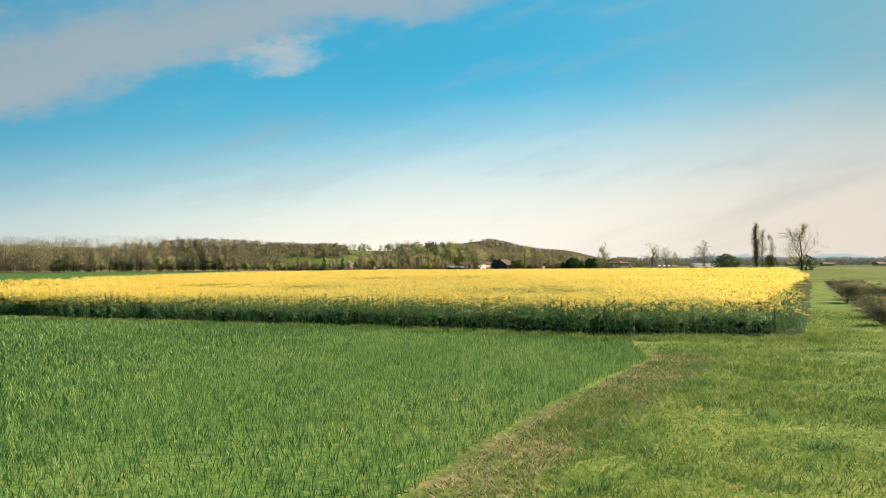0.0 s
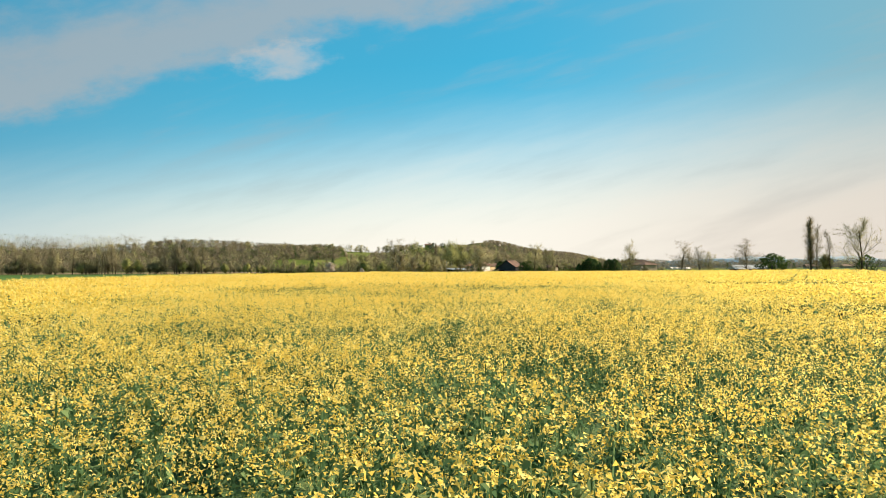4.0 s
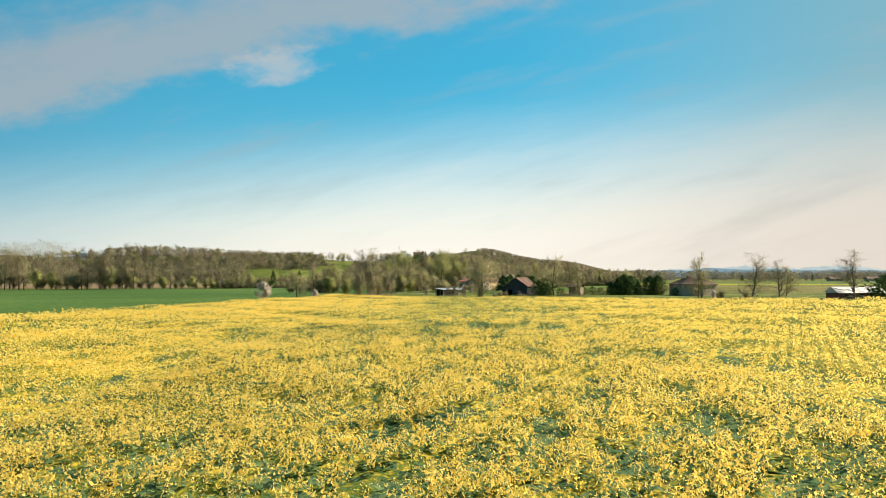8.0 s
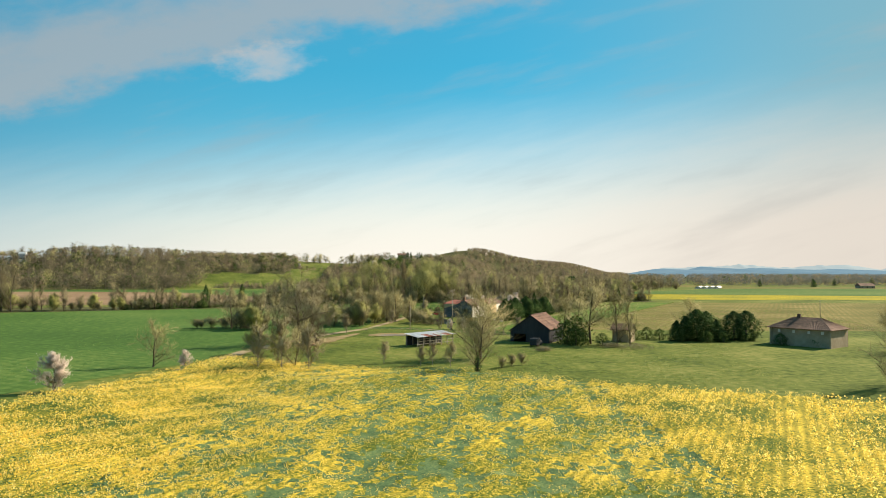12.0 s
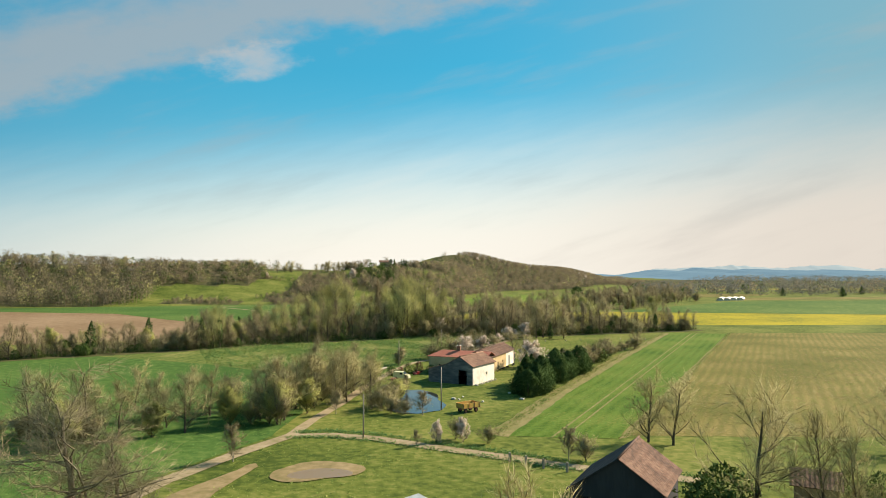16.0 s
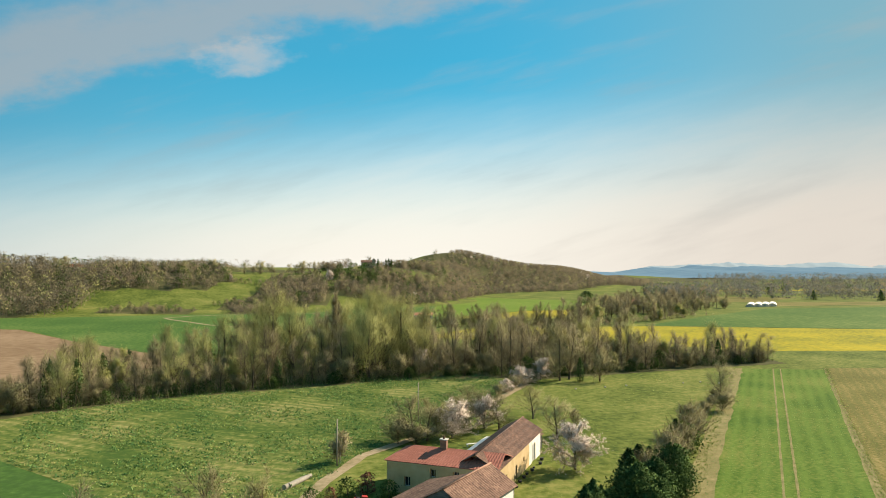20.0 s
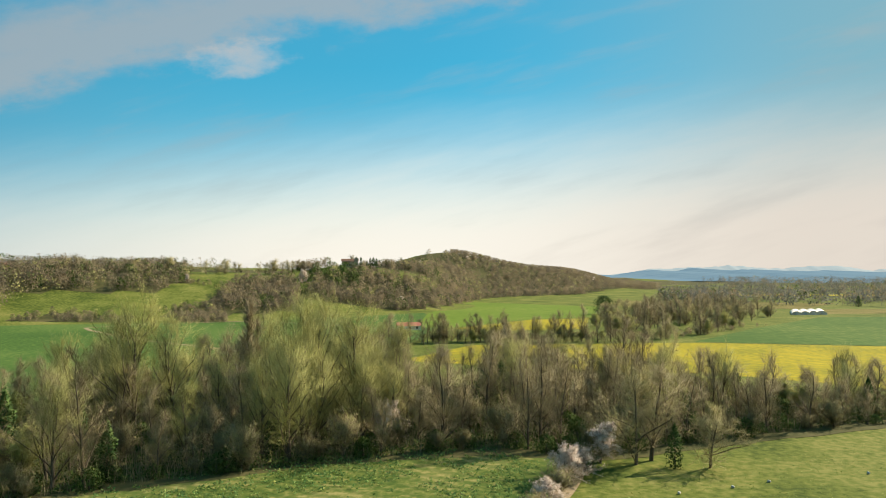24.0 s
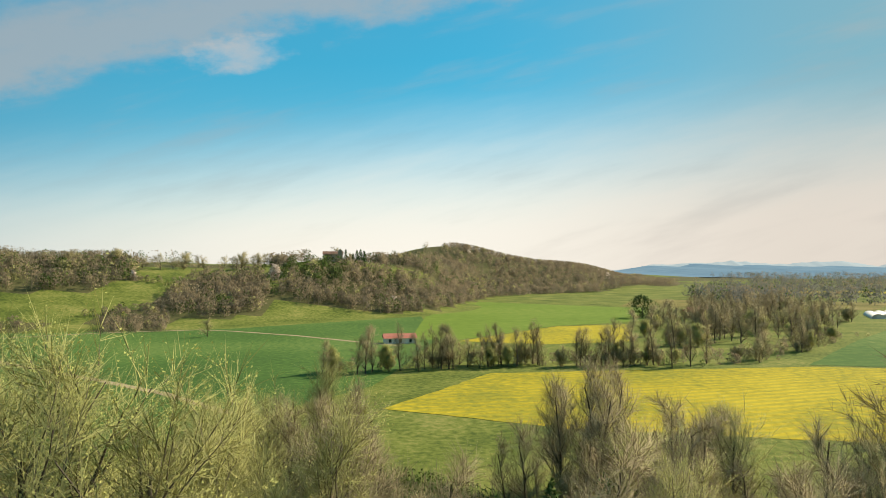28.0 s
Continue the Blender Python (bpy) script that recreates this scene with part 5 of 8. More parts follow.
stock("sapling", "thin bare young tree", "tree", M_pale, [M_twig, M_bud], seed=121, H=5, spread=0.42, limbs=9, first=0.3, up=0.6, twist=0.25, twigs=5, thick=0.014, leaf=0.5, leaf_size=0.05, width=0.018)
stock("lombardy", "slim upright bare poplar", "tree", M_bark, [M_twig, M_bud], seed=131, H=15, spread=0.24, limbs=14, first=0.12, up=1.3, twist=0.12, twigs=4, thick=0.014, leaf=0.0, leaf_size=0.06, fine=0.8, width=0.026)


def leafy_mesh(name, seed, shape, n, size, mat):
    """A dense evergreen: leaf sprays over a lumpy body; shape gives radius by height share."""
    r = np.random.default_rng(seed)
    t = r.uniform(0, 1, n)
    a = r.uniform(0, 6.28, n)
    H, R = shape["H"], shape["R"]
    prof = np.interp(t, shape["t"], shape["r"])
    lump = 1 + 0.26 * np.sin(a * 3 + t * 7 + seed) + 0.2 * np.sin(a * 5 - t * 13 + seed) + 0.14 * np.sin(a * 9 + t * 23)
    rad = R * prof * lump * np.sqrt(r.uniform(0.3, 1.0, n)) * r.uniform(0.85, 1.14, n) * np.where(r.uniform(0, 1, n) < 0.16, r.uniform(1.1, 1.4, n), 1)
    c = np.stack([np.cos(a) * rad, np.sin(a) * rad, t * H + 0.05 * H * np.sin(a * 2 + seed) * t], 1)
    o = np.stack([np.cos(a), np.sin(a), np.full(n, 0.5)], 1)
    u = r.normal(0, 1, (n, 3)) + o * 0.8
    v = r.normal(0, 1, (n, 3))
    u *= (size * r.uniform(0.6, 1.3, n) / np.linalg.norm(u, axis=1))[:, None]
    v *= (size * 0.55 / np.linalg.norm(v, axis=1))[:, None]
    V = np.stack([c - v, c + v, c + u], 1).reshape(-1, 3)
    return puffy(name, V, o + np.stack([np.zeros(n), np.zeros(n), (t - 0.45) * 1.6 - 0.3], 1) + 0.5 * r.normal(0, 1, (n, 3)) * (lump[:, None] - 0.6), mat, None, 0.5)


def short_trunk(H, R):
    return Solid().tube((0, 0, -0.1), (0, 0, H), R, R * 0.6, 7).mesh("trunk", M_bark, True)


CONE = dict(t=[0, 0.1, 0.4, 0.8, 1.0], r=[0.75, 1.0, 0.85, 0.4, 0.05])
ROUND = dict(t=[0, 0.15, 0.45, 0.75, 0.92, 1.0], r=[0.6, 0.95, 1.0, 0.85, 0.5, 0.1])
SPIRE = dict(t=[0, 0.12, 0.5, 0.8, 1.0], r=[0.6, 1.0, 0.9, 0.55, 0.05])


def evergreen(key, label, seed, H, R, prof, n, size, mat, category="conifer"):
    STOCK[key] = (short_trunk(H * 0.5, R * 0.09), leafy_mesh("crown", seed, dict(H=H, R=R, **prof), n, size, mat), label, category, H)


evergreen("thuja0", "dark green clipped conifer in a tall hedge", 3, 8.5, 2.6, ROUND, 5200, 0.30, M_conifer)
evergreen("thuja1", "dark green conifer in a tall hedge", 4, 7.5, 2.3, CONE, 4600, 0.30, M_conifer)
evergreen("laurel", "round evergreen garden shrub", 5, 3.2, 1.8, ROUND, 900, 0.26, M_ever, "bush")
evergreen("redshrub", "dark red leaved garden shrub", 6, 2.8, 1.1, ROUND, 700, 0.22, M_red_leaf, "bush")
evergreen("cypress", "slim dark cypress on the hilltop", 8, 11, 1.6, SPIRE, 500, 0.7, M_conifer)
evergreen("holm", "slim dark tree clad in ivy", 9, 6.5, 1.1, SPIRE, 900, 0.3, M_conifer, "tree")
evergreen("cedar", "broad dark conifer on the plain", 10, 15, 4.2, CONE, 700, 1.0, M_conifer)
evergreen("bigholm", "round dark evergreen oak", 12, 14, 8.5, ROUND, 1500, 1.0, M_conifer, "tree")
MADE = {}
NAMES = dict(thuja0="conifer", thuja1="conifer", laurel="shrub", redshrub="shrub", cypress="cypress_tree", holm="ivy_tree", cedar="conifer", bigholm="evergreen_oak", oak="oak_tree", round="bare_tree", sapling="young_tree", lombardy="slim_poplar")


def tree(key, x, y, size=1.0, turn=None, group="", label=None, wide=1.0):
    """Stand a tree of a stock shape, its top about size times its own height."""
    trunk, crown, text, cat, H = STOCK[key]
    a = (x * 37.0 + y * 91.0) % 360 if turn is None else turn
    z = float(land(x, y)) - 0.05
    m = pose(x, y, z, 0, 0, a) @ Matrix.Diagonal((size * wide, size * wide, size, 1))
    name = NAMES.get(key) or {"poplar": "poplar_tree", "alder": "alder_tree", "ash": "bare_tree", "bush": "bush", "willow": "willow_bush", "blossom": "blossom_tree"}[key.rstrip("0123456789")]
    if group in ("valley floor wood", "second stream trees") and cat == "tree":
        name = "streamside_tree"
    e = new(name)
    e.matrix_basis = m
    tagged(e, label or text, cat, group)
    part("trunk", trunk, e)
    part("crown", crown, e)
    return e


tr = random.Random(5)
# the creek wood: a belt of poplars, alders and bushes across the valley
CREEK = [(-330, 425), (-200, 462), (-110, 500), (-63, 524), (-40, 541), (-14, 552), (13, 563), (34, 568), (54, 564), (82, 574), (112, 583), (134, 591)]


def creek(s):
    """Point and sideways direction at share s along the creek."""
    pts = [Vector(p) for p in CREEK]
    L = [0]
    for a, b in zip(pts, pts[1:]):
        L.append(L[-1] + (b - a).length)
    d = min(s, 0.999) * L[-1]
    for k in range(len(pts) - 1):
        if d <= L[k + 1]:
            t = (pts[k + 1] - pts[k]).normalized()
            return pts[k] + t * (d - L[k]), Vector((-t.y, t.x))
    return pts[-1], Vector((-t.y, t.x))


def plant_creek():
    g = "creek wood"
    eye = Vector((26, 544))
    stood = []

    def room(q, gap):
        for p in stood:
            if abs(p.x - q.x) < gap and abs(p.y - q.y) < gap and (p - q).length < gap:
                return False
        stood.append(q)
        return True
    # the poplars, the slim dead one and the heavy bare pair that stand over the rest
    for key, x, y, size, wide in [("poplar0", 10, 580, 1.26, 1.15), ("poplar1", 15, 577, 1.16, 1.1), ("poplar2", 4, 575, 1.14, 1.1), ("poplar1", 7, 586, 1.22, 1.0), ("poplar2", -22, 578, 1.2, 1.0), ("poplar0", -27, 581, 1.08, 1.0),
                                  ("poplar0", -17, 583, 1.1, 1.0), ("lombardy", -6, 590, 1.46, 1.0), ("lombardy", -4.4, 592, 1.25, 1.0), ("oak", 68.5, 599, 1.3, 0.8), ("oak", 73, 601, 1.2, 0.8), ("ash1", 79, 599, 1.35, 0.8), ("ash0", 64, 597, 1.2, 0.7)]:
        stood.append(Vector((x, y)))
        tree(key, x, y, size, wide=wide, group=g)
    for k in range(2600):
        s = 0.45 + 0.55 * tr.random() ** 0.85
        p, side = creek(s)
        x = p.x
        deep = float(np.interp(x, [-60, -40, 35, 60, 85, 110], [14, 54, 64, 54, 36, 22]))
        w = tr.random() * deep
        q = p + side * w + Vector((tr.uniform(-2, 2), tr.uniform(-1, 1)))
        if (q - eye).length < 20 or not room(q, 2.5 if w > 24 and 2 < x < 90 else 3.3):
            continue
        u = tr.random()
        tall = float(np.interp(x, [-70, -40, 20, 70, 90, 130], [0.62, 0.90, 0.98, 1.0, 0.76, 0.68])) * (0.88 + 0.2 * math.sin(x * 0.21 + 1.3 * math.sin(x * 0.083)))
        rich = math.exp(-((q.x - 9) / 10) ** 2) + 0.8 * math.exp(-((q.x + 22) / 7) ** 2) + 0.2 * math.exp(-((q.x + 40) / 9) ** 2) + 0.08
        if u < 0.5 * rich:
            tree("poplar%d" % tr.randrange(3), q.x, q.y, tr.uniform(0.72, 1.1) * min(1.0, tall * 1.05), group=g)
        elif u < 0.62:
            tree("alder%d" % tr.randrange(4), q.x, q.y, tr.uniform(0.66, 1.08) * tall, wide=tr.uniform(0.85, 1.2), group=g)
        elif u < 0.80:
            tree("bush%d" % tr.randrange(3), q.x, q.y, tr.uniform(0.9, 1.6), group=g)
        elif u < 0.88:
            tree("willow%d" % tr.randrange(2), q.x, q.y, tr.uniform(0.7, 1.3), group=g)
        elif u < 0.95:
            tree("laurel", q.x, q.y, tr.uniform(0.7, 1.4), group=g, label="dark evergreen bush under the creek trees")
        else:
            tree("holm", q.x, q.y, tr.uniform(0.9, 1.6), group=g, label="slim dark tree wrapped in ivy in the creek wood")
    for k in range(105):
        p, side = creek(0.45 + 0.55 * k / 105 + tr.uniform(-0.008, 0.008))
        q = p + side * tr.uniform(-1, 3)
        tree(("bush%d" % tr.randrange(3)) if tr.random() < 0.5 else "laurel", q.x, q.y, tr.uniform(0.55, 1.0), group=g)
    # low tangle of brambles, ivy and stems on the wood floor
    zone = [(-110, 500), (-63, 524), (-14, 552), (34, 568), (54, 564), (134, 591), (130, 612), (82, 612), (50, 615), (30, 632), (10, 636), (-20, 618), (-55, 584), (-110, 530)]
    r = np.random.default_rng(77)
    q = scatter(zone, 3.2, r)
    t = patchy(q, 0.25, 3.0)
    n = len(q)
    V, F = tufts(q, 0.3 + r.uniform(0, 1.0, n) * t, np.full(n, 0.34), r, 2)
    V[:, 2] = np.abs(V[:, 2])
    tagged(part("wood_brambles", mesh_of("wood_brambles", V, F, M_ever)), "dark green brambles and ivy under the creek trees", "undergrowth", kind="stuff")
    q = scatter(zone, 2.0, r)
    n = len(q)
    V, F = blades(np.column_stack([q, np.zeros(n)]), r.uniform(1.0, 3.6, n), np.full(n, 0.05), 0.35, r)
    tagged(part("wood_stems", mesh_of("wood_stems", V, F, M_twig)), "thin brown shoots under the creek trees", "undergrowth", kind="stuff")


plant_creek()
# trees standing by themselves, farm side
for key, x, y, s, w in [
        ("oak", -20.5, 364, 1.1, 1.25), ("oak", -18, 367, 0.8, 1.2), ("round", 17, 338, 1.05, 1.15), ("ash1", 45, 399, 0.95, 1.0), ("ash2", 44, 364.5, 1.35, 0.9),
        ("ash0", 49.6, 363, 1.1, 0.75), ("ash1", 52, 361.5, 1.05, 0.6), ("ash2", 77, 391, 0.9, 1.0), ("willow0", -26.5, 345, 0.95, 1.0), ("willow1", -22, 343, 0.7, 1.0),
        ("sapling", 8, 330, 0.8, 1.0), ("ash1", 48, 397, 0.95, 1.0), ("sapling", -14, 391, 1.0, 1.2), ("ash0", -12.5, 413, 0.75, 1.0), ("sapling", -3.8, 421, 0.9, 1.2),
        ("ash2", -3, 432, 0.95, 0.9), ("ash1", -4.5, 428, 0.85, 0.8), ("ash0", -10, 427, 0.9, 1.0), ("bush0", -16, 416, 1.3, 1.0), ("bush1", -23, 425, 1.5, 1.0),
        ("ash2", -26, 408, 0.9, 1.0), ("ash1", -41, 426, 0.8, 1.0), ("willow0", -20, 412, 1.1, 1.0), ("bush2", -12, 413, 1.2, 1.0), ("willow1", -30, 405, 0.9, 1.0), ("ash0", -35, 405, 0.8, 1.0),
        ("ash2", -16, 420, 1.0, 1.0), ("ash0", -6, 440, 0.85, 0.8), ("bush0", -8, 436, 1.2, 1.0), ("bush1", 2.4, 425, 0.8, 1.3), ("bush2", 6, 421, 0.75, 1.3), ("sapling", 8.5, 445, 0.7, 1.0), ("bush0", 4.2, 424, 0.95, 1.4), ("bush2", 5.2, 428, 1.0, 1.4), ("willow1", 6.6, 432, 0.75, 1.3), ("bush1", 8.4, 420.6, 0.6, 1.3), ("sapling", 11.6, 419.6, 0.85, 1.5), ("bush1", 7.4, 438, 0.8, 1.2), ("ash1", 0.8, 441, 0.7, 1.0), ("ash2", 1.5, 434, 0.75, 1.0),
        ("bush1", 16.4, 402, 0.75, 1.0), ("blossom0", 13.5, 400, 0.55, 0.8), ("blossom1", 17.5, 400.5, 0.6, 0.8), ("bush0", 21, 399, 0.6, 1.2), ("sapling", 31, 390, 0.9, 1.2), ("bush2", 33, 389, 0.8, 1.2),
        ("sapling", 10.5, 398, 0.5, 1.0), ("ash1", 72, 305, 1.15, 0.7), ("ash2", 74, 308, 0.85, 0.8), ("oak", 107, 349, 0.95, 1.1), ("oak", 114, 345, 0.8, 1.0), ("bush0", 78, 305, 0.7, 1.0), ("blossom0", 79, 312, 0.5, 0.7),
        ("bush1", 84, 304, 0.7, 1.0), ("ash0", 122, 356, 0.9, 1.0), ("lombardy", 141, 304, 1.4, 1.3), ("alder0", 145, 307, 1.2, 0.62), ("alder2", 149, 305, 1.1, 0.62), ("ash0", 168, 316, 2.0, 0.95), ("oak", 125, 323, 0.95, 1.0),
        ("laurel", 171, 318, 2.2, 1.0), ("laurel", 133, 318, 2.4, 1.3), ("laurel", 136, 322, 2.2, 1.3), ("willow0", 150, 310, 1.2, 1.2), ("blossom0", 20.5, 572, 1.15, 1.0), ("blossom0", -50, 962, 1.7, 1.0), ("blossom1", -131, 956, 1.0, 1.0), ("ash2", -118, 1008, 1.1, 1.2), ("bigholm", 157, 903, 0.85, 0.9), ("ash0", -48, 812, 0.7, 1.0)]:
    tree(key, x, y, s, wide=w, group="farm trees")
for k in range(52):
    t, w = tr.random(), tr.uniform(-1, 1)
    if k % 2:
        x, y = -47 + 33 * t - 4 * w, 398 + 33 * t + 6 * w
    else:
        x, y = -15 + 15 * t + 3 * w, 412 + 43 * t + w
    key = tr.choice(["ash0", "ash1", "ash2", "bush0", "bush1", "willow0", "willow1", "alder0"])
    tree(key, x, y, tr.uniform(0.6, 1.02) * (1.25 if key.startswith(("bush", "willow")) else 1), group="lane copse")
# blossom shrubs and saplings along the near track
for key, x, y, s in [("blossom1", -42.5, 304, 0.9), ("ash0", -38.8, 327.5, 0.74), ("blossom0", -33, 326, 0.5), ("sapling", -19.5, 320, 1.6), ("sapling", -16, 320.5, 1.75), ("ash1", -14.5, 324, 0.7), ("sapling", -11.5, 320, 1.5),
                     ("sapling", -0.5, 332, 0.8), ("sapling", 6, 329, 0.7), ("sapling", 11, 328, 0.85), ("bush1", 19.5, 326, 0.45), ("bush2", 21.5, 328, 0.5), ("bush0", 23.5, 330, 0.5)]:
    tree(key, x, y, s, group="trackside shrubs")
tree("holm", 15, 319, 0.5, label="dark ivy-clad foot of a bare tree")
tree("ash1", 15, 319.3, 0.92)
# orchard and garden round the house
for key, x, y, s, w in [("blossom0", 24.5, 499, 0.95, 1.1), ("ash0", 20, 497, 0.6, 1.1), ("blossom1", 30.8, 505, 0.9, 1.0), ("ash1", 33.5, 504.5, 0.6, 1.0), ("ash2", 28, 510, 0.6, 1.0), ("ash0", 41.4, 513, 0.55, 1.0),
                        ("ash1", 42.7, 497, 0.62, 1.2), ("blossom0", 41.3, 479, 1.05, 1.1), ("blossom1", 52, 559, 0.9, 1.0), ("blossom0", 47, 553, 0.6, 1.3), ("bush0", 49, 556, 0.7, 1.0), ("ash2", 57, 558, 1.3, 0.6),
                        ("alder1", 60, 560, 0.9, 1.0), ("ash0", 67.2, 556, 0.72, 1.0), ("ash1", 86, 527, 0.75, 0.9), ("bush1", 82, 518, 0.9, 1.0), ("sapling", 6.3, 484, 0.9, 1.0), ("bush2", 5.8, 485, 0.7, 1.0),
                        ("sapling", 47, 501, 0.8, 0.8), ("bush0", 35, 490, 0.5, 1.0), ("ash0", 17.5, 500, 0.62, 1.0), ("bush1", 15, 495, 0.9, 1.2), ("bush2", 22, 503, 1.0, 1.1), ("ash2", 26, 504, 0.6, 1.0), ("blossom1", 27, 507, 0.75, 1.0), ("ash1", 31, 509, 0.58, 1.0), ("bush0", 18, 495, 0.7, 1.3), ("blossom1", 40, 541, 0.5, 1.2), ("bush1", 42.5, 545.5, 0.7, 1.2), ("blossom0", 44.5, 550, 0.75, 1.0), ("bush2", 38, 537, 0.6, 1.2)]:
    tree(key, x, y, s * 1.12, wide=w * 1.3, group="orchard trees")
tree("holm", 62, 556, 0.95, label="dark ivy-clad tree beside the orchard")
for x, y, s, key in [(11.3, 470, 1.0, "redshrub"), (8.8, 468.5, 0.8, "laurel"), (6.8, 466.8, 0.7, "redshrub"), (14.2, 468.2, 0.7, "laurel"), (17.5, 501, 0.6, "laurel"), (4.6, 465.5, 0.7, "laurel")]:
    tree(key, x, y, s, group="garden shrubs")
# the tall conifer hedge and the scrub that carries it on
for k in range(22):
    t = k / 21
    x, y = 33.5 + 19 * t + tr.uniform(-1.6, 1.2), 437 + 34 * t
    tree("thuja%d" % (k % 2), x, y, tr.uniform(0.55, 0.98) - 0.12 * t, wide=tr.uniform(1.0, 1.35), group="conifer hedge")
    if k % 2:
        tree("thuja1" if k % 4 else "bush0", x - 3.2, y + 2, tr.uniform(0.6, 0.9) * (1 if k % 4 else 1.7), wide=1.2, group="conifer hedge")
for k in range(12):
    t = k / 11
    x, y = 47 + 20 * t + tr.uniform(-1.2, 1.2), 463 + 34 * t + tr.uniform(-1, 1)
    tree(("bush%d" % (k % 3)) if k % 4 else "laurel", x, y, tr.uniform(1.0, 1.5), group="hedge scrub")
for x, y in [(57, 482), (61, 490), (66, 497), (69, 503)]:
    tree("thuja1", x, y, 0.62, group="hedge scrub")
for k in range(9):
    tree("bush%d" % (k % 3), 70 + 2.1 * k, 503 + 3.4 * k, tr.uniform(0.5, 0.9), group="hedge scrub")
# conifers and shrubs between the two old buildings
for x, y, s in [(66, 371, 0.62), (68.5, 372, 0.74), (71, 371.5, 0.84), (73.5, 372.5, 0.78), (76, 372, 0.66), (81, 374, 0.78), (83.5, 373, 0.8)]:
    tree("thuja0" if int(x) % 2 else "thuja1", x, y, s, wide=1.35, group="garden conifers")
for x, y, s in [(57, 375, 0.8), (60, 374.5, 0.9), (63, 374, 0.8), (66, 369, 0.7), (72, 368, 0.8), (76, 368.5, 0.7), (38.6, 364, 1.6), (41, 366, 1.8), (40, 361.5, 1.3), (86, 362, 0.8), (92, 358, 0.8), (46, 362, 0.8)]:
    tree("laurel", x, y, s, group="garden shrubs")
for k in range(7):
    tree("bush%d" % (k % 3), -44 - 2.3 * k + tr.uniform(-1, 1), 408 + tr.uniform(-2.5, 2.5), tr.uniform(0.5, 0.75), wide=1.7, group="scrub pile")
# hedge bush by the ditch at the field corner
for x, y, s in [(21.5, 33, 0.26), (24.5, 38, 0.3), (28.5, 44, 0.4), (18.5, 25, 0.22), (31, 52, 0.4), (34.5, 57, 0.36), (13.2, 17, 0.16), (15.5, 20.5, 0.18)]:
    tree("bush%d" % (int(y) % 3), x, y, s, wide=2.0, group="ditch bushes")


# ---- woods seen from afar: many small bare trees, as one mass ----
def far_wood(name, q, hmin, hmax, mats, label, per=34, seed=1, share=(0.75, 0.2, 0.05), size=1.0):
    r = np.random.default_rng(seed)
    n, per = len(q), int(per * 2.0)
    H = r.uniform(hmin, hmax, n)
    z0 = land(q[:, 0], q[:, 1])
    t = r.uniform(0.12, 1.0, (n, per))
    prof = np.interp(t, [0.1, 0.35, 0.75, 1.0], [0.6, 1.0, 0.9, 0.35])
    R = (H * r.uniform(0.36, 0.58, n))[:, None] * prof * np.sqrt(r.uniform(0.05, 1, (n, per)))
    a = r.uniform(0, 6.28, (n, per))
    c = np.stack([q[:, :1] + R * np.cos(a), q[:, 1:] + R * np.sin(a), z0[:, None] + t * H[:, None]], -1).reshape(-1, 3)
    heart = np.repeat(np.column_stack([q, z0 + 0.42 * H]), per, 0)
    o = c - heart
    o /= np.maximum(0.3, np.linalg.norm(o, axis=1))[:, None]
    s = np.repeat(np.minimum(H * 0.14, 0.9) * size, per)[:, None]
    u = r.normal(0, 0.6, c.shape) + o * 0.8 + [0, 0, 0.6]
    v = r.normal(0, 1, c.shape)
    u *= s * 1.1 / np.linalg.norm(u, axis=1)[:, None]
    v *= s * 0.5 / np.linalg.norm(v, axis=1)[:, None]
    V = np.stack([c - v, c + v, c + u], 1).reshape(-1, 3)
    K = np.repeat(r.choice(len(mats), n, p=np.array(share[:len(mats)]) / sum(share[:len(mats)])), per)
    # trunks
    b = np.column_stack([q, z0 - 0.5])
    w = np.array([0.16, 0, 0])
    T = np.stack([b - w, b + w, b + np.column_stack([np.zeros(n), np.zeros(n), H * 0.8])], 1).reshape(-1, 3)
    V = np.concatenate([V, T])
    O = np.concatenate([o, np.tile([0.0, -1.0, 0.2], (n, 1))])
    K = np.concatenate([K, np.zeros(n, int)])
    return tagged(part(name, puffy(name, V, O * [0.55, 0.55, 0.4] + [0, 0, 0.6], mats, K, 0.1)), label, "woodland", kind="stuff")


CLEAR = []      # open ground on the hills: centre, half sizes, turn


def hill_points(n, xlo, xhi, dlo, dhi, seed):
    r = np.random.default_rng(seed)
    x = r.uniform(xlo, xhi, n)
    d = r.uniform(dlo, dhi, n)
    q = np.column_stack([x, np.interp(x, FX, FY) + d])
    ok = np.ones(n, bool)
    for cx, cy, a, b, turn in CLEAR:
        c, s = math.cos(radians(turn)), math.sin(radians(turn))
        u, v = (q[:, 0] - cx) * c + (q[:, 1] - cy) * s, -(q[:, 0] - cx) * s + (q[:, 1] - cy) * c
        ok &= (u / a) ** 2 + (v / b) ** 2 > 1
    return q[ok]


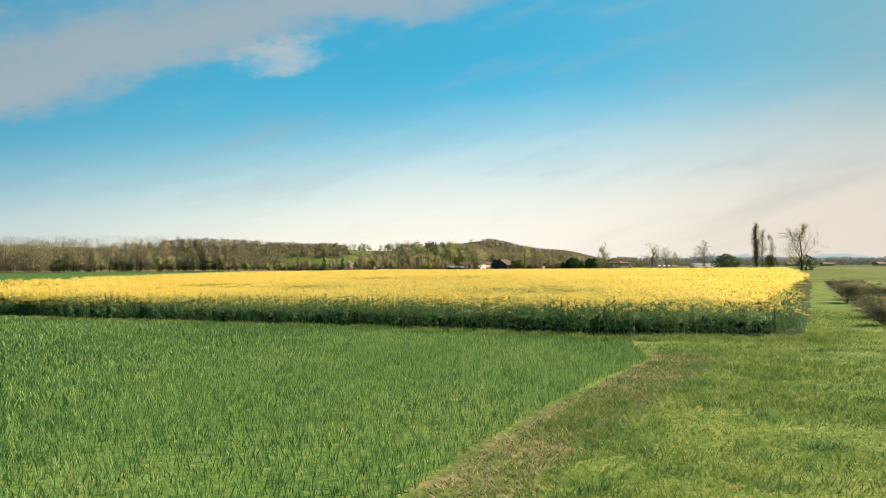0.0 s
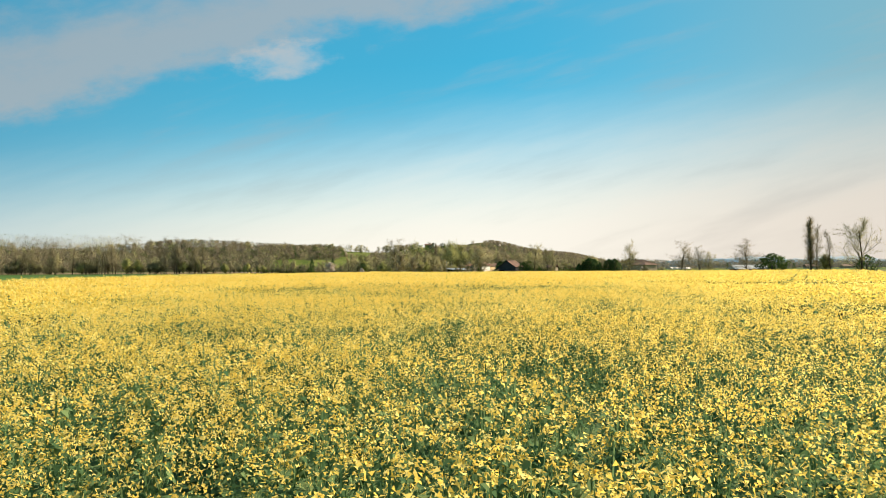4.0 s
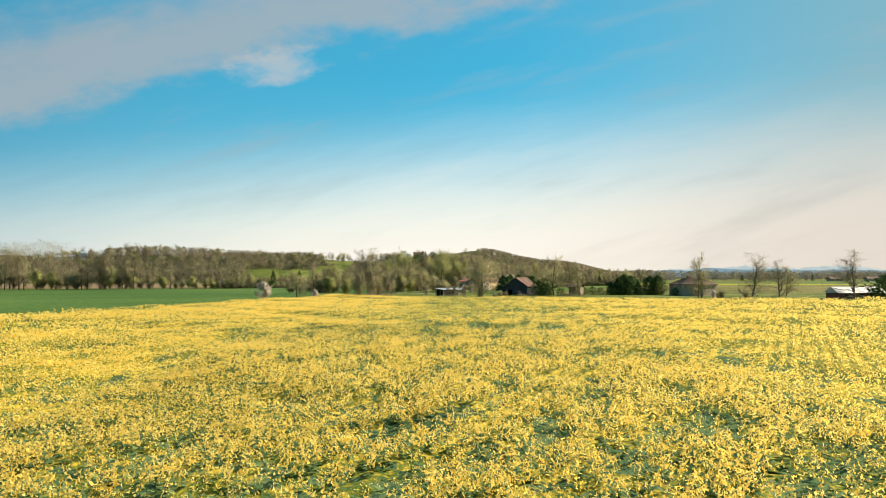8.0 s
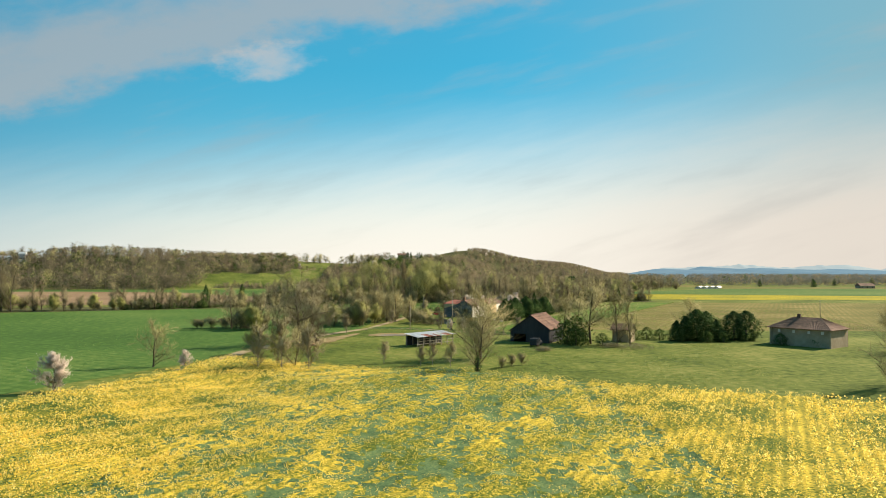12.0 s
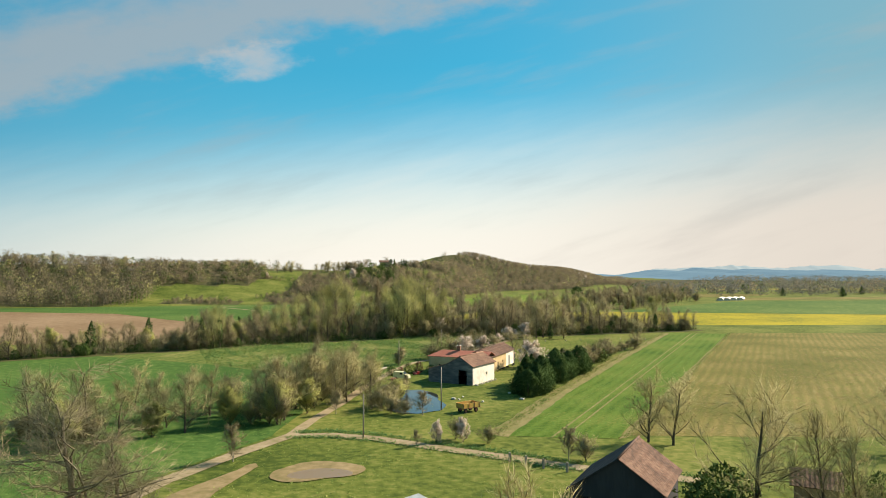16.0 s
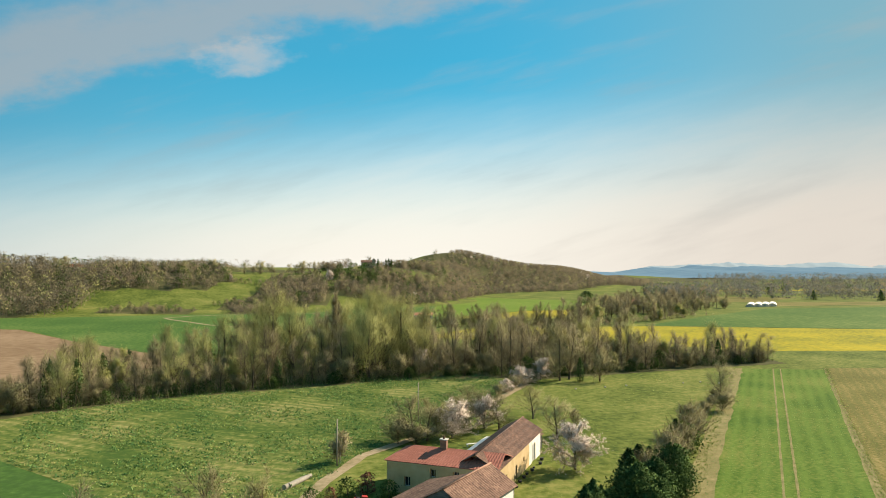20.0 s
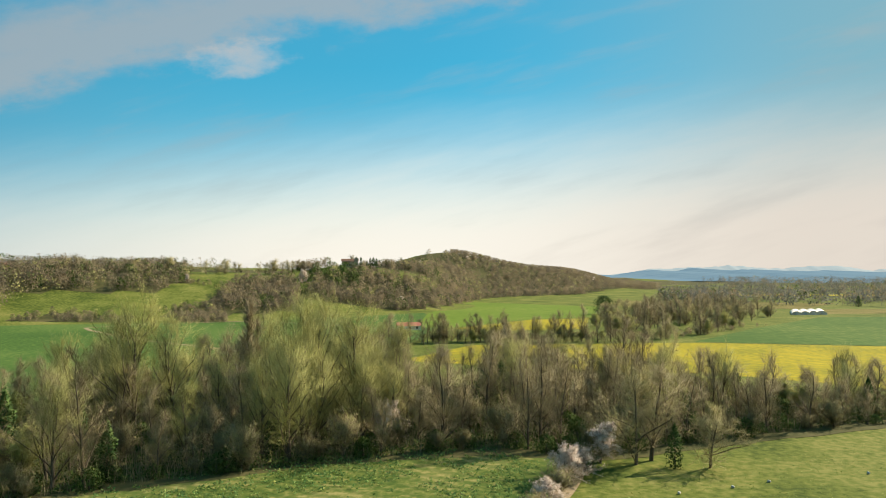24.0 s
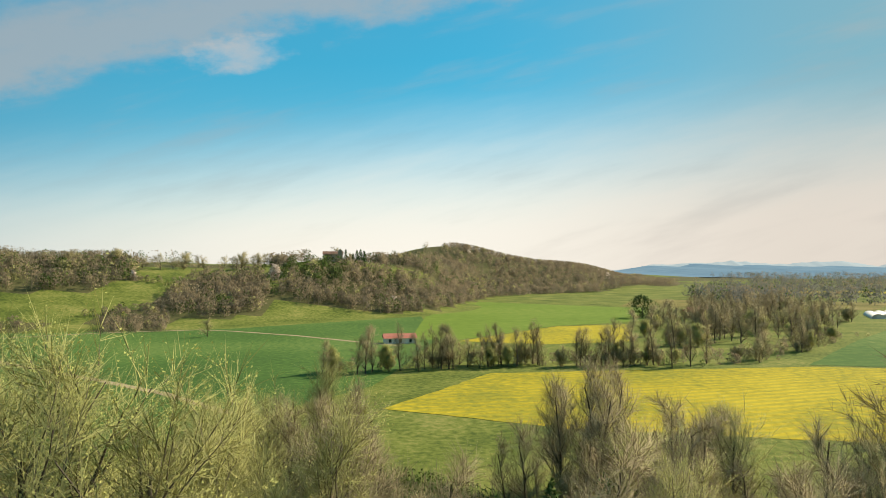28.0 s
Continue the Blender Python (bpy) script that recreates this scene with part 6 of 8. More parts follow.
# single crowns standing out along the crest
for k in range(46):
    x = -470 + 290 * tr.random()
    y = float(np.interp(x, FX, FY)) + tr.uniform(120, 175)
    tree(tr.choice(["ash0", "ash1", "ash2", "round", "oak", "ash2"]), x, y, tr.uniform(0.75, 1.2), wide=1.15, group="crest trees", label="broad bare tree on the hill crest")
for k in range(54):
    x = -215 + 270 * tr.random()
    y = float(np.interp(x, FX, FY)) + tr.uniform(150, 200)
    tree(tr.choice(["ash0", "ash1", "ash2", "round", "bush0", "laurel"]), x, y, tr.uniform(0.6, 1.05), wide=1.2, group="crest trees", label="broad bare tree on the hill crest")
WOODS = [M_wood_far, M_bud, M_bloom]
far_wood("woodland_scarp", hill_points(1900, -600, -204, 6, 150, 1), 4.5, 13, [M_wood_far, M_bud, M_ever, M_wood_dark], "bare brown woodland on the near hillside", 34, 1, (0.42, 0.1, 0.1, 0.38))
for name, poly, density, low, high, share in HILL_WOODS:
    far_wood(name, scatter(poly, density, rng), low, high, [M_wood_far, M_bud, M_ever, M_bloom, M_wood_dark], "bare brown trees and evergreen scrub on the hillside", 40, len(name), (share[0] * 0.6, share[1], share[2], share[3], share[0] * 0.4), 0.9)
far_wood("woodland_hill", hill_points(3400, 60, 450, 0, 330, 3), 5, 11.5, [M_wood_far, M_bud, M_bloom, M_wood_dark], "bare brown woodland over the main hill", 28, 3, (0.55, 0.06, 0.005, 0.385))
far_wood("woodland_crest", (lambda p: p[patchy(p, 0.02, 3.0) > 0.47])(hill_points(1200, -900, 60, 200, 420, 4)), 4, 11, [M_wood_far, M_ever, M_bloom], "line of trees along the hill crest", 26, 4, (0.8, 0.195, 0.005))
for k in range(84):
    t = tr.random()
    x, y = np.interp(t, [0, 0.35, 0.75, 0.85, 1], [6, 53, 114, 142, 196]), np.interp(t, [0, 0.35, 0.75, 0.85, 1], [716, 731, 727, 742, 796])
    key = tr.choice(["alder0", "alder1", "alder2", "alder3", "ash0", "bush0", "bush1", "willow0"])
    tree(key, float(x) + tr.uniform(-2, 2), float(y) + tr.uniform(-3, 5), tr.uniform(0.5, 0.85) * (1.3 if key[:2] in ("bu", "wi") else 1), group="second stream trees")
far_wood("woodland_creek", np.concatenate([scatter([(5, 716), (53, 730), (114, 724), (142, 740), (196, 792), (215, 802), (190, 808), (130, 752), (60, 742), (5, 728)], 0.05, rng)]), 1.5, 3.2, [M_wood_far, M_bud, M_ever], "low scrub along the second stream", 60, 5, (0.62, 0.33, 0.05), 0.8)
for x, y in scatter([(112, 752), (200, 806), (262, 880), (255, 940), (190, 930), (140, 850), (110, 790)], 0.0105, rng):
    key = tr.choice(["alder0", "alder1", "alder2", "alder3", "ash0", "ash1", "bush0", "willow1"])
    tree(key, float(x), float(y), tr.uniform(0.6, 1.0) * (1.5 if key[:2] in ("bu", "wi") else 1), wide=1.15, group="valley floor wood", label="bare brown tree in the wood on the valley floor")
PLAIN = [([(260, 1080), (900, 1000), (1500, 1100), (1500, 1180), (700, 1120), (300, 1180)], 0.010), ([(250, 960), (300, 985), (330, 1090), (270, 1100)], 0.02), ([(330, 1010), (480, 1005), (480, 1022), (340, 1030)], 0.016),
         ([(350, 1300), (1800, 1250), (2300, 1500), (500, 1440)], 0.0055), ([(560, 1700), (2300, 1600), (2900, 2100), (800, 1950)], 0.0030), ([(900, 2400), (3000, 2300), (3600, 2900), (1200, 2800)], 0.0016)]
# most of these trees carry the haze-greyed colour
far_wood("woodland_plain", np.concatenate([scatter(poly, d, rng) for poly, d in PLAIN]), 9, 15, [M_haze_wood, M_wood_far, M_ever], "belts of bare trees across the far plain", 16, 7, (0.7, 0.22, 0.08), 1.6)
far_wood("woodland_tall", scatter([(-420, 500), (-300, 490), (-205, 508), (-215, 528), (-300, 520), (-420, 530)], 0.03, rng), 21, 28, [M_wood_far, M_bud, M_ever], "tall bare wood far up the creek", 90, 9, (0.75, 0.2, 0.05), 0.6)
far_wood("woodland_left", scatter([(-420, 440), (-330, 424), (-260, 442), (-260, 462), (-330, 445), (-420, 470)], 0.09, rng), 11, 21, [M_wood_far, M_bud, M_ever], "bare trees along the creek far up the valley", 60, 8, (0.75, 0.2, 0.05), 0.8)
for k in range(100):
    p, side = creek(0.15 + 0.31 * tr.random())
    q = p + side * tr.uniform(-1, 10)
    key = tr.choice(["alder0", "alder1", "alder2", "bush0", "bush1", "bush2", "ash0", "willow0"])
    tree(key, q.x, q.y, tr.uniform(0.5, 0.8) * (1.4 if key[:2] in ("bu", "wi") else 1) * (1.0 if q.x > -150 else 1.6), group="creek wood")

# ---- buildings ----
def ribbed(name, p00, p10, p11, p01, mat, pitch=0.42, height=0.06, thick=0.08, sag=0.05):
    """A tiled roof slope between two eave corners (p00, p10) and two ridge corners (p11, p01): half-round ribs from ridge to eave, a little sag, an underside."""
    a, b, c, d = (Vector(p) for p in (p00, p10, p11, p01))
    n = max(2, int((b - a).length / pitch))
    up = (b - a).cross(d - a).normalized()
    if up.z < 0:
        up = -up
    V, F = [], []
    rows = max(5, int((d - a).length / 0.42))
    cols = n * 2
    for j in range(rows + 1):
        for i in range(cols + 1):
            s, t = i / cols, j / rows
            p = a.lerp(b, s).lerp(d.lerp(c, s), t)
            wave = height * (1.0 if j % 2 else 0.6) if i % 2 else 0.0
            p = p + up * wave - Vector((0, 0, sag * math.sin(math.pi * s) * math.sin(math.pi * t)))
            p = p + up * 0.012 * noise.noise(Vector((s * 31, t * 17, n)))
            V.append(p)
    w = cols + 1
    for j in range(rows):
        for i in range(cols):
            F.append((j * w + i, j * w + i + 1, (j + 1) * w + i + 1, (j + 1) * w + i))
    o = len(V)
    V += [p - up * thick for p in (a, b, c, d)]
    F.append((o + 3, o + 2, o + 1, o))
    # fascia at the eave and at the two verges
    e = [i for i in range(cols + 1)]
    F.append(tuple(e[::-1] + [o, o + 1]))
    F.append((cols, cols + rows * w, o + 2, o + 1))
    F.append((0, o, o + 3, rows * w))
    s = Solid()
    s.add(V, F)
    me = bpy.data.meshes.new(name)
    me.from_pydata([tuple(p) for p in V], [], F)
    me.materials.append(mat)
    return me


class Frame:
    """A local ground frame: origin, depth axis a, side axis b."""

    def __init__(self, o, a):
        self.o = Vector((o[0], o[1], 0))
        self.a = Vector((a[0], a[1], 0)).normalized()
        self.b = Vector((-self.a.y, self.a.x, 0))

    def at(self, a, b, z):
        return self.o + self.a * a + self.b * b + Vector((0, 0, z))


def wall(fr, a0, b0, a1, b1, z0, z1, thick=0.35, holes=(), top=None):
    """A wall along a line with rectangular openings cut right through; holes: start, end, sill, head along the line; top: outline of heights (share, z)."""
    s = Solid()
    p0, p1 = fr.at(a0, b0, 0), fr.at(a1, b1, 0)
    L = (p1 - p0).length
    d = (p1 - p0).normalized()
    nrm = Vector((-d.y, d.x, 0)) * thick
    cuts = sorted({0.0, L} | {h[0] for h in holes} | {h[1] for h in holes} | ({sh * L for sh, z in top} if top else set()))

    def height(t):
        if not top:
            return z1
        xs = [sh * L for sh, z in top]
        return float(np.interp(t, xs, [z for sh, z in top]))
    for u, v in zip(cuts, cuts[1:]):
        if v - u < 1e-4:
            continue
        spans = [(z0, None)]
        for h in holes:
            if h[0] <= u + 1e-4 and h[1] >= v - 1e-4:
                spans = [(z0, h[2]), (h[3], None)]
        for lo, hi in spans:
            hu, hv = (height(u), height(v)) if hi is None else (hi, hi)
            if min(hu, hv) - lo < 0.01:
                continue
            s.prism([p0 + d * u + Vector((0, 0, lo)), p0 + d * v + Vector((0, 0, lo)), p0 + d * v + Vector((0, 0, hv)), p0 + d * u + Vector((0, 0, hu))], nrm)
    return s


def in_frame(fr, lo, hi, s=None):
    """A box given in frame coordinates (a, b, z)."""
    s = s or Solid()
    m = Matrix.Translation(fr.o) @ Matrix((fr.a, fr.b, (0, 0, 1))).transposed().to_4x4()
    return s.box(lo, hi, m)


def window(parent, fr, a, b, z, w, h, along="b", shutters=True, out=-1):
    """A window in a wall that runs along b (or a): frame, panes, sill and a pair of shutters."""
    win = new("window")
    win.parent = parent
    t = 0.05

    def box(l0, l1, z0, z1, o0, o1):
        return in_frame(fr, (a + o0, b + l0, z0), (a + o1, b + l1, z1)) if along == "b" else in_frame(fr, (a + l0, b + o0, z0), (a + l1, b + o1, z1))
    fs = Solid()
    for args in [(-w / 2, -w / 2 + t, z, z + h, 0.08, 0.14), (w / 2 - t, w / 2, z, z + h, 0.08, 0.14), (-w / 2, w / 2, z + h - t, z + h, 0.08, 0.14), (-w / 2, w / 2, z, z + t, 0.08, 0.14), (-t / 2, t / 2, z, z + h, 0.08, 0.14)]:
        s = box(*args)
        fs.add(s.v, s.f)
    part("frame", fs.mesh("frame", M_whitehouse), win)
    for k in (0, 1):
        part("pane", box(-w / 2 + t + k * w / 2, k * w / 2 - t / 2 if k == 0 else w / 2 - t, z + t, z + h - t, 0.10, 0.12).mesh("pane", M_glass), win)
    o = (0.0, 0.06) if out > 0 else (-0.08, 0.02)
    part("sill", box(-w / 2 - 0.08, w / 2 + 0.08, z - 0.09, z, -0.1, 0.1).mesh("sill", M_stone), win)
    if shutters:
        for k in (-1, 1):
            part("shutter", box(k * w * 0.77 - w * 0.25, k * w * 0.77 + w * 0.25, z - 0.02, z + h + 0.02, -0.07, -0.02).mesh("shutter", M_shutter), win)
    return win


def build_barn():
    fr = Frame((23.2, 450.4), (0.56, 0.83))
    D, W = 10.6, 11.6
    e = thing("barn", (0, 0), "old barn with grey boarded front and whitewashed side", "barn")
    zt = [(0.0, 4.3), (0.28, 6.2), (0.56, 4.5), (1.0, 3.0)]
    front = wall(fr, 0, 0, 0, W, -0.1, 4.3, 0.22, holes=[(1.4, 3.6, -0.1, 3.2)], top=[(0, 4.25), (0.28, 6.1), (0.56, 4.4), (1.0, 2.95)])
    part("front_wall", front.mesh("front_wall", M_board), e, "weathered grey boards")
    back = wall(fr, D, 0, D, W, -0.1, 4.3, 0.22, top=[(0, 4.25), (0.28, 6.1), (0.56, 4.4), (1.0, 2.95)])
    part("back_wall", back.mesh("back_wall", M_board), e)
    part("side_wall", wall(fr, 0.25, 0.0, D, 0.0, -0.1, 4.25, 0.4, holes=[(6.0, 6.8, 1.6, 2.3)]).mesh("side_wall", M_white), e, "flaking whitewashed wall")
    part("side_wall", wall(fr, 0.25, W - 0.3, D, W - 0.3, -0.1, 2.9, 0.3).mesh("side_wall", M_board), e)
    # separate boards over the front
    r = random.Random(3)
    for k in range(14):
        z0 = 0.06 + k * 0.3
        b1 = W - 0.04 if z0 + 0.3 < 2.9 else float(np.interp(z0 + 0.42, [2.95, 4.4], [W, 0.56 * W]))
        if b1 > 0.5 * W + 0.3:
            part("board", in_frame(fr, (-0.05 - r.uniform(0, 0.03), 0.5 * W + r.uniform(0, 0.05), z0), (-0.003, b1 - r.uniform(0, 0.15), z0 + 0.27)).mesh("board", M_board), e)
    for k in range(13):
        b0 = 0.02 + k * (W - 0.04) / 26
        b1 = b0 + (W - 0.04) / 26 - 0.03
        if 1.3 < (b0 + b1) / 2 < 3.7:
            z0 = 3.25
        else:
            z0 = 0.05 + r.uniform(0, 0.12)
        top = float(np.interp((b0 + b1) / 2 / W, [s for s, z in zt], [z for s, z in zt])) - 0.12
        part("board", in_frame(fr, (-0.05 - r.uniform(0, 0.02), b0, z0), (-0.003, b1, top)).mesh("board", M_board), e)
    # plank door leaf folded inside, dark threshold
    part("door_post", in_frame(fr, (-0.08, 1.28, 0), (0.12, 1.42, 3.3)).mesh("door_post", M_darkboard), e)
    part("door_post", in_frame(fr, (-0.08, 3.58, 0), (0.12, 3.72, 3.3)).mesh("door_post", M_darkboard), e)
    part("lintel", in_frame(fr, (-0.1, 1.2, 3.2), (0.12, 3.8, 3.42)).mesh("lintel", M_darkboard), e)
    # floor coloured as deep interior shade
    part("floor", in_frame(fr, (0.25, 0.4, 0.0), (D - 0.1, W - 0.4, 0.06)).mesh("floor", M_shade), e)
    o = 0.35
    A = lambda a, b, z: fr.at(a, b, z)
    part("roof_slope", ribbed("roof_slope", A(D + o, -o, 4.15), A(-o, -o, 4.15), A(-o, 0.28 * W, 6.25), A(D + o, 0.28 * W, 6.25), M_tile), e, "brown canal tiles")
    part("roof_slope", ribbed("roof_slope", A(-o, 0.56 * W, 4.5), A(D + o, 0.56 * W, 4.5), A(D + o, 0.28 * W, 6.25), A(-o, 0.28 * W, 6.25), M_tile), e)
    part("lean_to_roof", ribbed("lean_to_roof", A(-o, W + o, 2.95), A(D + o, W + o, 2.95), A(D + o, 0.56 * W, 4.48), A(-o, 0.56 * W, 4.48), M_tile), e, "lower lean-to slope of dark tiles")
    part("ridge", Solid().tube(A(-o, 0.28 * W, 6.27), A(D + o, 0.28 * W, 6.27), 0.13, 0.13, 8).mesh("ridge", M_tile, True), e)
    # rubble along the foot of the white wall
    for k in range(12):
        p = A(0.4 + k * 0.8, -0.5 - r.uniform(0, 0.5), 0)
        s = Solid()
        m = pose(p.x, p.y, 0.12, r.uniform(0, 40), r.uniform(0, 40), r.uniform(0, 360))
        w = r.uniform(0.2, 0.4)
        s.box((-w, -w * 0.7, -w * 0.5), (w, w * 0.7, w * 0.5), m)
        tagged(part("rubble_stone", s.mesh("rubble_stone", M_stone, bevel=0.06)), "loose pale stone at the foot of the barn wall", "stone", "rubble by the barn")


def build_house():
    fr = Frame((27.2, 465.6), (0.40, 0.917))
    W, D, ez, rz = 14.4, 6.8, 4.1, 5.4
    e = thing("farmhouse", (0, 0), "long farmhouse with ochre walls and red tiled hip roof", "house")
    holes = [(4.2, 5.0, 2.4, 3.5), (7.4, 8.2, 2.4, 3.5), (11.0, 11.9, 0.9, 2.2), (2.0, 2.8, 2.6, 3.3)]
    part("front_wall", wall(fr, 0, 0, 0, W, -0.1, ez, 0.4, holes=holes).mesh("front_wall", M_render_wall), e, "stained ochre render")
    part("back_wall", wall(fr, D, 0, D, W, -0.1, ez, 0.4).mesh("back_wall", M_render_wall), e)
    part("end_wall", wall(fr, 0.0, W - 0.4, D, W - 0.4, -0.1, ez, 0.4).mesh("end_wall", M_render_wall), e)
    for b, z, w, h, sh in [(4.6, 2.4, 0.8, 1.1, True), (7.8, 2.4, 0.8, 1.1, False), (11.45, 0.9, 0.9, 1.3, True), (2.4, 2.6, 0.8, 0.7, False)]:
        window(e, fr, 0, b, z, w, h, shutters=sh)
    part("drainpipe", Solid().tube(fr.at(-0.12, 9.6, 0.1), fr.at(-0.12, 9.6, ez), 0.05, 0.05, 8).mesh("drainpipe", M_darkboard), e, "dark drainpipe")
    o = 0.45
    A = lambda a, b, z: fr.at(a, b, z)
    part("roof_front", ribbed("roof_front", A(-o, -1.0, ez), A(-o, W + o, ez), A(D / 2, W - 2.4, rz), A(D / 2, -1.0, rz), M_redtile), e, "new red roof tiles")
    part("roof_back", ribbed("roof_back", A(D + o, W + o, ez), A(D + o, -1.0, ez), A(D / 2, -1.0, rz), A(D / 2, W - 2.4, rz), M_redtile), e)
    part("roof_hip", ribbed("roof_hip", A(-o, W + o, ez), A(D + o, W + o, ez), A(D / 2, W - 2.4, rz), A(D / 2, W - 2.41, rz), M_redtile), e)
    ch = part("chimney", in_frame(fr, (D / 2 - 0.35, 7.2, ez + 0.6), (D / 2 + 0.35, 8.1, rz + 1.1)).mesh("chimney", M_tile, bevel=0.02), e, "squat brick chimney")
    part("chimney_cap", in_frame(fr, (D / 2 - 0.45, 7.1, rz + 1.1), (D / 2 + 0.45, 8.2, rz + 1.22)).mesh("chimney_cap", M_stone), ch)
    part("chimney_pot", Solid().tube(fr.at(D / 2, 7.65, rz + 1.2), fr.at(D / 2, 7.65, rz + 1.6), 0.14, 0.12, 10).mesh("chimney_pot", M_tile), ch)


def build_wing():
    fr = Frame((28.4, 467.2), (0.418, 0.908))
    D, W, ez, rz = 22.6, 5.8, 3.8, 5.6
    e = thing("outbuilding_wing", (0, 0), "long outbuilding with brown tiles and pale ochre wall", "barn")
    part("side_wall", wall(fr, 0, 0, 15.6, 0, -0.1, ez, 0.4, holes=[(3.2, 3.9, 1.4, 2.1), (8.0, 8.9, -0.1, 2.0), (12.2, 12.9, 1.4, 2.1)]).mesh("side_wall", M_render_wall), e, "pale ochre wall")
    part("end_bay_wall", wall(fr, 15.6, -0.02, D, -0.02, -0.1, ez, 0.4, holes=[(1.5, 3.8, -0.1, 2.7)]).mesh("end_bay_wall", M_white), e, "whitewashed end bay")
    part("door_leaf", in_frame(fr, (17.1, 0.12, 0), (19.4, 0.2, 2.7)).mesh("door_leaf", M_tin), e, "pale sliding door")
    part("door_leaf", in_frame(fr, (8.0, 0.14, 0), (8.9, 0.2, 2.0)).mesh("door_leaf", M_darkboard), e)
    part("far_wall", wall(fr, 0, W - 0.4, D, W - 0.4, -0.1, ez, 0.4).mesh("far_wall", M_render_wall), e)
    for a in (0.0, D - 0.4):
        part("gable_wall", wall(fr, a + 0.4, 0, a + 0.4, W, -0.1, ez, 0.4, top=[(0, ez), (0.5, rz - 0.12), (1, ez)]).mesh("gable_wall", M_render_wall), e)
    o = 0.4
    A = lambda a, b, z: fr.at(a, b, z)
    part("roof_slope", ribbed("roof_slope", A(D + o, -o, ez), A(-1.2, -o, ez), A(-1.2, W / 2, rz), A(D + o, W / 2, rz), M_tile, 0.36), e, "weathered brown canal tiles")
    part("roof_slope", ribbed("roof_slope", A(-1.2, W + o, ez), A(D + o, W + o, ez), A(D + o, W / 2, rz), A(-1.2, W / 2, rz), M_tile, 0.36), e)
    part("ridge", Solid().tube(A(-1.2, W / 2, rz + 0.03), A(D + o, W / 2, rz + 0.03), 0.13, 0.13, 8).mesh("ridge", M_tile, True), e)
    # dark lean-to on the garden side and a small end shed
    l = thing("lean_to", (0, 0), "low dark tin lean-to behind the outbuilding", "shed")
    part("roof", ribbed("roof", A(7, W + 3.0, 2.3), A(19, W + 3.0, 2.3), A(19, W + 0.3, 3.5), A(7, W + 0.3, 3.5), M_tin, 0.3, 0.03), l, "grey corrugated sheets")
    for a in (7.3, 13, 18.7):
        part("post", in_frame(fr, (a, W + 2.6, 0), (a + 0.16, W + 2.76, 2.35)).mesh("post", M_pole), l)
    part("back_panel", in_frame(fr, (7.2, W + 2.5, 0), (18.9, W + 2.56, 1.7)).mesh("back_panel", M_darkboard), l)
    s = thing("garden_shed", (0, 0), "small brown shed at the end of the outbuilding", "shed")
    part("body", in_frame(fr, (D + 0.6, 0.6, 0), (D + 3.6, 4.4, 2.5)).mesh("walls", M_darkboard), s)
    part("roof", ribbed("roof", A(D + 3.9, 0.3, 2.45), A(D + 0.5, 0.3, 2.45), A(D + 0.5, 4.7, 3.1), A(D + 3.9, 4.7, 3.1), M_tile, 0.36), s)
    r = random.Random(9)
    for k in range(8):
        p = A(5 + k * 2.0 + r.uniform(-0.5, 0.5), -0.8 - r.uniform(0, 0.6), 0)
        w = r.uniform(0.2, 0.45)
        ob = part("flower_tub", Solid().tube((0, 0, 0), (0, 0, w), w * 0.7, w * 0.85, 10).mesh("flower_tub", M_darkboard), m=pose(p.x, p.y, 0.01))
        tagged(ob, "dark tub by the outbuilding wall", "tub", "tubs along the wall")


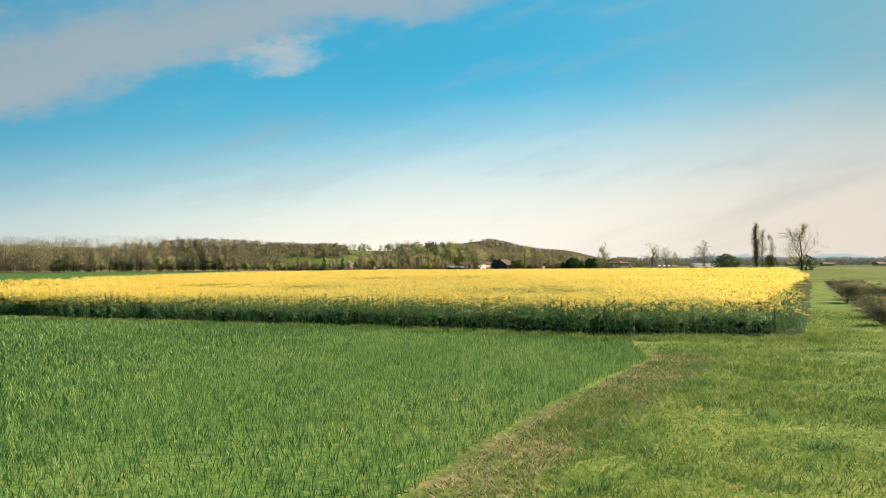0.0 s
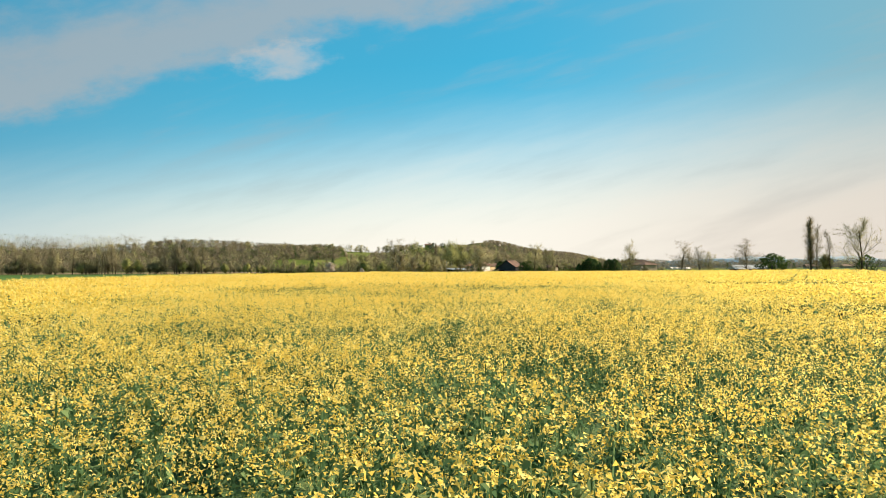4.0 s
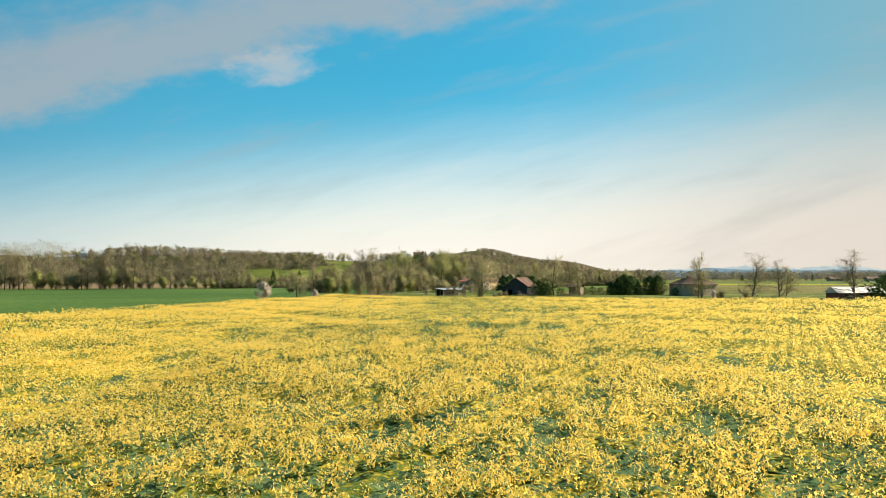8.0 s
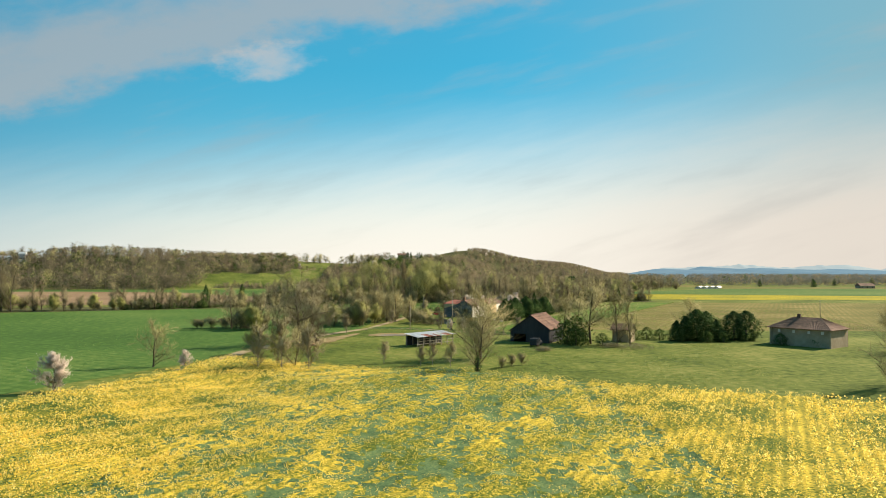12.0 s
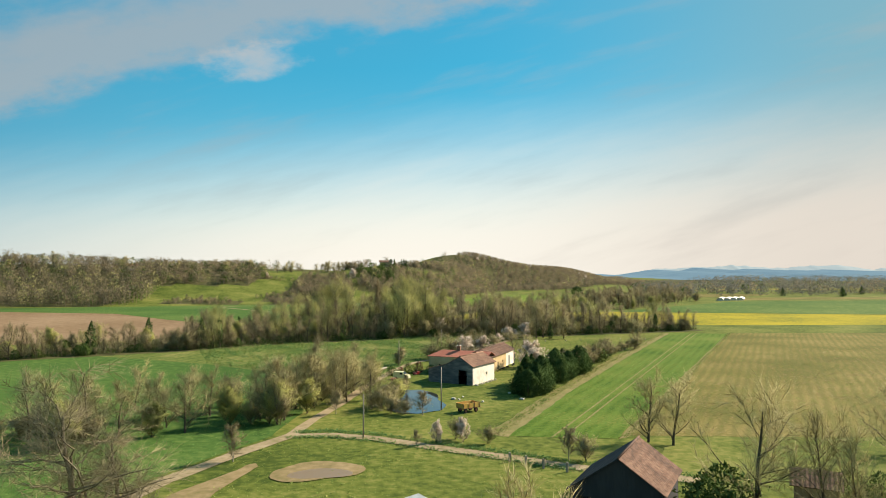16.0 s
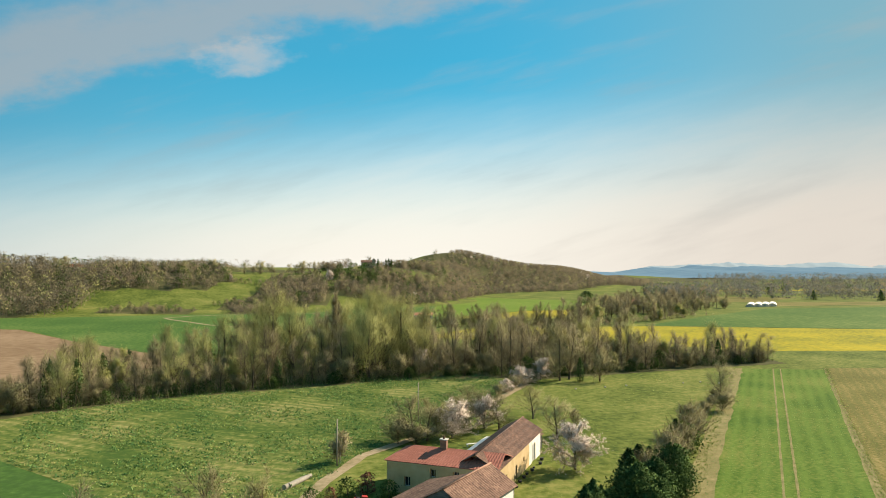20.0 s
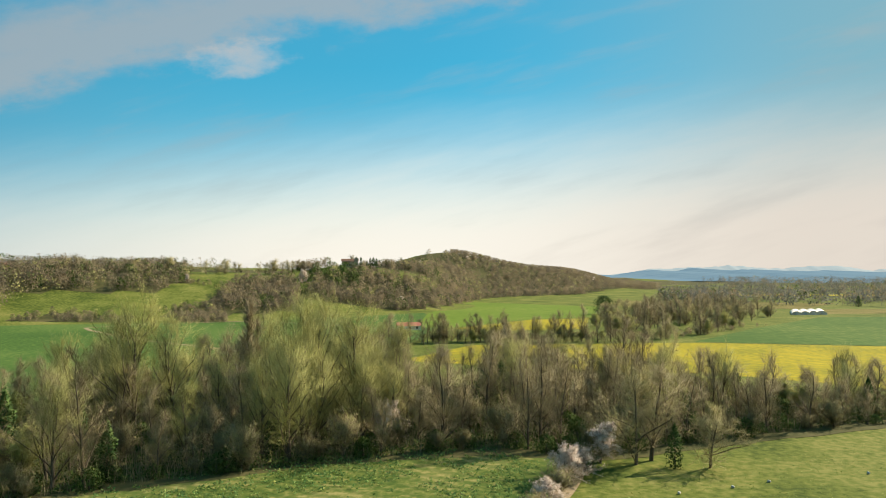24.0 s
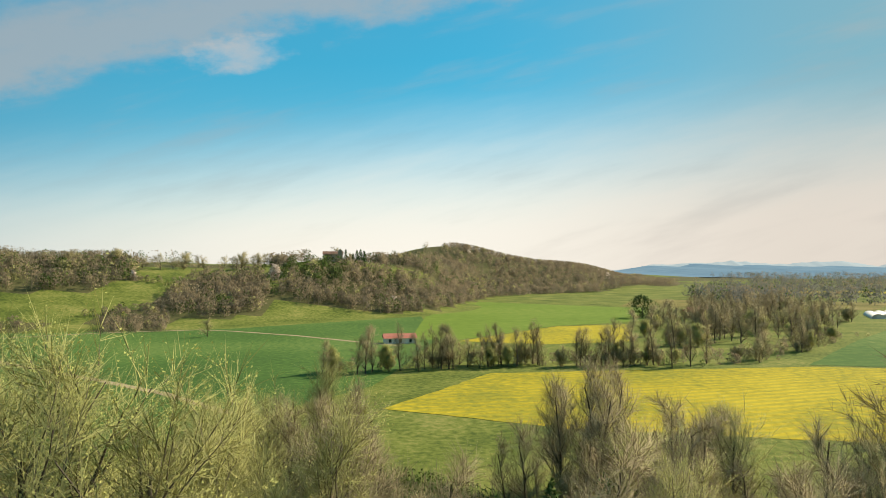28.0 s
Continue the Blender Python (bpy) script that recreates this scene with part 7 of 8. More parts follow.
def build_dark_barn():
    fr = Frame((34.8, 365.6), (0.50, 0.866))
    D, W = 9.5, 9.4
    e = thing("tarred_barn", (0, 0), "dark tarred barn with a shallow tiled roof", "barn")
    top = [(0, 3.3), (0.46, 6.2), (1.0, 2.6)]
    part("front_wall", wall(fr, 0, 0, 0, W, 0, 3.2, 0.2, holes=[(5.6, 8.6, 0, 1.9)], top=top).mesh("front_wall", M_darkboard), e, "black tarred gable")
    part("back_wall", wall(fr, D, 0, D, W, 0, 3.2, 0.2, top=top).mesh("back_wall", M_darkboard), e)
    part("side_wall", wall(fr, 0.2, 0, D, 0, 0, 3.3, 0.25).mesh("side_wall", M_darkboard), e)
    part("side_wall", wall(fr, 0.2, W - 0.25, D, W - 0.25, 0, 2.6, 0.25).mesh("side_wall", M_darkboard), e)
    for k in range(3):
        part("door_panel", in_frame(fr, (-0.06, 1.0 + k * 1.15, 0.1), (-0.01, 2.1 + k * 1.15, 1.5)).mesh("door_panel", M_tin), e, "pale grey sheet at the foot of the gable")
    for k in range(20):
        b = 0.05 + k * (W - 0.1) / 20
        t = float(np.interp((b + 0.2) / W, [s for s, z in top], [z for s, z in top])) - 0.15
        lo = 1.6 if 0.9 < b < 4.3 else (1.95 if 5.2 < b < 8.5 else 0.05)
        part("board", in_frame(fr, (-0.045, b, lo), (-0.004, b + (W - 0.1) / 20 - 0.03, t)).mesh("board", M_darkboard), e)
    # floor carries the painted shade of the interior
    part("floor", in_frame(fr, (0.2, 0.3, 0), (D - 0.1, W - 0.3, 0.05)).mesh("floor", M_shade), e)
    o = 0.45
    A = lambda a, b, z: fr.at(a, b, z)
    part("roof_slope", ribbed("roof_slope", A(D + o, -o, 3.15), A(-o, -o, 3.15), A(-o, 0.46 * W, 6.35), A(D + o, 0.46 * W, 6.35), M_tile), e, "red-brown canal tiles")
    part("roof_slope", ribbed("roof_slope", A(-o, W + o, 2.45), A(D + o, W + o, 2.45), A(D + o, 0.46 * W, 6.35), A(-o, 0.46 * W, 6.35), M_darkboard), e, "dark felted slope")
    part("ridge", Solid().tube(A(-o, 0.46 * W, 6.37), A(D + o, 0.46 * W, 6.37), 0.13, 0.13, 8).mesh("ridge", M_tile, True), e)


def build_hip_house():
    fr = Frame((85.0, 364.8), (0.80, 0.60))
    fr.b = Vector((fr.a.y, -fr.a.x, 0))
    D, W, ez, rz = 8.5, 13.0, 3.9, 6.2
    e = thing("stone_farmhouse", (0, 0), "plain stone farmhouse with a hipped tile roof", "house")
    holes = [(k, k + 0.55, 2.9, 3.5) for k in (1.8, 5.0, 8.2, 11.0)]
    part("front_wall", wall(fr, 0.4, 0, 0.4, W, 0, ez, 0.4, holes=holes).mesh("front_wall", M_greywall), e, "grey-brown stone wall")
    part("back_wall", wall(fr, D, 0, D, W, 0, ez, 0.4).mesh("back_wall", M_greywall), e)
    part("end_wall", wall(fr, 0.0, 0.0, D, 0.0, 0, ez, -0.4).mesh("end_wall", M_greywall), e)
    part("end_wall", wall(fr, 0.0, W - 0.4, D, W - 0.4, 0, ez, -0.4).mesh("end_wall", M_greywall), e)
    for h in holes:
        w = new("window")
        w.parent = e
        part("frame", in_frame(fr, (0.05, h[0], 2.9), (0.12, h[1], 2.96)).mesh("frame", M_whitehouse), w)
        part("pane", in_frame(fr, (0.14, h[0], 2.9), (0.17, h[1], 3.5)).mesh("pane", M_plastic), w, "pale shuttered opening")
    o = 0.5
    A = lambda a, b, z: fr.at(a, b, z)
    h = D / 2
    part("roof_front", ribbed("roof_front", A(-o, -o, ez), A(-o, W + o, ez), A(h, W - 3.6, rz), A(h, 3.6, rz), M_tile), e, "faded brown tiles")
    part("roof_back", ribbed("roof_back", A(D + o, W + o, ez), A(D + o, -o, ez), A(h, 3.6, rz), A(h, W - 3.6, rz), M_tile), e)
    part("roof_hip", ribbed("roof_hip", A(D + o, -o, ez), A(-o, -o, ez), A(h, 3.6, rz), A(h, 3.61, rz), M_tile), e)
    part("roof_hip", ribbed("roof_hip", A(-o, W + o, ez), A(D + o, W + o, ez), A(h, W - 3.61, rz), A(h, W - 3.6, rz), M_tile), e)
    part("chimney", in_frame(fr, (h - 0.3, 4.4, rz - 0.4), (h + 0.3, 5.0, rz + 0.7)).mesh("chimney", M_tile), e)


def build_tin_shed():
    fr = Frame((5.0, 357.8), (0.72, 0.69))
    D, W = 11.2, 3.6
    e = thing("tin_shed", (0, 0), "long open field shed with patched tin roof", "shed")
    r = random.Random(21)
    A = lambda a, b, z: fr.at(a, b, z)
    # posts and rails
    for a in np.linspace(0.1, D - 0.25, 7):
        for b, z in ((0.0, 2.05), (W - 0.15, 2.45)):
            part("post", in_frame(fr, (a, b, 0), (a + 0.15, b + 0.15, z)).mesh("post", M_pole), e)
    for z in (0.5, 1.1, 1.6):
        part("rail", in_frame(fr, (0, -0.06, z), (D, -0.01, z + 0.12)).mesh("rail", M_pole), e)
    part("beam", in_frame(fr, (0, 0, 2.05), (D, 0.15, 2.18)).mesh("beam", M_pole), e)
    part("beam", in_frame(fr, (0, W - 0.15, 2.45), (D, W, 2.58)).mesh("beam", M_pole), e)
    part("back_panel", in_frame(fr, (0, W, 0.1), (D, W + 0.05, 2.2)).mesh("back_panel", M_darkboard), e)
    n = 12
    for k in range(n):
        for j in range(2):
            a0, a1 = -0.3 + k * (D + 0.6) / n, -0.3 + (k + 1.12) * (D + 0.6) / n
            b0, b1 = (-0.5, W * 0.52) if j == 0 else (W * 0.48, W + 0.4)
            z0, z1 = 2.18 + 0.12 * b0, 2.18 + 0.12 * b1
            q = r.uniform(-0.04, 0.05)
            mat = M_rust if r.random() < (0.45 if j == 0 and k > 3 else 0.15) else M_tin
            part("tin_sheet", ribbed("tin_sheet", A(a0, b0, z0 + q + 0.02 * (k % 2)), A(a1, b0 + q, z0 + 0.02 * (k % 2)), A(a1, b1, z1 + 0.05 * j), A(a0, b1 + q, z1 + 0.05 * j), mat, 0.16, 0.02, 0.01, 0.0), e)


build_barn()
build_house()
build_wing()
build_dark_barn()
build_hip_house()
build_tin_shed()


# ---- farmyard things ----
def wheel(parent, fr_pose, r=0.42, w=0.25):
    s = Solid().tube((0, -w / 2, 0), (0, w / 2, 0), r, r, 16)
    t = part("wheel", s.mesh("wheel", M_tyre, bevel=0.03), parent, m=fr_pose)
    part("rim", Solid().tube((0, -w / 2 - 0.01, 0), (0, w / 2 + 0.01, 0), r * 0.5, r * 0.5, 12).mesh("rim", M_rust), t)
    return t


def build_trailer():
    e = thing("tipping_trailer", (19.9, 422.0), "ochre two-axle tipping trailer parked on the grass", "trailer", turn=35)
    part("chassis", Solid().box((-1.9, -0.5, 0.65), (1.9, 0.5, 0.8)).mesh("chassis", M_rust, bevel=0.02), e)
    part("bed", Solid().box((-1.95, -1.1, 0.85), (1.95, 1.1, 0.95)).mesh("bed", M_rust, bevel=0.02), e)
    for lo, hi in [((-1.95, -1.1, 0.95), (1.95, -1.04, 1.75)), ((-1.95, 1.04, 0.95), (1.95, 1.1, 1.75)), ((-1.95, -1.04, 0.95), (-1.89, 1.04, 1.75)), ((1.89, -1.04, 0.95), (1.95, 1.04, 1.75))]:
        part("side_board", Solid().box(lo, hi).mesh("side_board", M_orange, bevel=0.01), e)
    for x in (-1.9, -0.65, 0.65, 1.85):
        part("stake", Solid().box((x - 0.04, -1.16, 0.8), (x + 0.04, -1.1, 1.8)).mesh("stake", M_rust), e)
    for x in (-1.2, 1.2):
        for y in (-0.8, 0.8):
            wheel(e, pose(x, y, 0.42))
    part("drawbar", Solid().tube((1.9, 0, 0.7), (3.2, 0, 0.5), 0.06, 0.05, 8).mesh("drawbar", M_rust), e)


def build_van(x, y, turn, paint, label, name="delivery_van"):
    e = thing(name, (x, y), label, "car", turn=turn)
    out = [(-1.9, 0.35), (-1.9, 1.45), (-1.7, 1.75), (0.4, 1.75), (1.0, 1.15), (1.85, 1.0), (1.95, 0.35)]
    s = Solid().prism([(px, -0.78, pz) for px, pz in out], (0, 1.56, 0))
    part("body", s.mesh("body", paint, bevel=0.05), e)
    part("windscreen", Solid().prism([(0.47, -0.66, 1.70), (0.97, -0.66, 1.2), (0.97, 0.66, 1.2), (0.47, 0.66, 1.70)], (0.03, 0, 0.03)).mesh("windscreen", M_glass), e)
    for side in (-1, 1):
        part("side_window", Solid().box((-0.25, side * 0.79 - 0.01, 1.15), (0.45, side * 0.79 + 0.01, 1.6)).mesh("side_window", M_glass), e)
        part("headlight", Solid().tube((1.86, side * 0.55, 0.75), (1.95, side * 0.55, 0.75), 0.12, 0.11, 10).mesh("headlight", M_plastic), e)
        for px in (-1.2, 1.2):
            wheel(e, pose(px, side * 0.72, 0.32), 0.32, 0.2)
    part("bumper", Solid().box((1.9, -0.75, 0.35), (2.02, 0.75, 0.5)).mesh("bumper", M_tin, bevel=0.02), e)


build_trailer()
build_van(7.2, 460.4, -20, M_vanpaint, "old cream-yellow van parked on the lawn")


def build_mower():
    e = thing("ride_on_mower", (10.6, 466.6), "small red ride-on mower behind the van", "mower", turn=15)
    part("bonnet", Solid().prism([(0.15, -0.3, 0.35), (0.95, -0.3, 0.35), (0.95, -0.3, 0.75), (0.2, -0.3, 0.85)], (0, 0.6, 0)).mesh("bonnet", M_redpaint, bevel=0.04), e)
    part("deck", Solid().box((-0.7, -0.5, 0.18), (0.5, 0.5, 0.36)).mesh("deck", M_redpaint, bevel=0.03), e)
    part("seat", Solid().prism([(-0.55, -0.25, 0.6), (-0.1, -0.25, 0.6), (-0.1, -0.25, 0.68), (-0.5, -0.25, 0.72), (-0.55, -0.25, 1.05), (-0.62, -0.25, 1.05)], (0, 0.5, 0)).mesh("seat", M_tyre), e)
    part("fender", Solid().box((-0.75, -0.45, 0.36), (-0.1, 0.45, 0.6)).mesh("fender", M_redpaint, bevel=0.05), e)
    part("steering_wheel", Solid().tube((0.12, 0, 0.98), (0.1, 0, 1.01), 0.18, 0.18, 12).mesh("steering_wheel", M_tyre), e)
    for px, rr in ((-0.5, 0.28), (0.75, 0.2)):
        for side in (-1, 1):
            wheel(e, pose(px, side * 0.45, rr), rr, 0.2)


build_mower()
build_van(31.0, 360.5, 60, M_darkboard, "dark car parked in the barn's shade", "parked_car")


def build_small():
    # dark rusty tank by the lane
    s = Solid().box((-0.7, -0.6, 0.1), (0.7, 0.6, 1.5))
    e = thing("rusty_bin", (5.4, 452.4), "dark rusty steel bin on the lawn", "bin", turn=10)
    part("body", s.mesh("body", M_rust, bevel=0.03), e)
    part("foot", Solid().box((-0.6, -0.5, 0), (0.6, 0.5, 0.1)).mesh("foot", M_darkboard), e)
    # poles
    for x, y, h in [(15.2, 426.0, 7.5), (2.4, 403.5, 6.6), (6.0, 482.8, 7.0), (18.7, 512, 7.5), (150, 455, 6.5)]:
        p = thing("utility_pole", (x, y), "thin grey wooden utility pole", "pole", "utility poles")
        part("shaft", Solid().tube((0, 0, -0.1), (0, 0, h), 0.13, 0.09, 8).mesh("shaft", M_pole, True), p)
        part("insulator", Solid().tube((0.0, -0.16, h - 0.3), (0.0, 0.16, h - 0.3), 0.05, 0.05, 6).mesh("insulator", M_concrete), p)
    # felled logs
    for k, (x, y) in enumerate([(1.2, 474.4), (1.7, 475.0)]):
        l = part("felled_log", Solid().tube((-2.6, 0, 0.35), (2.6, 0, 0.32), 0.36, 0.28, 12).mesh("felled_log", M_pale, False), m=pose(x, y, 0, 0, 0, 64))
        tagged(l, "pale felled trunk lying beside the lane", "log", "felled logs")
    # scattered pale things on the lawn
    r = random.Random(4)
    for x, y in [(23.5, 431), (20, 436), (18, 434), (19, 433.4), (30, 440), (31.5, 433)]:
        w = r.uniform(0.25, 0.45)
        o = part("stone_block", Solid().box((-w, -w * 0.7, -0.02), (w, w * 0.7, w * 0.8)).mesh("stone_block", M_plastic if r.random() < 0.5 else M_stone, bevel=0.08), m=pose(x, y, 0.02, 0, 0, r.uniform(0, 180)))
        tagged(o, "pale stone block lying on the lawn", "stone", "stones on the lawn")
    # gate posts by the track
    for x, y in [(22.9, 389.4), (26.8, 386.2), (24.8, 387.8), (29.5, 384.5)]:
        o = part("gate_post", Solid().box((-0.13, -0.13, -0.1), (0.13, 0.13, 1.25)).mesh("gate_post", M_pole, bevel=0.02), m=pose(x, y, 0, 0, 0, 20))
        tagged(o, "weathered wooden gate post by the track", "post", "gate posts")
    # scrap heap under the oak
    for k in range(9):
        x, y = -19 + r.uniform(-2.2, 2.6), 361.5 + r.uniform(-1.6, 1.6)
        w = r.uniform(0.3, 0.8)
        o = part("scrap_piece", Solid().box((-w, -w * 0.5, 0), (w, w * 0.5, w * 0.6)).mesh("scrap_piece", r.choice([M_rust, M_darkboard, M_pole]), bevel=0.04), m=pose(x, y, 0.0, r.uniform(-8, 8), r.uniform(-8, 8), r.uniform(0, 180)))
        tagged(o, "rusty farm scrap under the old oak", "scrap", "scrap heap")
    # straw heap in the scrub
    h = leafy_mesh("straw_heap", 40, dict(H=2.2, R=2.2, t=[0, 0.4, 1], r=[1, 0.85, 0.15]), 700, 0.5, M_straw)
    o = part("straw_heap", h, m=pose(-43.5, 406.5, 0))
    tagged(o, "pinkish-brown heap of stacked brushwood", "heap")
    # garden table and benches
    for x, y, t in [(27.5, 493, 20), (30, 496.5, 60)]:
        e = thing("garden_bench", (x, y), "white garden bench on the lawn", "bench", "garden benches", turn=t)
        part("seat", Solid().box((-1.2, -0.25, 0.42), (1.2, 0.25, 0.48)).mesh("seat", M_plastic), e)
        for px in (-1, 1):
            part("leg", Solid().box((px - 0.05, -0.2, 0), (px + 0.05, 0.2, 0.42)).mesh("leg", M_plastic), e)
    # sheep-pale stones far out on the meadow
    for x, y in [(58, 545), (66, 547), (72, 549), (88, 552), (93, 553), (97, 551)]:
        o = part("salt_block", Solid().box((-0.22, -0.16, 0), (0.22, 0.16, 0.3)).mesh("salt_block", M_stone, bevel=0.08), m=pose(x, y, 0.0, 0, 0, x * 7))
        tagged(o, "small pale block standing in the pasture", "block", "pale blocks in the pasture")


def build_ruin():
    fr = Frame((50.2, 369.4), (0.5, 0.866))
    fr.b = Vector((fr.a.y, -fr.a.x, 0))
    e = thing("stone_hut", (0, 0), "small old stone hut with a tiled roof among bare trees", "hut")
    part("front_wall", wall(fr, 0.3, 0, 0.3, 4.2, 0, 2.9, 0.3, holes=[(1.2, 2.1, 0, 1.9)]).mesh("front_wall", M_greywall), e)
    part("back_wall", wall(fr, 4.0, 0, 4.0, 4.2, 0, 2.9, 0.3).mesh("back_wall", M_greywall), e)
    for b in (0.0, 3.9):
        part("side_wall", in_frame(fr, (0.3, b, 0), (3.7, b + 0.3, 2.9)).mesh("side_wall", M_greywall), e)
    A = lambda a, b, z: fr.at(a, b, z)
    part("roof_slope", ribbed("roof_slope", A(-0.4, -0.4, 2.85), A(-0.4, 4.6, 2.85), A(2, 4.6, 4.2), A(2, -0.4, 4.2), M_tile), e)
    part("roof_slope", ribbed("roof_slope", A(4.4, 4.6, 2.85), A(4.4, -0.4, 2.85), A(2, -0.4, 4.2), A(2, 4.6, 4.2), M_tile), e)
    # heaps of cut branches on the meadow beside it
    r = np.random.default_rng(31)
    for x, y, w, h in [(50.5, 354.5, 4.2, 1.2), (46.5, 357.5, 2.4, 0.8), (31.0, 351, 1.8, 0.5)]:
        n = 420
        q = np.column_stack([x + r.normal(0, w * 0.45, n), y + r.normal(0, w * 0.3, n)])
        z = h * np.exp(-((q[:, 0] - x) / w) ** 2 - ((q[:, 1] - y) / (w * 0.6)) ** 2) * r.uniform(0, 1, n)
        V, F = blades(np.column_stack([q, z]), r.uniform(0.3, 0.9, n), np.full(n, 0.05), 1.6, r)
        tagged(part("brush_heap", mesh_of("brush_heap", V, F, M_twig)), "low heap of cut brown branches on the meadow", "brushwood", "brush heaps", kind="stuff")


build_small()
build_ruin()


# ---- far things ----
def build_far():
    # plastic tunnels
    for k, x in enumerate((283, 290, 297, 304)):
        s = Solid()
        seg = 10
        for q in range(seg):
            a0, a1 = math.pi * q / seg, math.pi * (q + 1) / seg
            s.add([(3.2 * math.cos(a0), 0, 2.5 * math.sin(a0)), (3.2 * math.cos(a1), 0, 2.5 * math.sin(a1)), (3.2 * math.cos(a1), 34, 2.5 * math.sin(a1)), (3.2 * math.cos(a0), 34, 2.5 * math.sin(a0))], [(0, 1, 2, 3)])
        s.add([(3.2 * math.cos(math.pi * q / seg), 0, 2.5 * math.sin(math.pi * q / seg)) for q in range(seg + 1)], [tuple(range(seg + 1))])
        e = thing("plastic_tunnel", (x, 893 + 2 * k), "white plastic growing tunnel on the plain", "greenhouse", "plastic tunnels", turn=-29)
        part("cover", s.mesh("cover", M_plastic, True), e)
        part("end_frame", Solid().box((-0.8, -0.1, 0), (0.8, -0.02, 2.1)).mesh("end_frame", M_tin), e)

    def cottage(x, y, w, d, hgt, wallm, roofm, label, turn=0, name="far_house"):
        z = float(land(x, y)) - 0.6
        e = thing(name, (x, y, z), label, "house", turn=turn)
        part("body", Solid().prism([(-w / 2, -d / 2, 0), (w / 2, -d / 2, 0), (w / 2, -d / 2, hgt), (-w / 2, -d / 2, hgt)], (0, d, 0)).mesh("body", wallm), e)
        part("roof", Solid().prism([(-w / 2 - 0.5, -d / 2 - 0.5, hgt), (-w / 2 - 0.5, d / 2 + 0.5, hgt), (-w / 2 - 0.5, 0, hgt + d * 0.3)], (w + 1, 0, 0)).mesh("roof", roofm), e)
        for k in range(3):
            px = -w / 2 + w * (k + 0.5) / 3
            part("window", Solid().box((px - 0.5, -d / 2 - 0.05, hgt * 0.4), (px + 0.5, -d / 2 - 0.01, hgt * 0.4 + 1.3)).mesh("window", M_glass), e)
    cottage(26, 788, 11, 5, 2.6, M_whitehouse, M_redtile, "small pale house with red roof in the fields", 8)
    cottage(-20, 1014, 13, 7, 5.0, M_greywall, M_tile, "grey stone chapel beside cypresses on the crest", 5, "chapel")
    cottage(-300, 985, 18, 9, 5, M_whitehouse, M_tin, "pale barn roof on the ridge", 12, "ridge_barn")
    cottage(-272, 978, 16, 8, 4.5, M_whitehouse, M_redtile, "red-roofed farm on the ridge", 8)
    cottage(190, 905, 16, 8, 4, M_brown, M_redtile, "red-roofed building in the valley wood", 15)
    cottage(-152, 1008, 7, 5, 3, M_greywall, M_tile, "white house among trees on the crest", 0)
    cottage(-420, 900, 20, 10, 6, M_whitehouse, M_tin, "white farm buildings on the ridge", 10)
    cottage(-400, 905, 6, 6, 9, M_tin, M_tin, "grey silo beside ridge farm", 10, "silo")
    for x, y in [(480, 930), (560, 985), (620, 960)]:
        cottage(x, y, 16, 9, 3.5, M_greywall, M_tile, "low tiled farmhouse on the plain", x % 40)
    cottage(128, 328, 14, 6, 2.4, M_rust, M_tin, "long open barn with red sheet walls", 4, "field_barn")
    for x, y, s in [(-11, 1011, 0.8), (-6, 1012, 0.62), (-1, 1012, 0.95), (1.5, 1012.5, 0.9), (-3.5, 1013, 0.85)]:
        tree("cypress", x, y, s, group="hilltop cypresses")
    for x, y, s in [(400, 1000, 0.6), (455, 985, 0.65), (460, 990, 0.5), (520, 1050, 0.6), (575, 1060, 0.7)]:
        tree("cedar", x, y, s, group="conifers on the plain")
    s = Solid().prism([(-1.6, 0, 4), (1.6, 0, 4), (1.6, 0, 8.4), (0, 0, 10.2), (-1.6, 0, 8.4)], (0, 1.4, 0))
    e = thing("bell_gable", (-14.6, 1009, float(land(-14.6, 1009)) - 0.6), "pale stone bell gable of the hilltop chapel", "belfry")
    part("wall", s.mesh("wall", M_greywall), e)
    part("buttress", Solid().box((-1.6, 0.1, 0), (1.6, 1.3, 4)).mesh("buttress", M_greywall), e)

    # blue wooded ridge and pale mountains beyond the plain; haze put into their colours
    def skyline(name, y, xs, base, amp, mat, seed, label, k=0.004, run=250.0):
        X = np.linspace(*xs, 240)
        v = np.array([noise.fractal(Vector((x * k, seed, 0)), 0.9, 2.1, 6) for x in X])
        env = np.interp(X, [xs[0], xs[0] + (xs[1] - xs[0]) * 0.15, xs[1] - (xs[1] - xs[0]) * 0.3, xs[1]], [0, 1, 0.8, 0.35])
        Z = np.maximum(0, (base + amp * v) * env)
        V = np.concatenate([np.column_stack([X, np.full(240, y - run), np.full(240, -1.0)]), np.column_stack([X, np.full(240, float(y)), Z]), np.column_stack([X, np.full(240, y + 250.0), np.full(240, -1.0)])])
        i = np.arange(239)
        F = np.concatenate([np.stack([i, i + 1, i + 241, i + 240], 1), np.stack([i + 240, i + 241, i + 481, i + 480], 1)])
        tagged(part(name, mesh_of(name, V, F, mat, smooth=True)), label, "hills", kind="structure")
    skyline("backdrop_ridge", 3900, (1050, 2900), 44, 20, M_blue, 3.0, "distant wooded ridge coloured with blue haze", 0.004, 1700.0)
    skyline("backdrop_plain_rim", 4100, (-2500, 4400), 20, 12, M_blue, 8.0, "distant rim of the plain coloured with blue haze", 0.003, 1500.0)
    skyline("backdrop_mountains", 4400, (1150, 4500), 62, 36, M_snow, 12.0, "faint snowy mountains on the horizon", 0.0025)


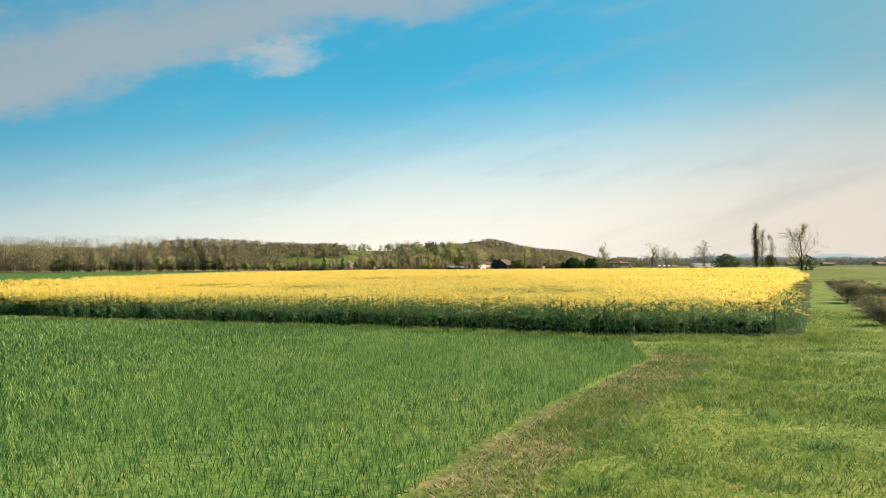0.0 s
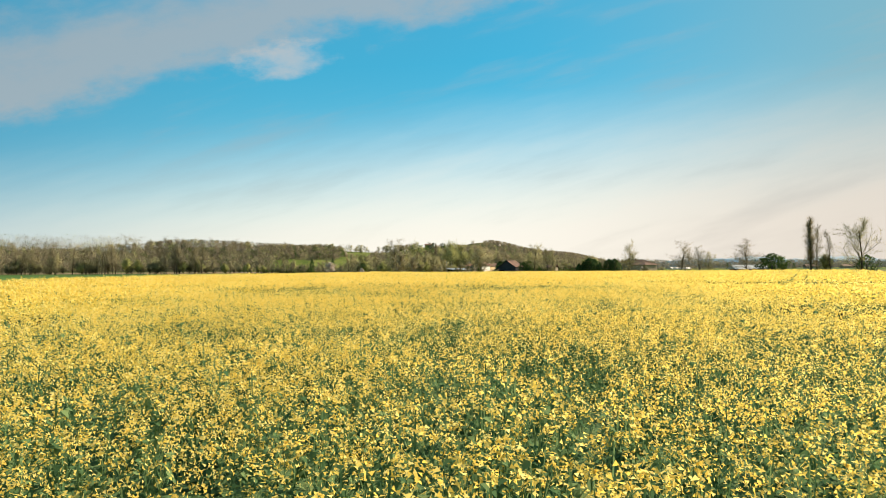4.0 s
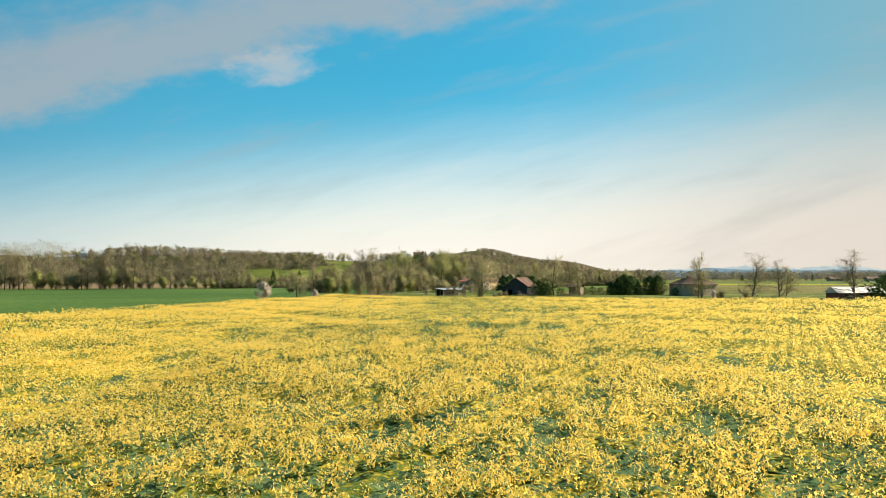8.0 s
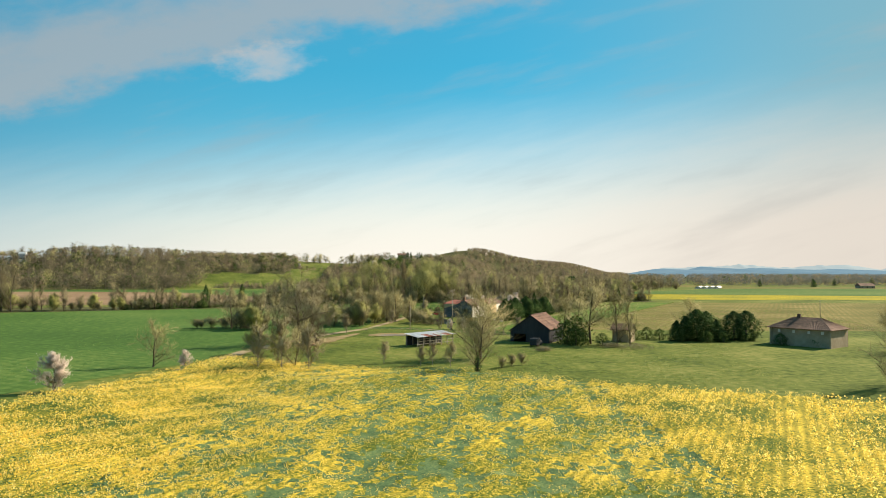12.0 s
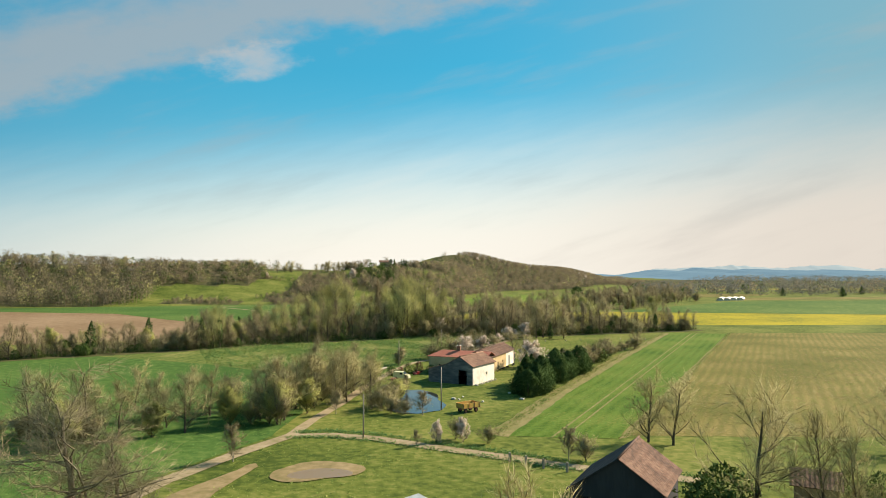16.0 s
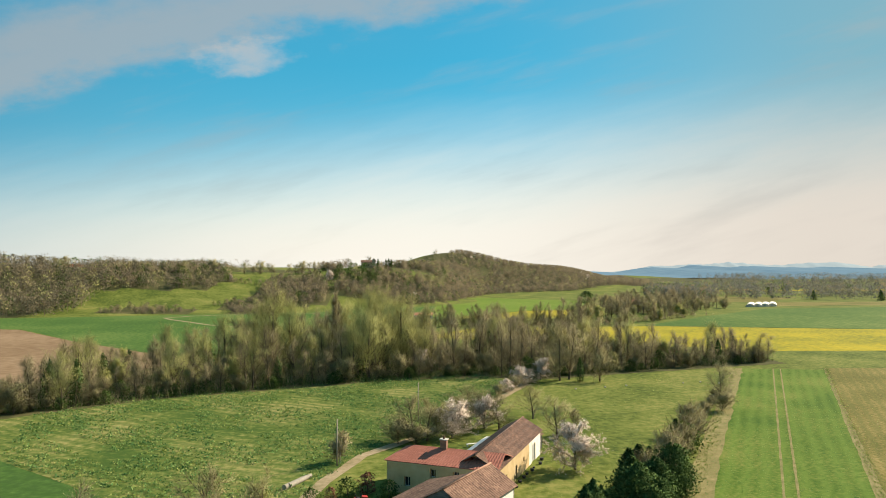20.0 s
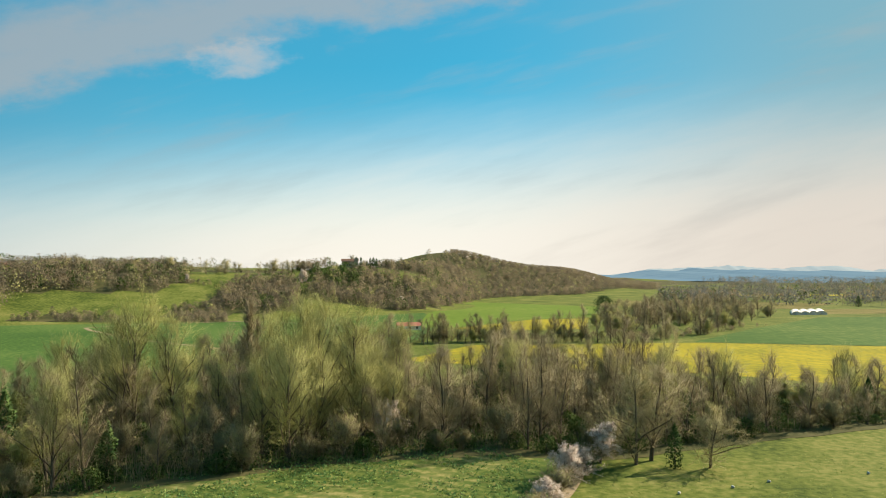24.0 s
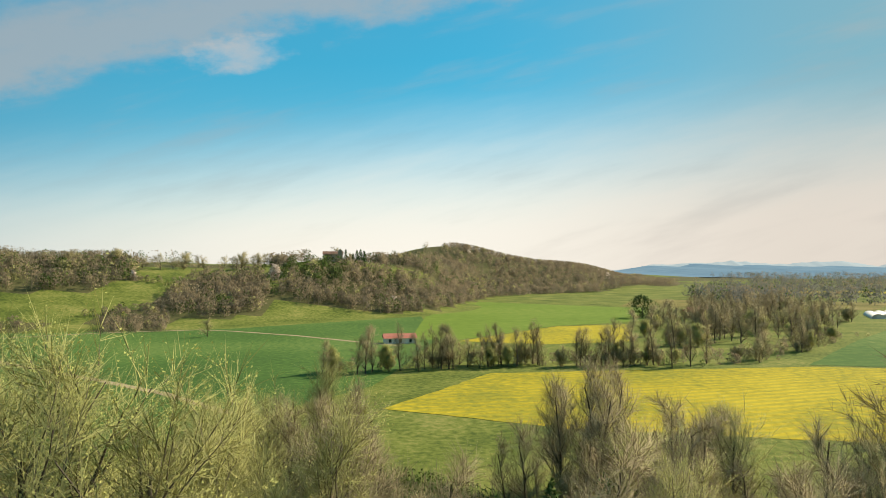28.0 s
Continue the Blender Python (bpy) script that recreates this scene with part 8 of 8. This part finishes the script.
# close to the sky's tone: haze painted into the snow colour
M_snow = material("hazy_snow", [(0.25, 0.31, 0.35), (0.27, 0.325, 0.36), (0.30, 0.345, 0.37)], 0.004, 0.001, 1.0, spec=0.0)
build_far()
